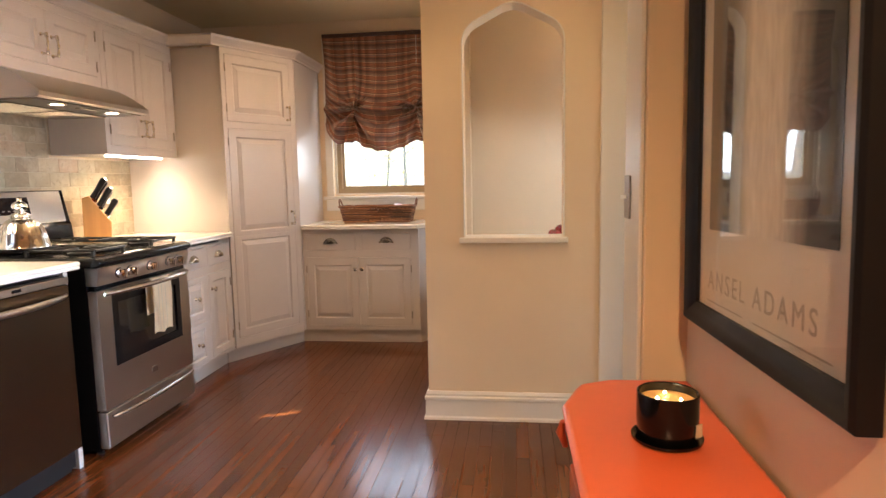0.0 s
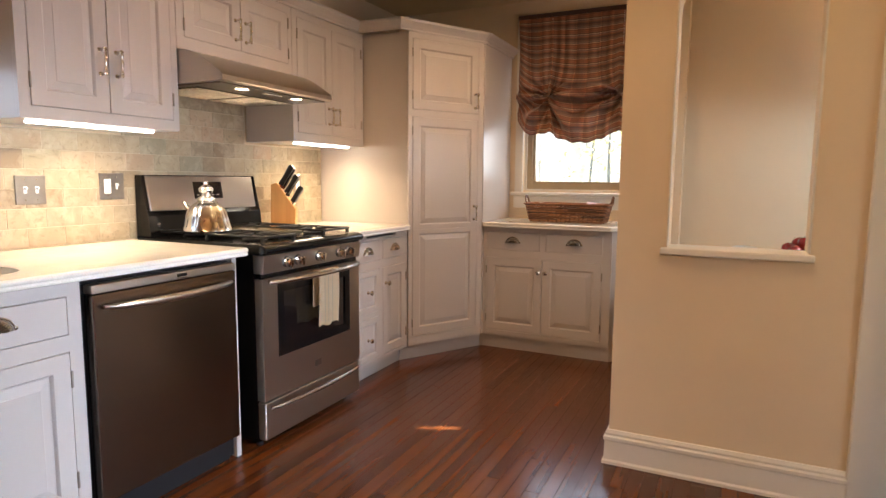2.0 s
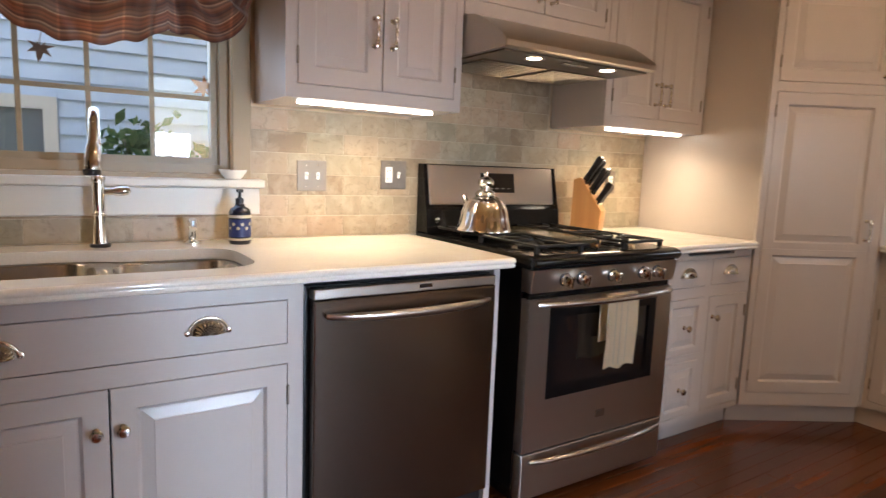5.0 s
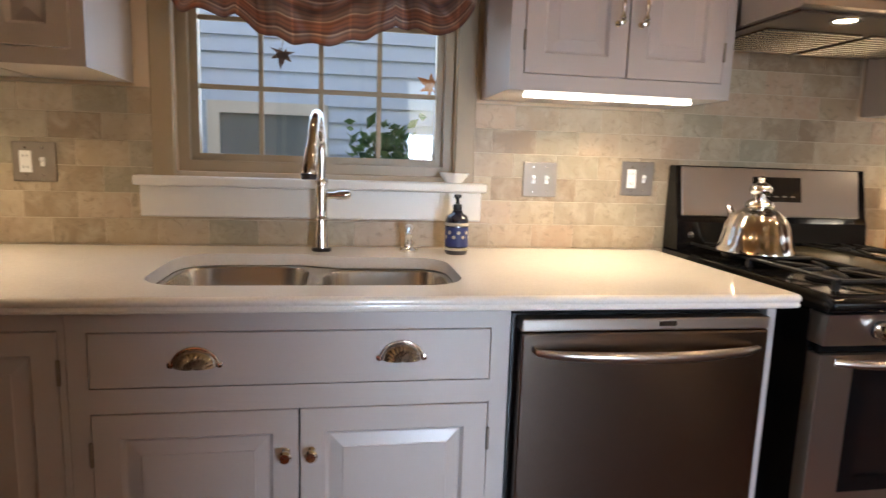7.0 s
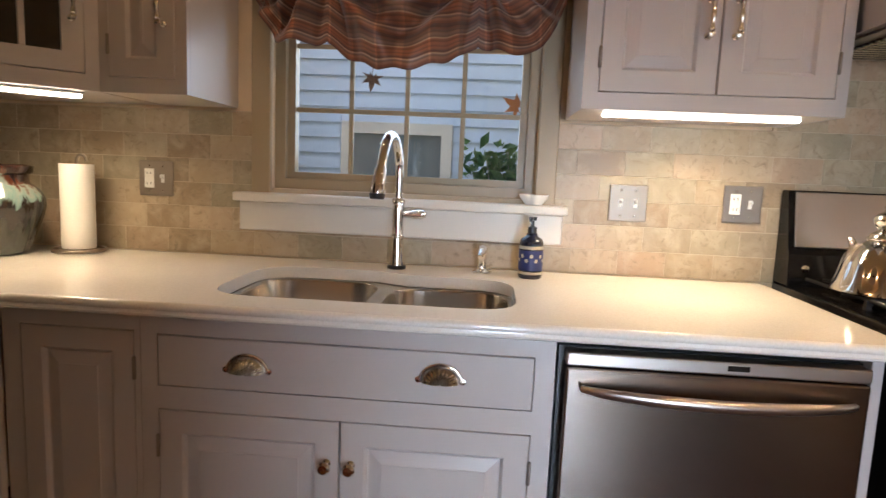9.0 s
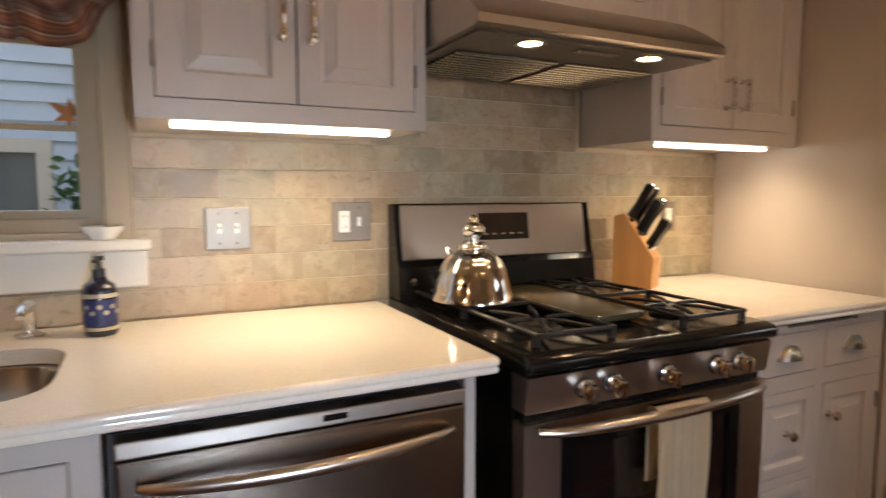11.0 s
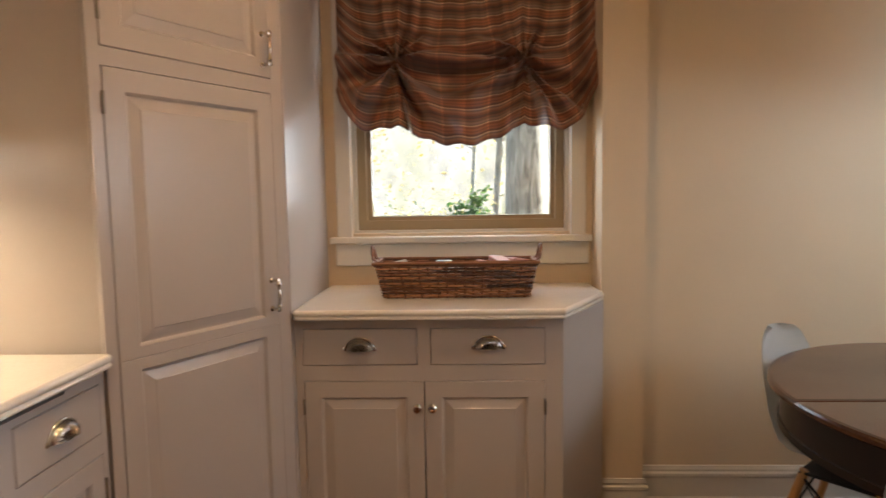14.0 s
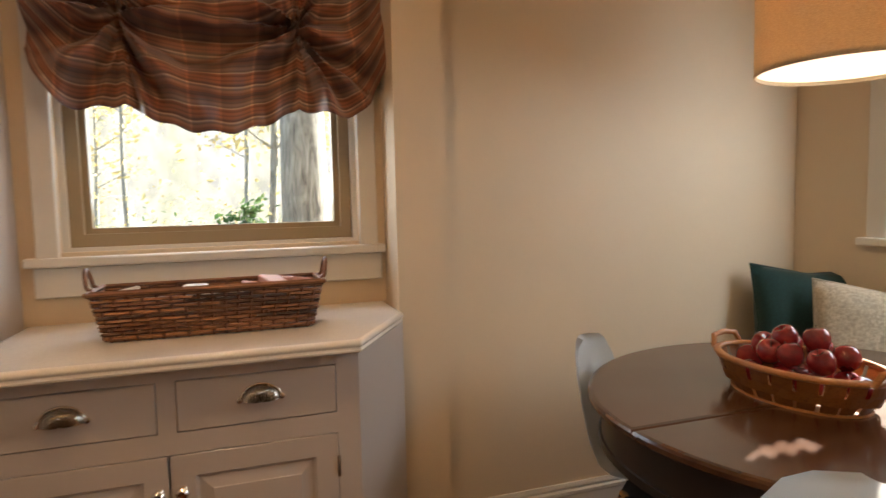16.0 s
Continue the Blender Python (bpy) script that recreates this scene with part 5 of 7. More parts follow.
# ---- corner: diagonal glass wall cabinet, jar, paper towel, refrigerator ----
def glass_cabinet():
    m = pose(-1.05, 0.71, 0, 0, 0, 134.3)
    w = 0.358
    inv = m.inverted()
    t = thing("wall_cabinet", "greige corner wall cabinet with a glass door", "cabinet", m, "wall cabinets")
    outl = [tuple((inv @ Vector((x, y, 0)))[:2]) for x, y in ((-1.0601, 0.70), (-1.31, 0.956), (XW + 0.012, 0.955), (XW + 0.012, YS + 0.012), (-1.06, YS + 0.012))]
    for z0, z1 in ((1.42, 1.45), (2.10, 2.15)):
        part("body", prism(outl, z0, z1), CAB, t)
    part("back_panel", box(-0.05, 0.40, 1.4505, w + 0.05, 0.42, 2.0995), CAB_SHADE, t, "back panel coloured dark for the unlit interior")
    hole = (0.035, 1.465, w - 0.035, 2.11)
    part("face_frame", pierced("y", 0, 0.0195, 0, w, 1.42, 2.15, [hole]), CAB, t)
    d = part("door", pierced("y", -0.002, 0.018, hole[0] + 0.002, hole[2] - 0.002, hole[1] + 0.002, hole[3] - 0.002, [(hole[0] + 0.055, hole[1] + 0.055, hole[2] - 0.055, hole[3] - 0.055)]), CAB, t)
    part("muntin", box(w / 2 - 0.008, 0.0, hole[1] + 0.056, w / 2 + 0.008, 0.014, hole[3] - 0.056, 0.002), CAB, d)
    g = part("pane", box(hole[0] + 0.05, 0.010, hole[1] + 0.05, hole[2] - 0.05, 0.013, hole[3] - 0.05), PANE, d)
    g.visible_shadow = False
    fit("bar", hole[2] - 0.03, 1.655, d)
    # light bar
    t2 = thing("under_cabinet_light", "lit LED bar under the glass corner cabinet", "light", m, "under-cabinet lights")
    part("housing", box(0.02, 0.05, 1.412, w - 0.03, 0.09, 1.4195, 0.002), WHITE_PLASTIC, t2)
    part("diffuser", box(0.026, 0.055, 1.402, w - 0.036, 0.085, 1.4115, 0.003, 2), LED, t2, "lit warm white diffuser")
    area("under_cabinet_lamp", m @ Vector((w / 2, 0.07, 1.397)), m @ Vector((w / 2, 0.08, 0.5)), 0.03, 0.3, 0.55, (1.0, 0.74, 0.46), 150)


glass_cabinet()


def glaze():
    m = Mat("drip_glaze")
    v = m.coords()
    sep = m.n("ShaderNodeSeparateXYZ")
    m.link(v, sep.inputs[0])
    nz = m.noise(m.coords(scale=(1, 1, 0.25)), 22, 4, 0.6, 0.4)
    ad = m.n("ShaderNodeMath"); ad.operation = "MULTIPLY_ADD"; ad.inputs[1].default_value = 0.22; m.link(nz, ad.inputs[0]); m.link(sep.outputs["Z"], ad.inputs[2])
    col = m.ramp(ad.outputs[0], [(0.0, (0.02, 0.028, 0.022, 1)), (0.12, (0.055, 0.06, 0.045, 1)), (0.22, (0.025, 0.022, 0.018, 1)), (0.27, (0.02, 0.012, 0.008, 1)), (0.285, (0.14, 0.22, 0.20, 1)), (0.315, (0.20, 0.24, 0.21, 1)), (0.33, (0.09, 0.03, 0.014, 1)), (0.36, (0.03, 0.008, 0.005, 1))])
    m.set(Base_Color=col, Roughness=0.12, Coat_Weight=0.6)
    return m.m


GLAZE = glaze()


def jar():
    bm = bmesh.new()
    prof = [(0.0001, 0), (0.085, 0), (0.09, 0.008), (0.105, 0.05), (0.128, 0.11), (0.138, 0.15), (0.137, 0.175), (0.122, 0.205), (0.10, 0.222), (0.097, 0.23), (0.095, 0.25), (0.108, 0.258), (0.109, 0.277), (0.10, 0.281), (0.09, 0.262), (0.0001, 0.26)]
    segs, rows = 64, []
    for r, h in prof:
        amp = 0.02 if 0.02 < h < 0.19 else 0
        rows.append([bm.verts.new((r * (1 + amp * math.cos(20 * a)) * math.cos(a), r * (1 + amp * math.cos(20 * a)) * math.sin(a), h)) for a in [2 * math.pi * i / segs for i in range(segs)]])
    for a, b in zip(rows, rows[1:]):
        for i in range(segs):
            bm.faces.new((a[i], a[(i + 1) % segs], b[(i + 1) % segs], b[i]))
    bm.faces.new(rows[0]); bm.faces.new(rows[-1])
    t = thing("ceramic_jar", "brown and green drip-glazed ribbed ceramic jar", "jar", pose(-1.42, 0.525, CT + 0.0005))
    part("pot", bm, GLAZE, t, "", 60)


jar()


def paper_towel():
    t = thing("paper_towel_holder", "paper towel roll on an upright metal holder", "paper towel", pose(-1.53, 0.725, CT + 0.0005))
    ring = [(0.078 * math.cos(radians(a)), 0.078 * math.sin(radians(a)), 0.008) for a in range(0, 361, 15)]
    bm = tube(ring, 0.006, 8)
    for a in (0, 90, 180, 270):
        add_tube(bm, [(0, 0, 0.006), (0.078 * math.cos(radians(a)), 0.078 * math.sin(radians(a)), 0.006)], 0.0045, 6)
    part("stand", bm, BRONZE, t, "brushed metal ring stand", 60)
    rod = [(0, 0, 0.006), (0, 0, 0.30)] + [(0, 0.017 - 0.017 * math.cos(radians(a)), 0.30 + 0.022 * math.sin(radians(a))) for a in range(30, 181, 30)]
    part("rod", tube(rod, 0.005, 8), BRONZE, t, "", 60)
    part("roll", lathe([(0.02, 0.014), (0.05, 0.014), (0.051, 0.02), (0.051, 0.285), (0.05, 0.29), (0.02, 0.29), (0.02, 0.014)], 36), PAPER, t, "white paper roll", 40)


paper_towel()


def refrigerator():
    t = thing("refrigerator", "stainless steel french-door refrigerator", "refrigerator")
    x0, x1, y0, y1 = -0.712, 0.19, 0.36, 0.98
    part("body", box(x0, y0, 0.03, x1, y1, 1.78, 0.004), BLACK_PLASTIC, t, "dark cabinet sides")
    for a, b in ((x0, (x0 + x1) / 2 - 0.002), ((x0 + x1) / 2 + 0.002, x1)):
        d = part("door", box(a, y1 + 0.004, 0.74, b, y1 + 0.065, 1.78, 0.014, 3), STEEL, t, "stainless upper door")
        hx = b - 0.04 if a == x0 else a + 0.04
        part("handle", tube([(hx, y1 + 0.066, 0.80), (hx, y1 + 0.105, 0.83), (hx, y1 + 0.115, 1.2), (hx, y1 + 0.105, 1.57), (hx, y1 + 0.066, 1.60)], 0.012, 10), STEEL_SINK, d, "", 60)
    part("seal", box(x0 + 0.01, y1 - 0.01, 0.722, x1 - 0.01, y1 + 0.05, 0.738), BLACK_PLASTIC, t, "dark door gap")
    f = part("freezer_drawer", box(x0, y1 + 0.004, 0.09, x1, y1 + 0.07, 0.72, 0.014, 3), STEEL, t, "stainless freezer drawer")
    part("handle", tube([(x0 + 0.06, y1 + 0.07, 0.65), (x0 + 0.08, y1 + 0.11, 0.652), (x1 - 0.08, y1 + 0.11, 0.652), (x1 - 0.06, y1 + 0.07, 0.65)], 0.012, 10), STEEL_SINK, f, "", 60)
    part("grille", box(x0 + 0.01, y1 - 0.02, 0.0, x1 - 0.01, y1 + 0.01, 0.085), BLACK_PLASTIC, t, "black base grille")


refrigerator()


# ---- long basket on the sideboard ----
def long_basket():
    t = thing("wicker_basket", "long dark brown wicker basket with two handles", "basket", pose(-0.104, 5.30, CT + 0.0005))
    L, W, H = 0.29, 0.085, 0.125
    bm = bmesh.new()
    rng = random.Random(8)

    def at(s, z):
        """Point on the rim line at fraction s round the basket and height z."""
        k = 0.90 + 0.10 * z / H
        l, w = L * k, W * k
        per = 4 * (l + w)
        q = (s % 1.0) * per
        if q < 2 * l:
            return (-l + q, -w)
        q -= 2 * l
        if q < 2 * w:
            return (l, -w + q)
        q -= 2 * w
        if q < 2 * l:
            return (l - q, w)
        return (-l, w - (q - 2 * l))
    rows, stakes, n = 11, 44, 132
    for r in range(rows):
        z = 0.012 + r * (H - 0.018) / (rows - 1)
        seg = rng.randrange(9, 16)
        start = 0
        while start < n:
            end = min(n, start + rng.randrange(14, 30))
            pts = []
            for i in range(start, end + 1):
                s = i / n
                x, y = at(s, z)
                k = 1 + (0.014 if (i // 3 + r) % 2 else -0.014)
                o = 0.0035 if (i // 3 + r) % 2 else -0.0035
                nx, ny = (0, -1) if abs(y + W * (0.9 + 0.1 * z / H)) < 1e-4 else ((0, 1) if abs(y - W * (0.9 + 0.1 * z / H)) < 1e-4 else ((1, 0) if x > 0 else (-1, 0)))
                pts.append((x + nx * o, y + ny * o, z))
            if len(pts) > 1:
                add_tube(bm, pts, 0.0052, 5)
            start = end
    part("weave", bm, WICKER, t, "", 60)
    for i in range(stakes):
        s = (i + 0.5) / stakes
        a, b = at(s, 0.0), at(s, H)
        st = bmesh.new()
        add_tube(st, [(a[0], a[1], 0.002), (b[0], b[1], H)], 0.004, 5)
        part("stake", st, WICKER, t, "", 60)
    part("liner", box(-L * 0.88, -W * 0.84, 0.002, L * 0.88, W * 0.84, 0.012), WICKER, t)
    rim = bmesh.new()
    for dz, o in ((0.0, 0.004), (0.006, -0.003), (0.004, 0.009)):
        pts = [(at(i / 96, H)[0] * (1 + o / L), at(i / 96, H)[1] * (1 + o / W), H + dz) for i in range(97)]
        add_tube(rim, pts, 0.0055, 6)
    part("rim", rim, WICKER, t, "", 60)
    for sx in (-1, 1):
        pts = [(sx * (L + 0.0), -0.038, H)] + [(sx * (L + 0.012 + 0.01 * math.sin(radians(a))), -0.038 * math.cos(radians(a)), H + 0.06 * math.sin(radians(a))) for a in range(15, 170, 15)] + [(sx * L, 0.038, H)]
        part("handle", tube(pts, 0.006, 8), WICKER, t, "twisted wicker handle", 60)
    # packets lying in it
    rngp = random.Random(2)
    for i in range(9):
        x = -0.22 + i * 0.055
        col = (PAPER, CREAM_LABEL, PACK_PINK, PAPER)[i % 4] if i < 6 else PACK_PINK
        ob = solid("packet", box(-0.032, -0.05, 0, 0.032, 0.05, 0.02, 0.006, 2), col, "small wrapped packet lying in the wicker basket", "packet", group="packets in the basket")
        ob.matrix_world = pose(-0.104 + x, 5.30 + rngp.uniform(-0.01, 0.01), CT + 0.095 + rngp.uniform(-0.004, 0.012) + (0.012 if i > 5 else 0), rngp.uniform(-14, 14), rngp.uniform(-12, 12), rngp.uniform(-25, 25))


PACK_PINK = paint("pink_paper", (0.52, 0.24, 0.17, 1), 0.5, 0.1, 60)
long_basket()

# ---- balloon shades ----
def balloon_shade(name, label, m, width, top, low, seed, gathers=(-0.52, 0.45)):
    """A gathered cloth shade in a local frame: x across, -y into the room, z up from 0 at the mean hem."""
    rng = random.Random(seed)
    bm = bmesh.new()
    uvl = bm.loops.layers.uv.new("UVMap")
    nu, nv = 120, 90
    h = top - low
    phase = [rng.uniform(0, 6.28) for _ in range(8)]

    def hem(u):
        """Height of the lower edge along the width: three swags that hang between the gathers."""
        a, b = gathers
        k = 0.0
        for lo_, hi_, dip in ((-1.12, a, 0.03), (a, b, 0.095), (b, 1.12, 0.04)):
            if lo_ <= u <= hi_:
                s = (u - lo_) / (hi_ - lo_)
                k = -dip * math.sin(math.pi * s) ** 0.8
        edge = max(0, abs(u) - 0.72) / 0.28
        return 0.04 + k + 0.17 * edge ** 2.0

    def point(u, v):
        zt, zb = h, hem(u)
        z = zt + (zb - zt) * v
        x = u * width / 2 * (1 - 0.03 * math.sin(math.pi * v)) 
        y = -0.012
        # narrow pleats falling from the heading
        y -= 0.011 * math.sin(u * 46 + 1.2 * math.sin(u * 9 + phase[0])) * (0.35 + 0.65 * v) * (1 - 0.55 * max(0, (v - 0.45) / 0.55))
        # belly of the swags
        y -= 0.10 * max(0.0, (v - 0.35) / 0.65) ** 1.1 * (1 - 0.25 * v ** 6) * (0.75 + 0.25 * math.cos(u * 3.1))
        # radial folds about each gather
        for i, g in enumerate(gathers):
            gx, gz = g * width / 2, 0.29
            dx, dz = x - gx, z - gz
            r = math.hypot(dx, dz * 0.8) + 1e-6
            th = math.atan2(dx, -dz)
            if z < gz + 0.12:
                fall = math.exp(-((r - 0.14) / 0.19) ** 2)
                fold = math.sin(th * 11 + phase[i + 1] + 2.0 * math.sin(th * 3 + phase[i + 3])) * 0.048 + math.sin(th * 5.3 + phase[i + 4]) * 0.036
                y -= fold * fall * max(0.0, min(1.0, (gz + 0.12 - z) / 0.12))
            pull = math.exp(-(dx / 0.045) ** 2) * max(0, v - 0.5) / 0.5
            y += 0.10 * pull
            x -= dx * 0.55 * math.exp(-(dx / 0.16) ** 2) * math.exp(-((z - gz) / 0.14) ** 2)
        # sideways crumples low down
        w_ = max(0.0, (v - 0.5) / 0.5)
        mid = math.exp(-((u - sum(gathers) / 2) / 0.30) ** 2)
        y -= 0.013 * math.sin(v * 34 + 5 * abs(u - 0.0) + phase[6]) * w_ * (1 - 0.75 * mid) + 0.010 * math.sin(v * 24 + 6.0 * (u - sum(gathers) / 2) ** 2 * 3) * w_ * mid
        z += 0.006 * math.sin(u * 30 + phase[7]) * v ** 8
        return (x, min(y, -0.006), z)
    grid = [[bm.verts.new(point(-1 + 2 * i / nu, j / nv)) for i in range(nu + 1)] for j in range(nv + 1)]
    # the hem turns back under itself
    for row, (dy, dz) in ((1, (0.035, 0.012)), (2, (0.055, 0.05))):
        grid.append([bm.verts.new((grid[nv][i].co.x, grid[nv][i].co.y + dy, grid[nv][i].co.z + dz)) for i in range(nu + 1)])
    for j in range(len(grid) - 1):
        for i in range(nu):
            f = bm.faces.new((grid[j][i], grid[j][i + 1], grid[j + 1][i + 1], grid[j + 1][i]))
            for lp, (a, b) in zip(f.loops, ((i, j), (i + 1, j), (i + 1, j + 1), (i, j + 1))):
                lp[uvl].uv = (a / nu, 1 - b / nv * 1.18)
    t = thing(name, label, "window shade", m, "balloon shades")
    part("cloth", bm, PLAID, t, "", 80)
    part("headboard", box(-width / 2, -0.02, h - 0.02, width / 2, 0.03, h + 0.012, 0.004), PLAID_FLAT, t, "cloth-covered heading board")
    for sx in gathers:
        part("cord", tube([(sx * width / 2 + 0.01, -0.015, h - 0.03), (sx * width / 2 + 0.004, 0.012, 0.2), (sx * width / 2, 0.012, 0.12)], 0.0015, 5), WHITE_PLASTIC, t)


PLAID_FLAT = cloth("plaid_heading", (0.06, 0.03, 0.022, 1), 200, 0.3)
balloon_shade("balloon_shade", "brown and rust plaid balloon shade gathered over the window", pose(-0.062, YN - 0.024, 1.545), 1.07, 2.44, 1.545, 5)
balloon_shade("balloon_shade", "brown and rust plaid balloon shade over the sink window", pose(XW + 0.026, 1.79, 1.60, 0, 0, 90), 1.02, 2.44, 1.60, 11)


# ---- orange chest, candle, poster ----
def chest():
    t = thing("chest", "coral orange painted chest with a shaped top", "chest", pose(1.392, 1.30, 0))
    D = 0.315
    outl = rounded([(0.0, -0.72), (-D + 0.09, -0.72), (-D, -0.63), (-D, 0.56), (-D + 0.05, 0.70), (-D + 0.13, 0.74), (0.0, 0.74)], [0, 0.04, 0.05, 0.06, 0.05, 0.05, 0], 5)[::-1]
    outl = outl[::-1]
    out_ccw = outl if sum(a[0] * b[1] - b[0] * a[1] for a, b in zip(outl, outl[1:] + outl[:1])) > 0 else outl[::-1]
    part("top", slab(out_ccw, 0.75, [(0.012, 0.0), (0.005, 0.002), (0.0, 0.008), (0.001, 0.016), (0.008, 0.020), (0.010, 0.026), (0.004, 0.03), (0.02, 0.034)]), ORANGE, t, "", 40)
    ins = inset(out_ccw, 0.03)
    part("body", prism(ins, 0.12, 0.717), ORANGE, t, "", 30)
    ins2 = inset(out_ccw, 0.018)
    part("moulding", prism(ins2, 0.66, 0.70, 0.006, 2), ORANGE, t, "", 40)
    for z0, z1 in ((0.15, 0.33), (0.345, 0.50), (0.515, 0.645)):
        d = part("drawer_front", box(-D + 0.012, -0.58, z0, -D + 0.029, 0.50, z1, 0.005, 2), ORANGE, t)
        for y in (-0.32, 0.24):
            part("pull", lathe([(0.0001, 0), (0.010, 0), (0.008, -0.012), (0.015, -0.02), (0.012, -0.027), (0.0001, -0.028)], 14, (-D + 0.012, y, (z0 + z1) / 2), "x"), NICKEL, d, "", 40)
    for x, y in ((-D + 0.06, -0.62), (-D + 0.06, 0.55), (-0.05, -0.62), (-0.05, 0.62)):
        part("foot", lathe([(0.0001, 0), (0.018, 0), (0.026, 0.03), (0.02, 0.06), (0.032, 0.1), (0.032, 0.1195), (0.0001, 0.1195)], 16, (x, y, 0)), ORANGE, t, "", 40)
    # small carved scroll at the front corner
    for k in range(3):
        part("carved_scroll", tube([(-D + 0.004 + 0.02 * k, 0.585 + 0.035 * k, 0.70 - 0.012 * k), (-D + 0.0 + 0.02 * k, 0.60 + 0.035 * k, 0.67), (-D + 0.012 + 0.02 * k, 0.60 + 0.035 * k, 0.635)], [0.006, 0.011, 0.006], 8), ORANGE, t, "", 60)


chest()
WAX = paint("candle_wax", (0.72, 0.42, 0.15, 1), 0.45, 0.05, 30)
FLAME = glow("candle_flame", (1.0, 0.78, 0.42, 1), 8.0)


def candle():
    t = thing("candle", "lit three-wick candle in a black glass jar", "candle", pose(1.257, 1.69, 0.7505) @ Matrix.Diagonal((0.88, 0.88, 0.88, 1)))
    part("tray", lathe([(0.0001, 0), (0.066, 0), (0.072, 0.004), (0.073, 0.01), (0.069, 0.01), (0.064, 0.006), (0.0001, 0.006)], 36), BLACK_ENAMEL, t, "black tray", 40)
    part("jar", lathe([(0.0001, 0.0065), (0.057, 0.0065), (0.061, 0.012), (0.063, 0.055), (0.063, 0.104), (0.061, 0.106), (0.0585, 0.104), (0.0575, 0.03), (0.0001, 0.028)], 40), BLACK_ENAMEL, t, "glossy black jar", 40)
    part("wax", lathe([(0.0001, 0.03), (0.057, 0.03), (0.0572, 0.088), (0.053, 0.0865), (0.0001, 0.0865)], 32), WAX, t, "melted amber wax", 40)
    part("label", box(-0.0645, -0.028, 0.022, -0.0632, -0.008, 0.05), CREAM_LABEL, t, "small paper label").matrix_local = pose(0, 0, 0, 0, 0, 128)
    for x, y in ((-0.024, -0.012), (0.022, -0.018), (0.0, 0.026)):
        w = part("wick", tube([(x, y, 0.0865), (x, y, 0.094)], 0.0012, 6), BLACK_PLASTIC, t)
        part("flame", lathe([(0.0001, 0.0905), (0.0028, 0.0925), (0.003, 0.095), (0.0015, 0.0965), (0.0001, 0.098)], 10, (x, y, 0)), FLAME, w, "small candle flame", 60)


candle()


def photo():
    """Blurred monochrome picture of a pale upright trunk before dark ground."""
    m = Mat("poster_photograph")
    v = m.coords()
    sep = m.n("ShaderNodeSeparateXYZ")
    m.link(v, sep.inputs[0])
    wob = m.noise(m.coords(scale=(1, 1, 1)), 3.2, 4, 0.6)
    sh = m.n("ShaderNodeMath"); sh.operation = "SUBTRACT"; sh.inputs[1].default_value = 1.44
    m.link(sep.outputs["Y"], sh.inputs[0])
    ad = m.n("ShaderNodeMath"); ad.operation = "MULTIPLY_ADD"; ad.inputs[1].default_value = 0.12
    m.link(wob, ad.inputs[0]); m.link(sh.outputs[0], ad.inputs[2])
    trunk = m.ramp(ad.outputs[0], [(0.0, (0, 0, 0, 1)), (0.10, (0, 0, 0, 1)), (0.15, (0.5, 0.5, 0.5, 1)), (0.20, (0.9, 0.9, 0.9, 1)), (0.31, (1, 1, 1, 1)), (0.36, (0.35, 0.35, 0.35, 1)), (0.41, (0, 0, 0, 1))])
    dark = m.ramp(m.noise(v, 7, 6, 0.6, 0.5), [(0.35, (0.008, 0.007, 0.006, 1)), (0.6, (0.025, 0.02, 0.017, 1)), (0.8, (0.08, 0.065, 0.055, 1))])
    light = m.ramp(m.noise(m.coords(scale=(1, 5, 1)), 14, 6, 0.7), [(0.3, (0.50, 0.42, 0.32, 1)), (0.7, (0.80, 0.71, 0.58, 1))])
    m.set(Base_Color=m.mix(dark, light, trunk), Roughness=0.5)
    return m.m


PHOTO = photo()
POSTER_PAPER = paint("poster_paper", (0.62, 0.54, 0.43, 1), 0.6, 0.02, 120, 0.02)
INK = paint("poster_ink", (0.33, 0.28, 0.22, 1), 0.6, 0.05, 90)


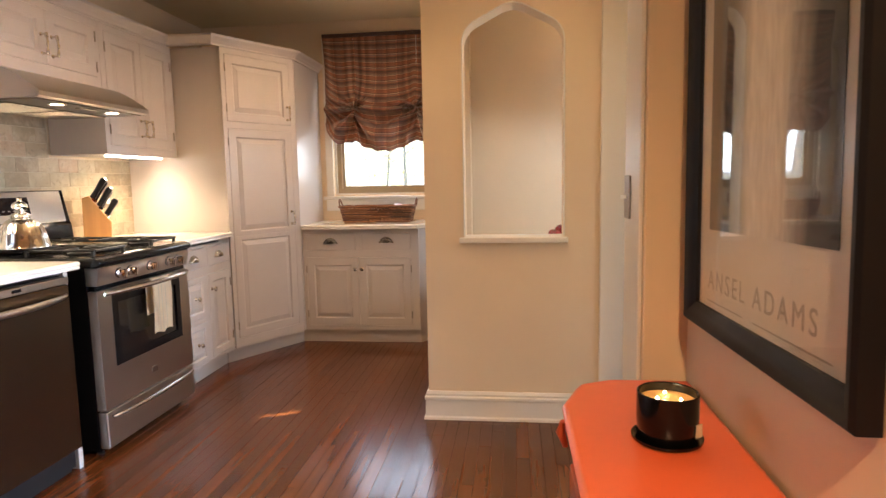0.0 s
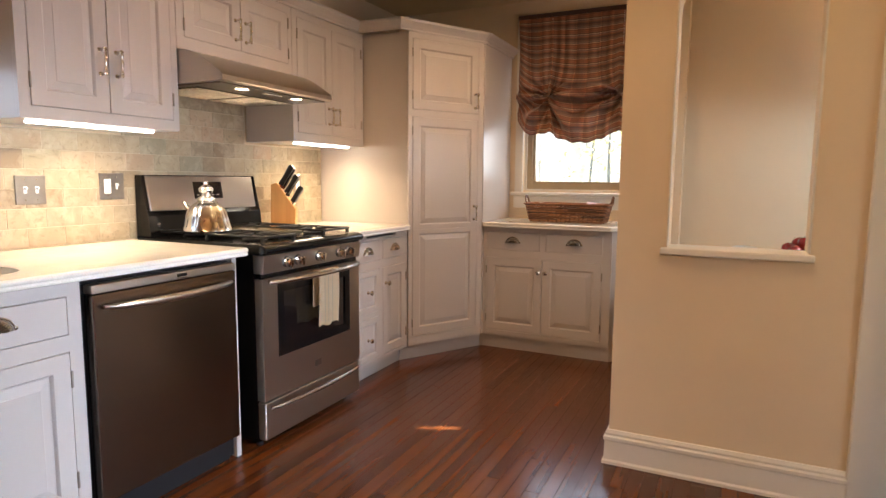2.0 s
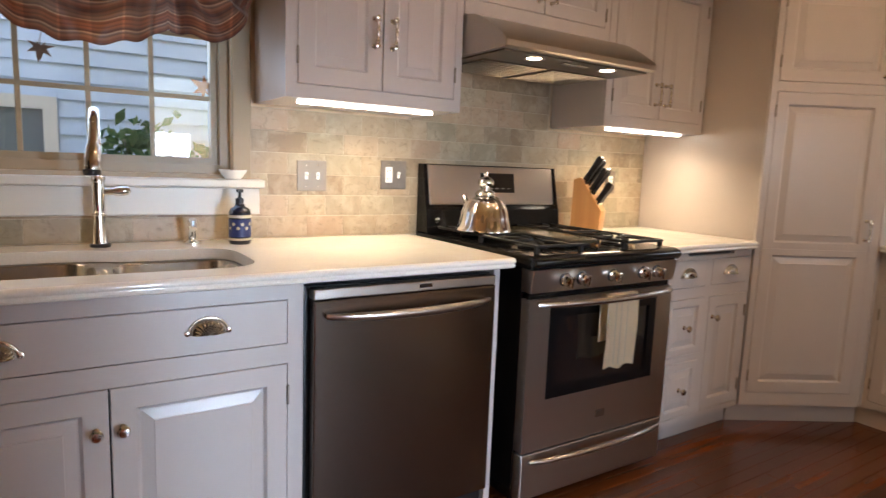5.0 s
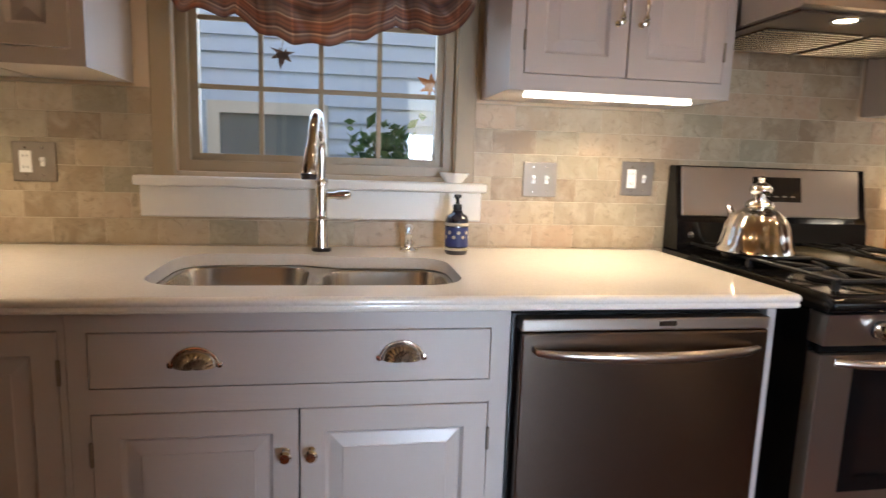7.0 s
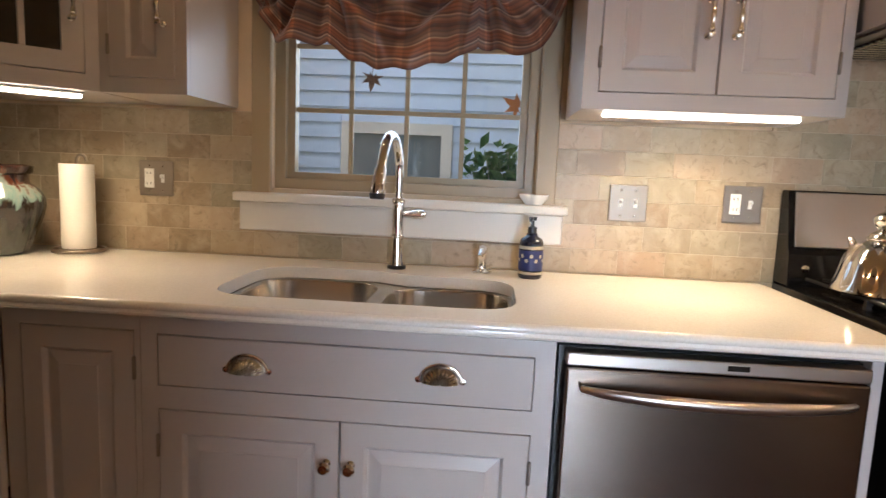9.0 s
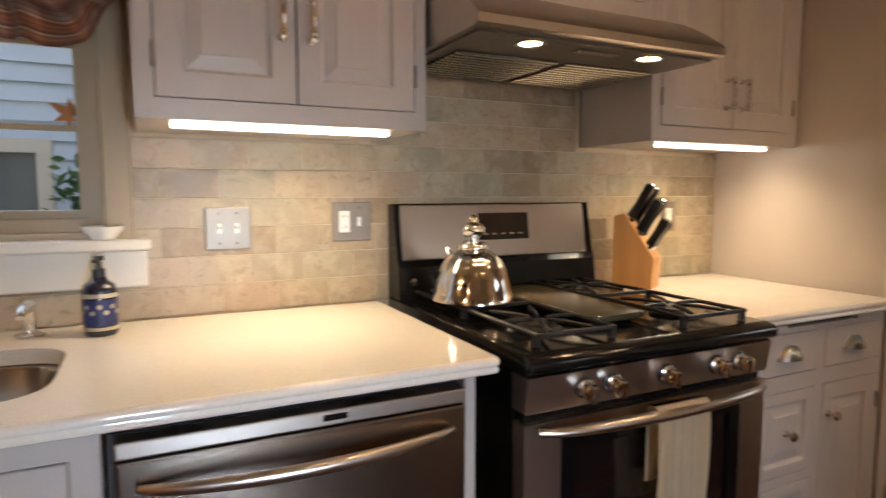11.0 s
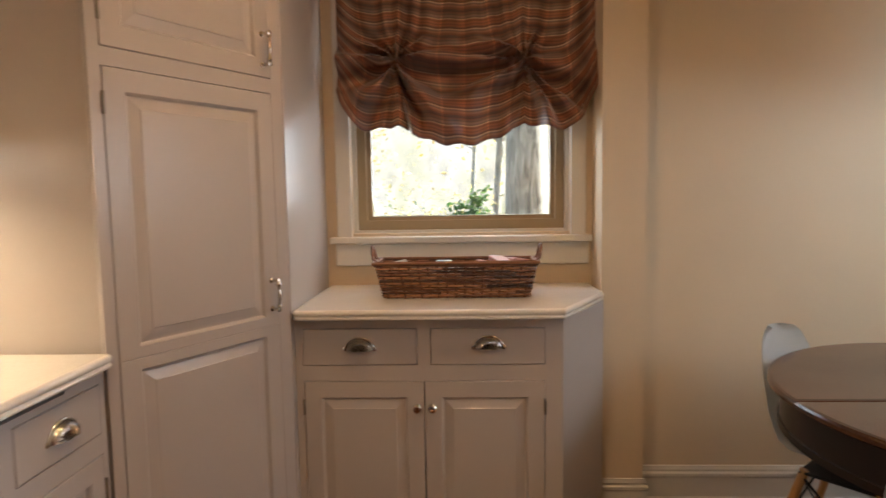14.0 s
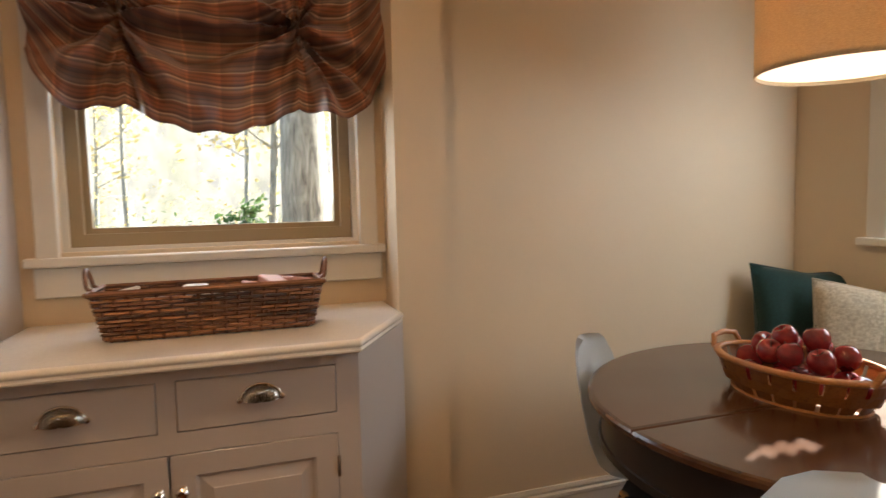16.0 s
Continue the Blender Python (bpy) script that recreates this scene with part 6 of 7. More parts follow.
def framed_poster():
    x, y0, y1, z0, z1 = 1.400, 1.306, 2.016, 0.922, 2.02
    t = thing("framed_poster", "black-framed photographic poster behind glass", "poster", pose(x, 1.66, 1.4, -1.6, 0, 0) @ Matrix.Translation((0, -1.66, -1.4)))
    fw = 0.045
    part("backing", box(-0.012, y0 + 0.01, z0 + 0.01, 0.0, y1 - 0.01, z1 - 0.01), POSTER_PAPER, t, "cream poster paper")
    bm = bmesh.new()
    prof = [(0.0, 0.0), (0.0, -0.030), (0.006, -0.036), (0.018, -0.034), (0.034, -0.026), (fw, -0.020), (fw, 0.0)]
    rows = []
    for a, b, sy, sz in ((y0, z0, 1, 1), (y1, z0, -1, 1), (y1, z1, -1, -1), (y0, z1, 1, -1)):
        rows.append([bm.verts.new((d, a + sy * o, b + sz * o)) for o, d in prof])
    for i in range(4):
        for k in range(len(prof) - 1):
            bm.faces.new((rows[i][k], rows[(i + 1) % 4][k], rows[(i + 1) % 4][k + 1], rows[i][k + 1]))
    part("frame", bm, FRAME_BLACK, t, "glossy black wooden frame", 30)
    part("photograph", box(-0.0135, y0 + 0.085, 1.132, -0.0125, y1 - 0.108, z1 - 0.09), PHOTO, t, "monochrome photograph").location = (0, 0, 0)
    g = part("glass", box(-0.018, y0 + 0.03, z0 + 0.03, -0.0165, y1 - 0.03, z1 - 0.03), PANE, t, "clear glass")
    g.visible_shadow = False
    def words(body, size, y_left, z, space=1.0):
        cu = bpy.data.curves.new("lettering", "FONT")
        cu.body, cu.size, cu.space_character, cu.extrude = body, size, space, 0.0003
        tmp = bpy.data.objects.new("lettering", cu)
        scene.collection.objects.link(tmp)
        me = bpy.data.meshes.new_from_object(tmp.evaluated_get(bpy.context.evaluated_depsgraph_get()))
        bpy.data.objects.remove(tmp)
        me.materials.append(INK)
        ob = new("lettering", me)
        ob.parent = t
        ob.matrix_local = Matrix.Translation((-0.0128, y_left, z)) @ Matrix(((0, 0, -1, 0), (-1, 0, 0, 0), (0, 1, 0, 0), (0, 0, 0, 1)))
        return ob
    words("ANSEL ADAMS", 0.057, y1 - 0.104, 1.008, 1.36)
    for i, (a, b) in enumerate(((y1 - 0.10, y1 - 0.30), (y0 + 0.36, y0 + 0.09))):
        part("small_print", box(-0.0133, b, 0.980, -0.0126, a, 0.983), INK, t, "line of small print")


framed_poster()


def light_switch():
    t = thing("light_switch", "metal light switch plate on the off-white jamb", "light switch", pose(1.2835, 2.262, 1.185))
    part("plate", box(-0.005, -0.036, -0.058, 0.0, 0.036, 0.058, 0.002), BRONZE, t)
    part("toggle", box(-0.02, -0.004, -0.005, -0.0055, 0.004, 0.006, 0.001), WHITE_PLASTIC, t)


structure("trim_jamb", box(1.284, 2.118, 0.151, 1.2955, 2.317, 2.3, 0.003), TRIM, "off-white painted jamb of the hall opening", "trim")
light_switch()
# recessed ceiling lamps; the last housing goes with the added fill
for _x, _y, _w, _s in CANS:
    _t = thing("downlight", "recessed round ceiling lamp with a white ring", "ceiling light", pose(_x, _y, CEIL_Z), "recessed ceiling lamps")
    part("ring", lathe([(0.055, -0.0005), (0.082, -0.0005), (0.080, -0.006), (0.058, -0.008), (0.055, -0.0005)], 28), WHITE_PLASTIC, _t, "", 40)
    part("bulb", lathe([(0.0001, -0.001), (0.054, -0.001), (0.05, -0.005), (0.0001, -0.006)], 24), CAN_GLOW, _t, "lit lamp")

# ---- dining nook ----
def dining_table():
    t = thing("dining_table", "round dark walnut dining table with a deep apron", "table", pose(1.372, 4.595, 0))
    R, Z = 0.605, 0.755
    edge = [(0.012, 0.0), (0.004, 0.002), (0.0, 0.008), (0.0, 0.018), (0.006, 0.024), (0.02, 0.027)]
    # two halves and a seam
    for s in (-1, 1):
        pts = [(R * math.cos(radians(a)), R * math.sin(radians(a))) for a in range(0, 181, 5)] if s > 0 else [(R * math.cos(radians(a)), R * math.sin(radians(a))) for a in range(180, 361, 5)]
        off = -0.045
        half = [(x, max(y, 0.0) if s > 0 else min(y, 0.0)) for x, y in pts]
        half = [(x, y + (0.0012 if s > 0 else -0.0012)) for x, y in half]
        h = part("table_leaf", slab(half, Z, edge), TABLE_WOOD, t, "dark walnut half top", 30)
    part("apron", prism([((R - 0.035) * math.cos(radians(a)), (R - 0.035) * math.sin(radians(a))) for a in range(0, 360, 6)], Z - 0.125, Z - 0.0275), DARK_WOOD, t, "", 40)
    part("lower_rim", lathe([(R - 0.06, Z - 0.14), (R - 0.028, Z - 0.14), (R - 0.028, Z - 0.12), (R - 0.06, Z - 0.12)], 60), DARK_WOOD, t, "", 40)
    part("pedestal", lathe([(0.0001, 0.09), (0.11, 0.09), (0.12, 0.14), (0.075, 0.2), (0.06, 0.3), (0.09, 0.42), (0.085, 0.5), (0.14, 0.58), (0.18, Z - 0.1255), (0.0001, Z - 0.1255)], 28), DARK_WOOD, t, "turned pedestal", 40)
    for a in (45, 135, 225, 315):
        c, s = math.cos(radians(a)), math.sin(radians(a))
        part("leg", tube([(c * 0.05, s * 0.05, 0.17), (c * 0.2, s * 0.2, 0.13), (c * 0.33, s * 0.33, 0.05), (c * 0.38, s * 0.38, 0.024)], [0.045, 0.04, 0.03, 0.024], 10), DARK_WOOD, t, "", 60)


dining_table()


def shell_chair(m=None):
    t = thing("shell_chair", "white moulded shell chair on beech dowel legs", "chair", m, "shell chairs at the table")
    prof = [(-0.235, 0.405, 0.15), (-0.225, 0.432, 0.185), (-0.19, 0.447, 0.205), (-0.12, 0.448, 0.222), (-0.03, 0.438, 0.23), (0.06, 0.434, 0.232), (0.13, 0.447, 0.232), (0.18, 0.482, 0.232), (0.205, 0.53, 0.232), (0.22, 0.59, 0.228), (0.235, 0.66, 0.216), (0.25, 0.73, 0.196), (0.262, 0.785, 0.160), (0.268, 0.812, 0.115), (0.27, 0.825, 0.05)]
    bm = bmesh.new()
    nu, grid = 16, []
    for k, (y, z, hw) in enumerate(prof):
        row = []
        v = k / (len(prof) - 1)
        lift = 0.055 * math.sin(math.pi * min(1, v * 1.15)) ** 1.2
        for i in range(nu + 1):
            u = -1 + 2 * i / nu
            e = abs(u) ** 2.6
            up, fwd = (lift * e, 0.0) if v < 0.35 else (lift * e * max(0, 1 - (v - 0.35) / 0.3), -0.075 * e * min(1, (v - 0.35) / 0.2) * (1 - 0.6 * v))
            row.append(bm.verts.new((u * hw, y + fwd, z + up)))
        grid.append(row)
    for a, b in zip(grid, grid[1:]):
        for i in range(nu):
            bm.faces.new((a[i], a[i + 1], b[i + 1], b[i]))
    bmesh.ops.solidify(bm, geom=bm.faces[:], thickness=0.006)
    part("shell", bm, SHELL_WHITE, t, "", 50)
    for sx in (-1, 1):
        for y0, y1 in ((-0.11, -0.20), (0.09, 0.20)):
            part("leg", tube([(sx * 0.225, y1, 0.0), (sx * 0.215, y1 * 0.97, 0.03), (sx * 0.15, y0, 0.405)], [0.0095, 0.012, 0.015], 10), BEECH, t, "beech dowel leg", 60)
    for p, q in (((-0.2, -0.17, 0.15), (0.16, -0.12, 0.39)), ((0.2, -0.17, 0.15), (-0.16, -0.12, 0.39)), ((-0.2, 0.17, 0.15), (0.16, 0.10, 0.39)), ((0.2, 0.17, 0.15), (-0.16, 0.10, 0.39)), ((-0.2, -0.17, 0.15), (-0.16, 0.1, 0.39)), ((0.2, -0.17, 0.15), (0.16, 0.1, 0.39))):
        part("wire_strut", tube([p, q], 0.004, 6), BLACK_IRON, t, "black wire strut")
    part("seat_mount", box(-0.165, -0.125, 0.392, 0.165, 0.105, 0.402, 0.002), BLACK_IRON, t, "black seat mount")
    return t


chair_a = shell_chair(pose(1.175, 4.985, 0, 0, 0, 42))
copy_thing(chair_a, pose(1.10, 4.27, 0, 0, 0, 128))


def fruit_basket():
    m = pose(1.29, 4.635, 0.7555, 0, 0, -86)
    t = thing("fruit_basket", "shallow woven splint basket", "basket", m)
    A, B, H = 0.215, 0.14, 0.085
    n = 22
    for i in range(n):                    # upright splints
        a0, a1 = 2 * math.pi * (i + 0.08) / n, 2 * math.pi * (i + 0.92) / n
        vs = []
        bm = bmesh.new()
        for s, h in ((0.80, 0.004), (0.88, 0.03), (0.96, 0.06), (1.0, H)):
            o = 1.0 + (0.012 if i % 2 else -0.008)
            vs.append([bm.verts.new((A * s * o * math.cos(a), B * s * o * math.sin(a), h)) for a in (a0, (a0 + a1) / 2, a1)])
        for p, q in zip(vs, vs[1:]):
            for k in range(2):
                bm.faces.new((p[k], p[k + 1], q[k + 1], q[k]))
        bmesh.ops.solidify(bm, geom=bm.faces[:], thickness=0.003)
        part("splint", bm, SPLINT, t)
    for s, h0, h1, ph in ((0.925, 0.028, 0.052, 0.0),):
        bm = bmesh.new()
        rows = []
        for h, ss in ((h0, s - 0.02), (h1, s + 0.025)):
            rows.append([bm.verts.new((A * (ss + 0.02 * math.cos(n / 2 * 2 * math.pi * i / 88 + ph)) * math.cos(2 * math.pi * i / 88), B * (ss + 0.02 * math.cos(n / 2 * 2 * math.pi * i / 88 + ph)) * math.sin(2 * math.pi * i / 88), h)) for i in range(88)])
        for i in range(88):
            bm.faces.new((rows[0][i], rows[0][(i + 1) % 88], rows[1][(i + 1) % 88], rows[1][i]))
        bmesh.ops.solidify(bm, geom=bm.faces[:], thickness=0.003)
        part("weaver", bm, SPLINT, t)
    part("base", prism([(A * 0.82 * math.cos(radians(a)), B * 0.82 * math.sin(radians(a))) for a in range(0, 360, 10)], 0.0, 0.006), SPLINT, t)
    for o, h in ((1.02, H), (0.985, H + 0.001)):
        part("rim", tube([(A * o * math.cos(radians(a)), B * o * math.sin(radians(a)), h + 0.004) for a in range(0, 361, 8)], 0.007, 8), SPLINT, t, "", 60)
    for sx in (-1, 1):
        part("handle", tube([(sx * A, -0.05, H), (sx * (A + 0.012), -0.04, H + 0.03), (sx * (A + 0.016), 0, H + 0.036), (sx * (A + 0.012), 0.04, H + 0.03), (sx * A, 0.05, H)], 0.008, 8), SPLINT, t, "bent wooden handle", 60)
    # apples
    def apple_bm():
        return lathe([(0.0001, 0.010), (0.012, 0.004), (0.022, 0.0), (0.034, 0.01), (0.041, 0.03), (0.0425, 0.045), (0.038, 0.062), (0.026, 0.074), (0.014, 0.073), (0.006, 0.067), (0.0001, 0.064)], 22)
    first = thing("apple", "shiny red apple in the splint basket", "apple", None, "apples in the basket")
    part("skin", apple_bm(), APPLE, first, "", 60)
    part("stem", tube([(0, 0, 0.065), (0.001, 0, 0.075), (0.004, 0, 0.085)], [0.0015, 0.0012, 0.002], 6), DARK_WOOD, first)
    rng = random.Random(6)
    spots = [(-0.14, 0.0, 0.02), (-0.075, -0.065, 0.012), (-0.07, 0.06, 0.012), (0.0, -0.075, 0.012), (0.005, 0.07, 0.012), (0.08, -0.06, 0.012), (0.08, 0.06, 0.012), (0.145, 0.0, 0.02), (-0.02, 0.0, 0.02),
             (-0.11, 0.0, 0.076), (-0.05, 0.06, 0.074), (-0.045, -0.06, 0.076), (0.03, 0.065, 0.076), (0.03, -0.06, 0.075), (0.10, -0.045, 0.074), (0.10, 0.045, 0.074), (-0.02, 0.0, 0.108), (0.055, 0.0, 0.112)]
    for i, (x, y, z) in enumerate(spots):
        mm = m @ Matrix.Translation((x, y * 0.8, z + 0.014)) @ Matrix.Diagonal((0.86, 0.86, 0.86, 1)) @ pose(0, 0, 0, rng.uniform(-35, 35), rng.uniform(-35, 35), rng.uniform(0, 360))
        s = rng.uniform(0.95, 1.08)
        if i == 0:
            first.matrix_world = mm
        else:
            copy_thing(first, mm)


fruit_basket()


def bench():
    t = thing("bench", "off-white built-in nook bench", "bench")
    part("base", box(1.80, 4.0, 0.0, XE - 0.003, 5.515, 0.42, 0.004), TRIM, t)
    part("seat", box(1.77, 3.98, 0.4205, XE - 0.003, 5.515, 0.455, 0.006, 2), TRIM, t)


bench()


def cushion(label, m, s, mat_, seed):
    bm = bmesh.new()
    rng = random.Random(seed)
    n, top = 16, []
    for side in (1, -1):
        rows = []
        for i in range(n + 1):
            row = []
            for j in range(n + 1):
                u, v = -1 + 2 * i / n, -1 + 2 * j / n
                k = max(0, (1 - abs(u) ** 2.5) * (1 - abs(v) ** 2.5)) ** 0.55
                pinch = 1 - 0.13 * (1 - abs(u * v)) * (abs(u) ** 6 + abs(v) ** 6)
                nn = noise.noise(Vector((u * 2.2, v * 2.2, seed + side))) * 0.012
                row.append(bm.verts.new((u * s / 2 * pinch, side * (0.095 * k + nn * k), v * s / 2 * pinch)))
            rows.append(row)
        for a, b in zip(rows, rows[1:]):
            for j in range(n):
                bm.faces.new((a[j], a[j + 1], b[j + 1], b[j]))
    bmesh.ops.remove_doubles(bm, verts=bm.verts, dist=1e-4)
    t = thing("cushion", label, "cushion", m, "cushions on the bench")
    part("cover", bm, mat_, t, "", 80)
    c = s / 2 * 0.985
    part("piping", tube([(-c, 0, -c), (0, 0, -c * 0.87), (c, 0, -c), (c * 0.87, 0, 0), (c, 0, c), (0, 0, c * 0.87), (-c, 0, c), (-c * 0.87, 0, 0), (-c, 0, -c)], 0.006, 6), mat_, t, "", 60)


cushion("dark green velvet cushion leaning on the nook wall", pose(2.17, 5.35, 0.725, -12, 5, -16), 0.49, VELVET, 1)
cushion("beige woven cushion on the nook bench", pose(2.17, 5.06, 0.70, -14, 4, -50), 0.46, KNIT, 2)


def pendant():
    t = thing("pendant_lamp", "hanging drum lamp with a burlap shade", "pendant lamp", pose(1.68, 4.82, 0))
    R, z0, z1 = 0.25, 1.62, 1.92
    part("shade", lathe([(R, z0), (R, z1), (R - 0.004, z1), (R - 0.004, z0), (R, z0)], 56), BURLAP, t, "burlap drum shade", 40)
    part("band", lathe([(R + 0.001, z0), (R + 0.0015, z0), (R + 0.0015, z0 + 0.012), (R + 0.001, z0 + 0.012), (R + 0.001, z0)], 56), BURLAP, t, "", 40)
    part("diffuser", lathe([(0.0001, z0 + 0.012), (R - 0.005, z0 + 0.012), (R - 0.005, z0 + 0.015), (0.0001, z0 + 0.015)], 48), DIFFUSER, t, "lit white diffuser", 40)
    part("rod", tube([(0, 0, z0 + 0.1), (0, 0, CEIL_Z - 0.02)], 0.006, 8), BRONZE, t)
    part("canopy", lathe([(0.0001, CEIL_Z - 0.001), (0.06, CEIL_Z - 0.001), (0.055, CEIL_Z - 0.02), (0.0001, CEIL_Z - 0.022)], 24), BRONZE, t, "", 40)
    part("spider", tube([(-R + 0.004, 0, z1 - 0.02), (0, 0, z1 - 0.03), (R - 0.004, 0, z1 - 0.02)], 0.003, 6), BRONZE, t)
    l = new("pendant_bulb", bpy.data.lights.new("pendant_bulb", "POINT"))
    l.data.energy, l.data.color, l.data.shadow_soft_size = 0.75, WARM, 0.05
    l.location = (1.68, 4.82, 1.80)


DIFFUSER = glow("lamp_diffuser", (1.0, 0.80, 0.55, 1), 0.26)
pendant()


def nook_sun_mask():
    """An unseen roller blind, added with gaps that shape the sun patches."""
    y0, z0, y1, z1 = NW
    # gaps traced back along the sun from the patches on floor and table
    slits = [(4.742, 1.88, 4.774, 2.08), (4.648, 1.69, 4.676, 1.765), (4.87, 1.38, 5.11, 1.585)]
    slits += [(4.945 + 0.026 * i, 1.725 + 0.036 * i, 4.995 + 0.026 * i, 1.761 + 0.036 * i) for i in range(5)]
    t = thing("window_blind", "unseen pale blind with gaps cut for the sun patches", "blind")
    part("fabric", pierced("x", XE + 0.03, XE + 0.034, y0 + 0.002, y1 - 0.002, z0 + 0.01, z1 - 0.02, slits), BLIND, t)
    part("roller", tube([(XE + 0.032, y0 + 0.005, z1 - 0.035), (XE + 0.032, y1 - 0.005, z1 - 0.035)], 0.018, 12), WHITE_PLASTIC, t, "", 60)


def blind_mat():
    m = Mat("blind_fabric")
    m.set(Base_Color=m.ramp(m.noise(m.coords(), 150, 3), [(0.3, (0.55, 0.50, 0.42, 1)), (0.7, (0.68, 0.63, 0.54, 1))]), Roughness=0.9)
    return m.m


BLIND = blind_mat()
nook_sun_mask()


# ---- outside ----
def ground_mat():
    m = Mat("leaf_litter")
    v = m.coords()
    m.set(Base_Color=m.mix(m.ramp(m.noise(v, 0.7, 4), [(0.35, (0.05, 0.075, 0.02, 1)), (0.65, (0.20, 0.13, 0.05, 1))]), (0.32, 0.20, 0.07, 1), m.ramp(m.noise(v, 14, 4), [(0.5, (0, 0, 0, 1)), (0.7, (0.7, 0.7, 0.7, 1))])), Roughness=0.95)
    return m.m


def ground():
    bm = bmesh.new()
    s = 700.0
    vs = [bm.verts.new(p) for p in ((-s, -s, -0.62), (s, -s, -0.62), (s, s, -0.62), (-s, s, -0.62))]
    bm.faces.new(vs)
    structure("ground", bm, ground_mat(), "leaf-strewn grass outside", "ground")
    # unseen slab added outside; keeps the door's sun off the kitchen floor
    structure("door_sun_block", box(XE + 0.22, 1.4, 2.35, XE + 2.6, 3.95, 2.45), TRIM, "unseen slab added over the glazed door to keep sun out", "roof")


ground()
SIDING = paint("pale_blue_siding", (0.56, 0.66, 0.80, 1), 0.55, 0.04, 30, 0.1)
BRICK = paint("red_brick", (0.24, 0.085, 0.06, 1), 0.9, 0.2, 60, 0.5)
MORTAR = paint("mortar", (0.42, 0.38, 0.34, 1), 0.95, 0.1, 80, 0.4)


def neighbour_house():
    t = thing("neighbour_house", "pale blue clapboard house with a window and chimney", "house", pose(-5.2, 0, -0.62))
    part("wall", box(-6.0, -6.0, 0.0, -0.02, 8.0, 3.95), SIDING, t)
    rows = 28
    wy0, wy1, wz0, wz1 = 0.80, 1.62, 1.25, 2.17
    for i in range(rows):
        z = 0.02 + i * 0.14
        spans = [(-6.0, 8.0)]
        if z + 0.14 > wz0 - 0.1 and z < wz1 + 0.1:
            spans = [(-6.0, wy0 - 0.11), (wy1 + 0.11, 8.0)]
        for a, b in spans:
            bm = prism([(0.0 - 0.02, z), (0.0 + 0.012, z), (0.0 + 0.012, z + 0.004), (-0.012, z + 0.139), (-0.02, z + 0.139)], a, b, axis="y")
            part("clapboard", bm, SIDING, t)
    w = part("window", pierced("x", -0.02, 0.03, wy0 - 0.10, wy1 + 0.10, wz0 - 0.10, wz1 + 0.10, [(wy0, wz0, wy1, wz1)]), TRIM, t, "white window trim")
    part("pane", box(-0.012, wy0, wz0, -0.004, wy1, wz1), NEIGHBOUR_PANE, w, "grey window pane")
    part("frame", box(-0.003, wy0, (wz0 + wz1) / 2 - 0.02, 0.01, wy1, (wz0 + wz1) / 2 + 0.02), TRIM, w)
    part("roof", prism([(-6.5, 3.9), (0.35, 3.951), (0.35, 4.05), (-3.0, 6.2), (-6.5, 6.2)], -6.2, 8.2, axis="y"), ROOF, t, "dark shingle roof")
    ch = part("chimney", box(0.0, -0.75, 0.0, 0.42, 0.17, 4.6), MORTAR, t, "brick chimney")
    bme = bmesh.new()
    add_box(bme, 0, 0, 0, 0.012, 0.2, 0.057, 0.003)
    bface = mesh_of("brick", bme, BRICK)
    for r in range(30):
        for k in range(5):
            y = -0.75 + 0.21 * k - (0.105 if r % 2 else 0)
            if y < -0.80 or y + 0.2 > 0.19:
                continue
            b = new("brick", bface)
            b.parent = ch
            b.location = (0.42, y, 1.0 + r * 0.068)


NEIGHBOUR_PANE = paint("grey_pane", (0.16, 0.19, 0.20, 1), 0.12, 0.1, 10, 0.0, coat=0.5)
ROOF = paint("dark_shingle", (0.05, 0.05, 0.055, 1), 0.9, 0.2, 50, 0.5)
neighbour_house()


def leaf_mat(name, a, b, c):
    m = Mat(name)
    r = m.t.nodes.new("ShaderNodeNewGeometry").outputs["Random Per Island"]
    col = m.ramp(r, [(0.0, a), (0.5, b), (1.0, c)])
    m.set(Base_Color=col, Roughness=0.5)
    tl = m.t.nodes.new("ShaderNodeBsdfTranslucent")
    m.link(col, tl.inputs["Color"])
    mx = m.t.nodes.new("ShaderNodeMixShader"); mx.inputs[0].default_value = 0.35
    m.link(m.b.outputs[0], mx.inputs[1]); m.link(tl.outputs[0], mx.inputs[2])
    m.link(mx.outputs[0], m.t.nodes["Material Output"].inputs["Surface"])
    return m.m


GREEN_LEAF = leaf_mat("green_leaves", (0.035, 0.09, 0.03, 1), (0.08, 0.16, 0.05, 1), (0.14, 0.22, 0.08, 1))
GOLD_LEAF = leaf_mat("autumn_leaves", (0.58, 0.48, 0.20, 1), (0.70, 0.56, 0.24, 1), (0.46, 0.46, 0.22, 1))


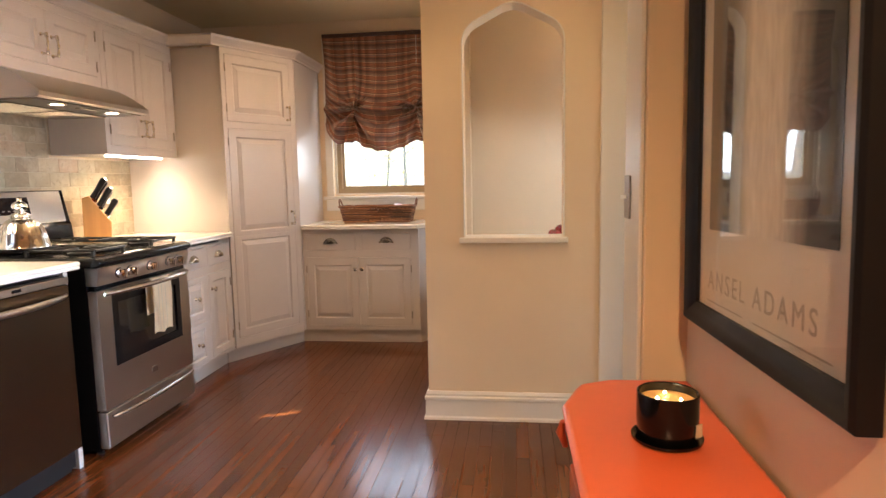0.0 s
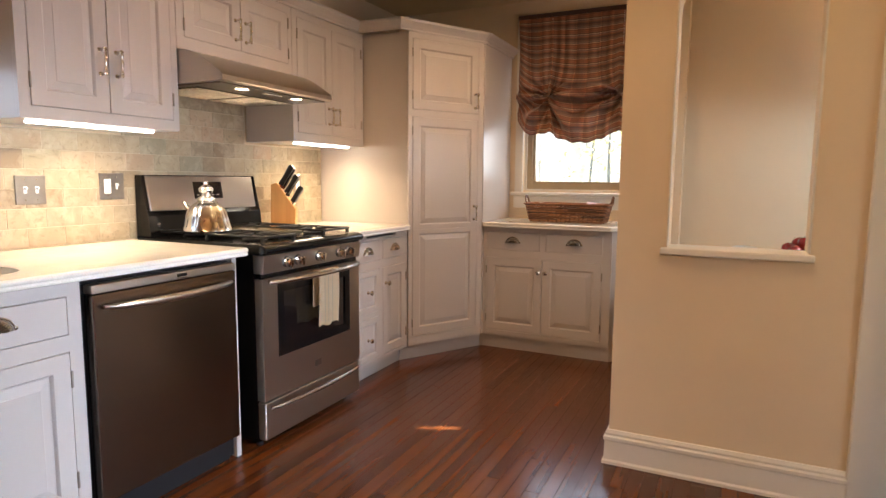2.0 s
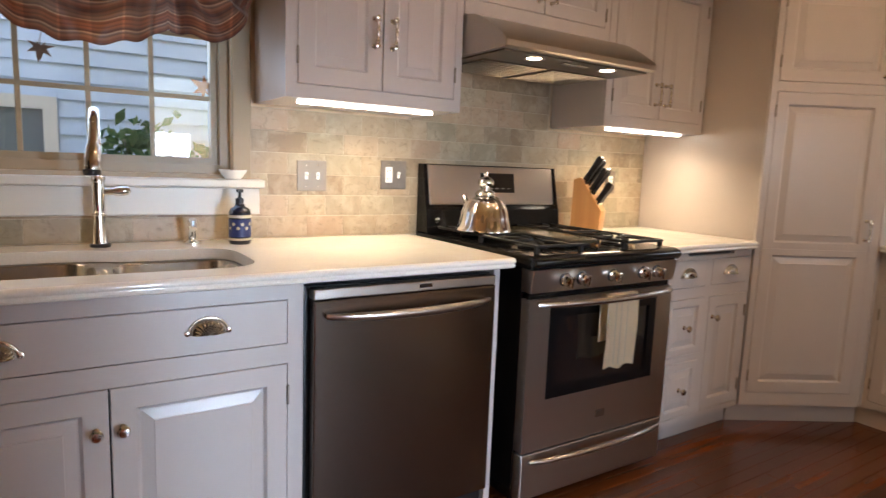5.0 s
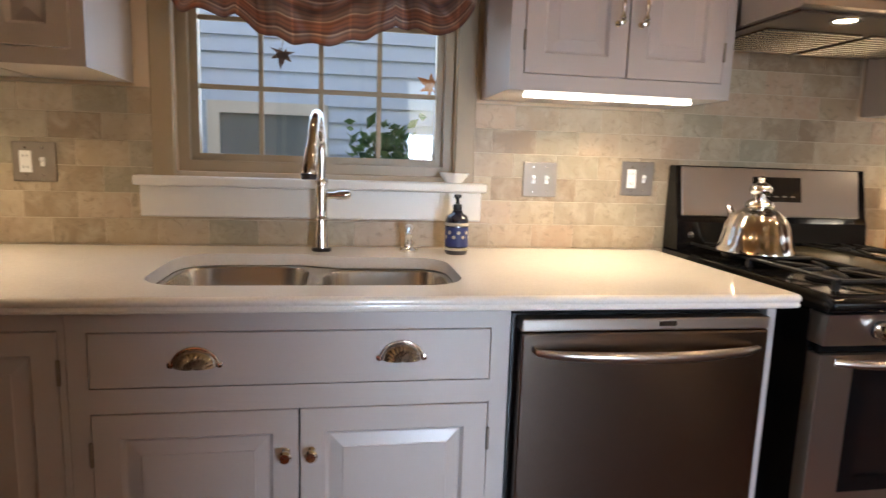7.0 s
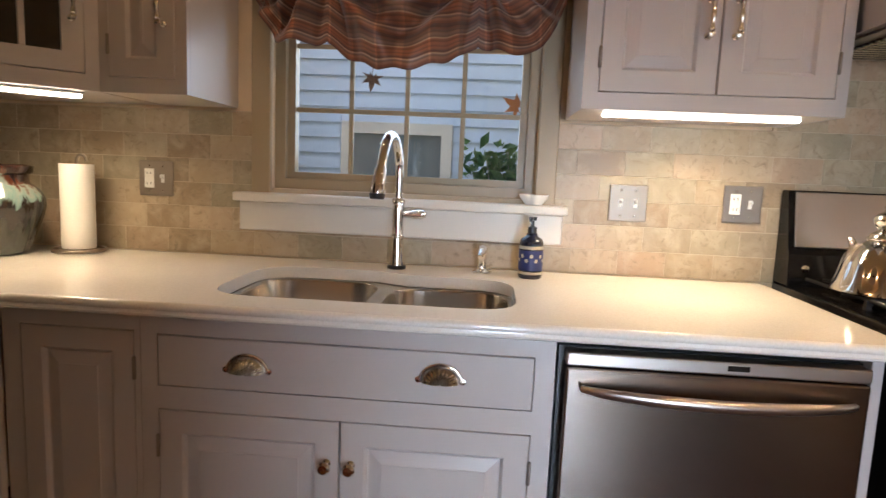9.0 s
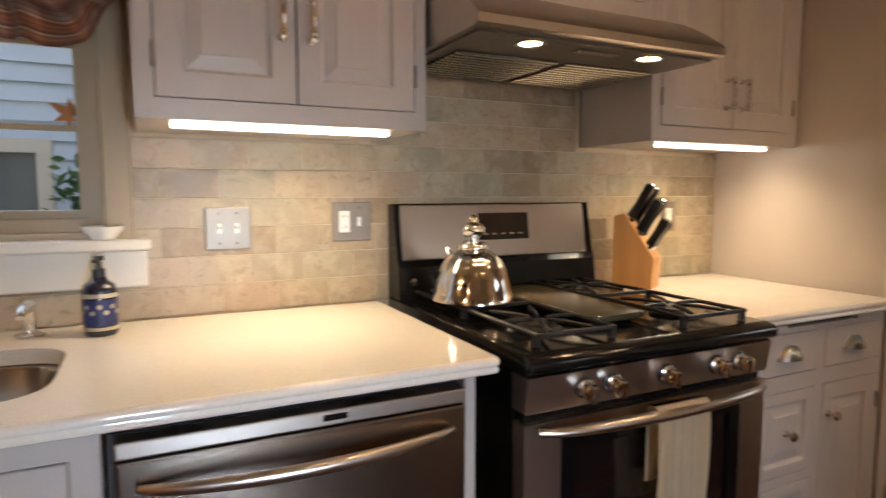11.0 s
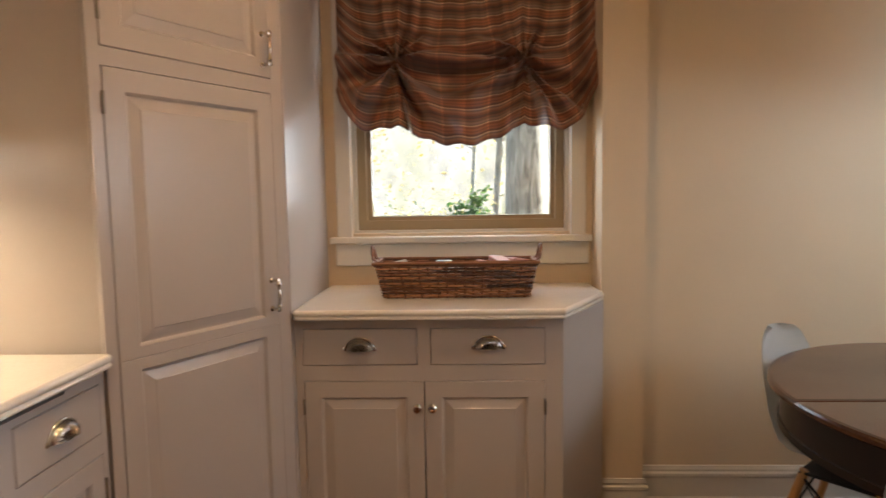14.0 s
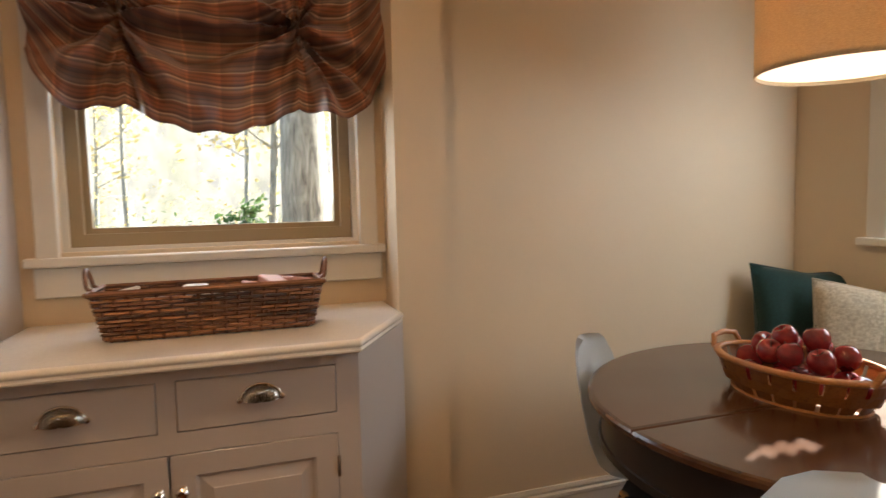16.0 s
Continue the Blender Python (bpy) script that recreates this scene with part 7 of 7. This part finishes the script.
def leaves(count, spot, size, seed):
    """Many small folded leaves at places given by spot(rng)."""
    rng = random.Random(seed)
    verts, faces = [], []
    for _ in range(count):
        p = Vector(spot(rng))
        d = Vector((rng.gauss(0, 1), rng.gauss(0, 1), rng.gauss(0, 0.7))).normalized()
        s = d.orthogonal().normalized()
        s.rotate(Matrix.Rotation(rng.uniform(0, 6.28), 3, d))
        n = d.cross(s)
        L = size * rng.uniform(0.6, 1.3)
        k = len(verts)
        verts += [p, p + d * L * 0.5 + s * L * 0.24 + n * L * 0.06, p + d * L, p + d * L * 0.5 - s * L * 0.24 + n * L * 0.06]
        faces += [(k, k + 1, k + 2), (k, k + 2, k + 3)]
    me = bpy.data.meshes.new("leaves")
    me.from_pydata(verts, [], faces)
    return me


def shrub(label, m, height, wide, count, size, seed, group=""):
    t = thing("shrub", label, "shrub", m, group)
    rng = random.Random(seed)
    tips = []
    st = bmesh.new()
    for i in range(44):
        a, ln = rng.uniform(0, 6.28), rng.uniform(0.15, 1.0)
        top = Vector((math.cos(a) * ln * wide * 0.5, math.sin(a) * ln * wide, height * (1 - 0.28 * ln) * rng.uniform(0.72, 1.06)))
        mid = top * 0.55 + Vector((rng.uniform(-0.1, 0.1), rng.uniform(-0.1, 0.1), 0.1))
        add_tube(st, [(0.03 * math.cos(a), 0.03 * math.sin(a), 0), mid, top], [0.014, 0.008, 0.003], 5)
        tips.append((mid, top))
    part("stems", st, BARK, t, "thin woody stems", 60)

    def spot(r):
        m_, t_ = tips[r.randrange(len(tips))]
        s = r.random() ** 0.6
        return m_ + (t_ - m_) * s + Vector((r.gauss(0, 0.06), r.gauss(0, 0.09), r.gauss(0, 0.05)))
    me = leaves(count, spot, size, seed + 9)
    me.materials.append(GREEN_LEAF)
    ob = new("foliage", me)
    ob.parent = t
    tagged(ob, "small green leaves", kind="stuff")


def bark_mat():
    m = Mat("tree_bark")
    v = m.coords(scale=(13, 13, 2.0))
    n = m.noise(v, 2.0, 6, 0.7, 0.8)
    m.set(Base_Color=m.ramp(n, [(0.35, (0.12, 0.125, 0.115, 1)), (0.52, (0.32, 0.33, 0.30, 1)), (0.72, (0.52, 0.53, 0.49, 1))]), Roughness=0.95)
    m.bump(n, 0.9, 0.03)
    return m.m


BARK = bark_mat()
shrub("leafy green shrub outside the sink window", pose(-3.75, 2.28, -0.62), 2.12, 0.85, 5200, 0.10, 12)
shrub("leafy green shrub behind the house", pose(0.1, 12.0, -0.62, 0, 0, 90), 1.95, 0.9, 2600, 0.12, 33)


def tree(x, y, r, h, seed, label, gold=True, leafy=900, base=-0.62):
    rng = random.Random(seed)
    t = thing("tree", label, "tree", pose(x, y, base), "trees behind the house")
    bm = bmesh.new()
    segs, rows, pts = 18, [], []
    lean = Vector((rng.uniform(-0.04, 0.04), rng.uniform(-0.04, 0.04), 0))
    for k in range(15):
        s = k / 14
        z = h * s
        rr = r * (1 - 0.75 * s) * (1 + 0.5 * max(0, 0.06 - s) / 0.06)
        c = lean * z + Vector((0.02 * math.sin(z * 1.3 + seed), 0.02 * math.cos(z + seed), 0))
        rows.append([bm.verts.new((c.x + rr * (1 + 0.10 * noise.noise(Vector((math.cos(a) * 2, math.sin(a) * 2, z * 0.8 + seed)))) * math.cos(a), c.y + rr * (1 + 0.10 * noise.noise(Vector((math.cos(a) * 2, math.sin(a) * 2, z * 0.8 + seed)))) * math.sin(a), z)) for a in [2 * math.pi * i / segs for i in range(segs)]])
        pts.append(c + Vector((0, 0, z)))
    for a, b in zip(rows, rows[1:]):
        for i in range(segs):
            bm.faces.new((a[i], a[(i + 1) % segs], b[(i + 1) % segs], b[i]))
    bm.faces.new(rows[0]); bm.faces.new(rows[-1])
    ends = []
    for i in range(10):
        k = rng.randrange(5, 14)
        a, ln = rng.uniform(0, 6.28), h * rng.uniform(0.15, 0.32)
        p0 = pts[k]
        p1 = p0 + Vector((math.cos(a) * ln * 0.6, math.sin(a) * ln * 0.6, ln * 0.35))
        p2 = p0 + Vector((math.cos(a + 0.3) * ln, math.sin(a + 0.3) * ln, ln * 0.6))
        add_tube(bm, [p0, p1, p2], [r * 0.25, r * 0.13, r * 0.03], 6)
        ends += [(p0, p1), (p1, p2)]
    part("trunk", bm, BARK, t, "furrowed grey bark trunk with limbs", 60)

    def spot(q):
        a, b = ends[q.randrange(len(ends))]
        return a + (b - a) * q.random() + Vector((q.gauss(0, 0.35), q.gauss(0, 0.35), q.gauss(0, 0.3)))
    me = leaves(leafy, spot, 0.14 if y < 15 else 0.24, seed + 5)
    me.materials.append(GOLD_LEAF if gold else GREEN_LEAF)
    ob = new("crown", me)
    ob.parent = t
    tagged(ob, "sparse autumn leaves", kind="stuff")


tree(0.62, 9.3, 0.25, 11.0, 3, "thick grey-barked tree close to the back window", True, 700)
tree(-4.3, 18.0, 0.30, 13.0, 9, "tall bare tree in the woods", True, 900)
_rng = random.Random(77)
for _i in range(22):
    _y = _rng.uniform(13, 40)
    tree(-0.26 * (_y - 2) + _rng.uniform(-0.30, 0.42) * _y, _y, _rng.uniform(0.05, 0.13), _rng.uniform(7, 13), 100 + _i, "slender woodland tree with thin autumn leaves", _rng.random() < 0.7, 500)


def undergrowth():
    """Tangled low growth and thin hanging leaves among the trunks."""
    for name, mat_, label, count, high, seed in (("undergrowth", GREEN_LEAF, "tangled green undergrowth in the woods", 15000, 0.75, 31), ("autumn_foliage", GOLD_LEAF, "thin golden autumn foliage among the trunks", 9000, 1.9, 57)):
        def spot(q):
            y = q.uniform(11, 34)
            x = q.uniform(-0.45, 0.35) * y
            clump = 0.6 + 0.6 * noise.noise(Vector((x * 0.5, y * 0.5, seed)))
            return (x, y, -0.6 + abs(q.gauss(0, high)) * max(0.1, clump))
        me = leaves(count, spot, 0.10, seed)
        me.materials.append(mat_)
        tagged(new(name, me), label, "undergrowth", kind="stuff")


undergrowth()


def woods_backdrop():
    m = Mat("glowing_woods_backdrop")
    v = m.coords(scale=(0.10, 1, 0.10))
    fine = m.coords(scale=(0.7, 1, 0.35))
    # daylight and haze on the woods are painted into these glowing colours
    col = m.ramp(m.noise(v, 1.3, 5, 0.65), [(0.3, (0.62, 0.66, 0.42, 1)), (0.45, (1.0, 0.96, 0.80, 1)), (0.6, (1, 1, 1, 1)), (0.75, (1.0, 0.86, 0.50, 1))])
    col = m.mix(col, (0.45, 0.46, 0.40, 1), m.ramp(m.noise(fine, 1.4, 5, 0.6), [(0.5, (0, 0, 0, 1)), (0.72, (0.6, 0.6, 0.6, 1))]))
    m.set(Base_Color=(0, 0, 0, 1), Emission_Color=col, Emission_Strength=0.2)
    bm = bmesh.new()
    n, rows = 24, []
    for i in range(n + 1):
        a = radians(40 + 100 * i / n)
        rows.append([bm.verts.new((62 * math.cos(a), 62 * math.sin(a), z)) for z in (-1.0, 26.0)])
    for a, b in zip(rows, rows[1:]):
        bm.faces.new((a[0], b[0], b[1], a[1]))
    structure("backdrop", bm, m.m, "glowing backdrop with bright hazy autumn woods painted on it", "backdrop")


woods_backdrop()


def window_leaf(y, z, s, c, rot):
    """A dry leaf caught on the outside of the sink window."""
    pts = []
    lobes = ((-90, 0.16), (-62, 0.62), (-48, 0.40), (-22, 1.0), (-6, 0.44), (30, 0.92), (52, 0.40), (70, 0.62), (90, 1.12), (110, 0.62), (128, 0.40), (150, 0.92), (186, 0.44), (202, 1.0), (228, 0.40), (242, 0.62))
    for deg, k in lobes:
        pts.append((s * k * math.cos(radians(deg)), s * k * math.sin(radians(deg))))
    bm = prism(pts, -0.001, 0.001, axis="x")
    add_tube(bm, [(0, 0, -s * 0.1), (0, s * 0.1, -s * 0.7), (0, s * 0.05, -s * 1.2)], 0.0014, 5)
    solid("dry_leaf", bm, c, "dry brown leaf on the outside of the window glass", "leaf", m=pose(XW - 0.095, y, z, rot, 0, 0))


DRY = paint("dry_leaf", (0.12, 0.06, 0.035, 1), 0.8, 0.2, 60)
RUST_LEAF = paint("rust_leaf", (0.42, 0.16, 0.05, 1), 0.8, 0.2, 60)
window_leaf(1.655, 1.545, 0.042, DRY, 172)
window_leaf(2.155, 1.47, 0.048, RUST_LEAF, 60)

# ---- backsplash tiles ----
def backsplash():
    back = structure("backsplash", pierced("x", XW + 0.0005, XW + 0.0086, YS + 0.001, 4.486, CT + 0.0005, 1.784, [(YS + 0.001, 1.41, 2.966, 1.784), (3.757, 1.41, 4.486, 1.784), (W1[0] - 0.001, W1[1] - 0.001, W1[2] + 0.001, 1.41)]), GROUT, "running-bond tumbled stone tile backsplash", "backsplash")
    rng = random.Random(19)
    tw, th, g = 0.1545, 0.0812, 0.0018
    shapes = {}
    zs, z = [], CT + 0.001
    while z < 1.79:
        zs.append(z)
        z += th

    def put(y0, y1, z0, z1, south=False):
        key = (round(y1 - y0, 3), round(z1 - z0, 3), south)
        if key not in shapes:
            bm = bmesh.new()
            if south:
                add_box(bm, 0, 0, 0, key[0], 0.0088, key[1], 0.0009)
            else:
                add_box(bm, 0, 0, 0, 0.0088, key[0], key[1], 0.0009)
            shapes[key] = mesh_of("tile", bm, TILE)
        ob = new("tile", shapes[key])
        ob.parent = back
        ob.location = (y0, YS + 0.0005, z0) if south else (XW + 0.001, y0, z0 + rng.uniform(-0.0004, 0.0004))
        ob.location.x += 0 if south else rng.uniform(-0.0005, 0.0004)
    for r, z0 in enumerate(zs):
        y = 0.35 - (tw / 2 if r % 2 else 0)
        a0, a1 = max(z0 + g / 2, CT + 0.002), z0 + th - g / 2
        if a1 - a0 < 0.012:
            continue
        while y < 4.486:
            b0, b1 = max(y + g / 2, YS + 0.012), min(y + tw - g / 2, 4.485)
            y += tw
            if b1 - b0 < 0.012:
                continue
            top = a1
            if a0 > 1.40 and not (b1 > 2.97 and b0 < 3.75):
                continue
            if a0 > 1.40:
                b0, b1 = max(b0, 2.969), min(b1, 3.753)
                if b1 - b0 < 0.012:
                    continue
            top = min(top, 1.783)
            if top - a0 < 0.012:
                continue
            if a1 > W1[1] - 0.02 and b1 > W1[0] - 0.06 and b0 < W1[2] + 0.06:     # beside the window
                if b0 < W1[0] - 0.07:
                    put(b0, W1[0] - 0.066, a0, top)
                elif b1 > W1[2] + 0.078:
                    put(W1[2] + 0.066, b1, a0, top)
                continue
            put(b0, b1, a0, top)
        x = XW + 0.014 - (tw / 2 if r % 2 else 0)
        if a0 < 1.40:
            while x < -0.73:
                c0, c1 = max(x + g / 2, XW + 0.0125), min(x + tw - g / 2, -0.72)
                x += tw
                if c1 - c0 > 0.012:
                    put(c0, c1, a0, a1, True)


backsplash()

# ---- floor boards ----
FLOOR = structure("floor", box(XW - 0.2, -1.8, -0.12, XE + 0.2, YN + 0.2, -0.012), FLOOR_WOOD, "dark red-brown stained oak strip floor", "floor")


def floor_boards():
    rng = random.Random(4)
    w, x = 0.0585, XW + 0.005
    near, rest = [], []
    shapes = {}
    while x < XE - 0.03:
        y = -1.64 + rng.uniform(-1.8, 0)
        while y < YN - 0.02:
            ln = rng.choice((0.9, 1.3, 1.8, 2.4))
            a, b = max(y, -1.64), min(y + ln, YN - 0.004)
            y += ln
            if b - a < 0.05:
                continue
            (near if -1.1 < x < 1.3 and b > 1.6 and a < 5.1 else rest).append((x, a, b))
        x += w
    near.sort(key=lambda q: abs((q[1] + q[2]) / 2 - 3.4))
    rest += near[300:]
    near = near[:300]

    def board(bm, x, a, b):
        add_box(bm, x + 0.0006, a + 0.0006, -0.012, x + w - 0.0006, b - 0.0006, 0.0, 0.0009)
    for x, a, b in near:
        key = round(b - a, 3)
        if key not in shapes:
            bm = bmesh.new()
            board(bm, 0, 0, b - a)
            shapes[key] = mesh_of("floor_board", bm, FLOOR_WOOD)
        ob = new("floor_board", shapes[key])
        ob.parent = FLOOR
        ob.location = (x, a, rng.uniform(-0.0003, 0.0003))
    verts, faces = [], []
    for x, a, b in rest:
        k = len(verts)
        x0, x1, y0, y1 = x + 0.0006, x + w - 0.0006, a + 0.0006, b - 0.0006
        verts += [(x0, y0, -0.012), (x1, y0, -0.012), (x1, y1, -0.012), (x0, y1, -0.012), (x0, y0, 0), (x1, y0, 0), (x1, y1, 0), (x0, y1, 0)]
        faces += [tuple(k + i for i in f) for f in ((4, 5, 6, 7), (0, 1, 5, 4), (1, 2, 6, 5), (2, 3, 7, 6), (3, 0, 4, 7))]
    me = bpy.data.meshes.new("floor_boards_far")
    me.from_pydata(verts, [], faces)
    me.materials.append(FLOOR_REST)
    ob = new("floor_boards_far", me)
    ob.parent = FLOOR
    tagged(ob, "stained oak strip floor boards", kind="stuff")


FLOOR_REST = plank_wood("oak_floor_far", (0.036, 0.0098, 0.0028, 1), (0.080, 0.0228, 0.0058, 1), (0.150, 0.046, 0.0118, 1), 1, 0.21, 0.03, 0.7, 0.0, worn=(0.19, 0.064, 0.018, 1))
floor_boards()
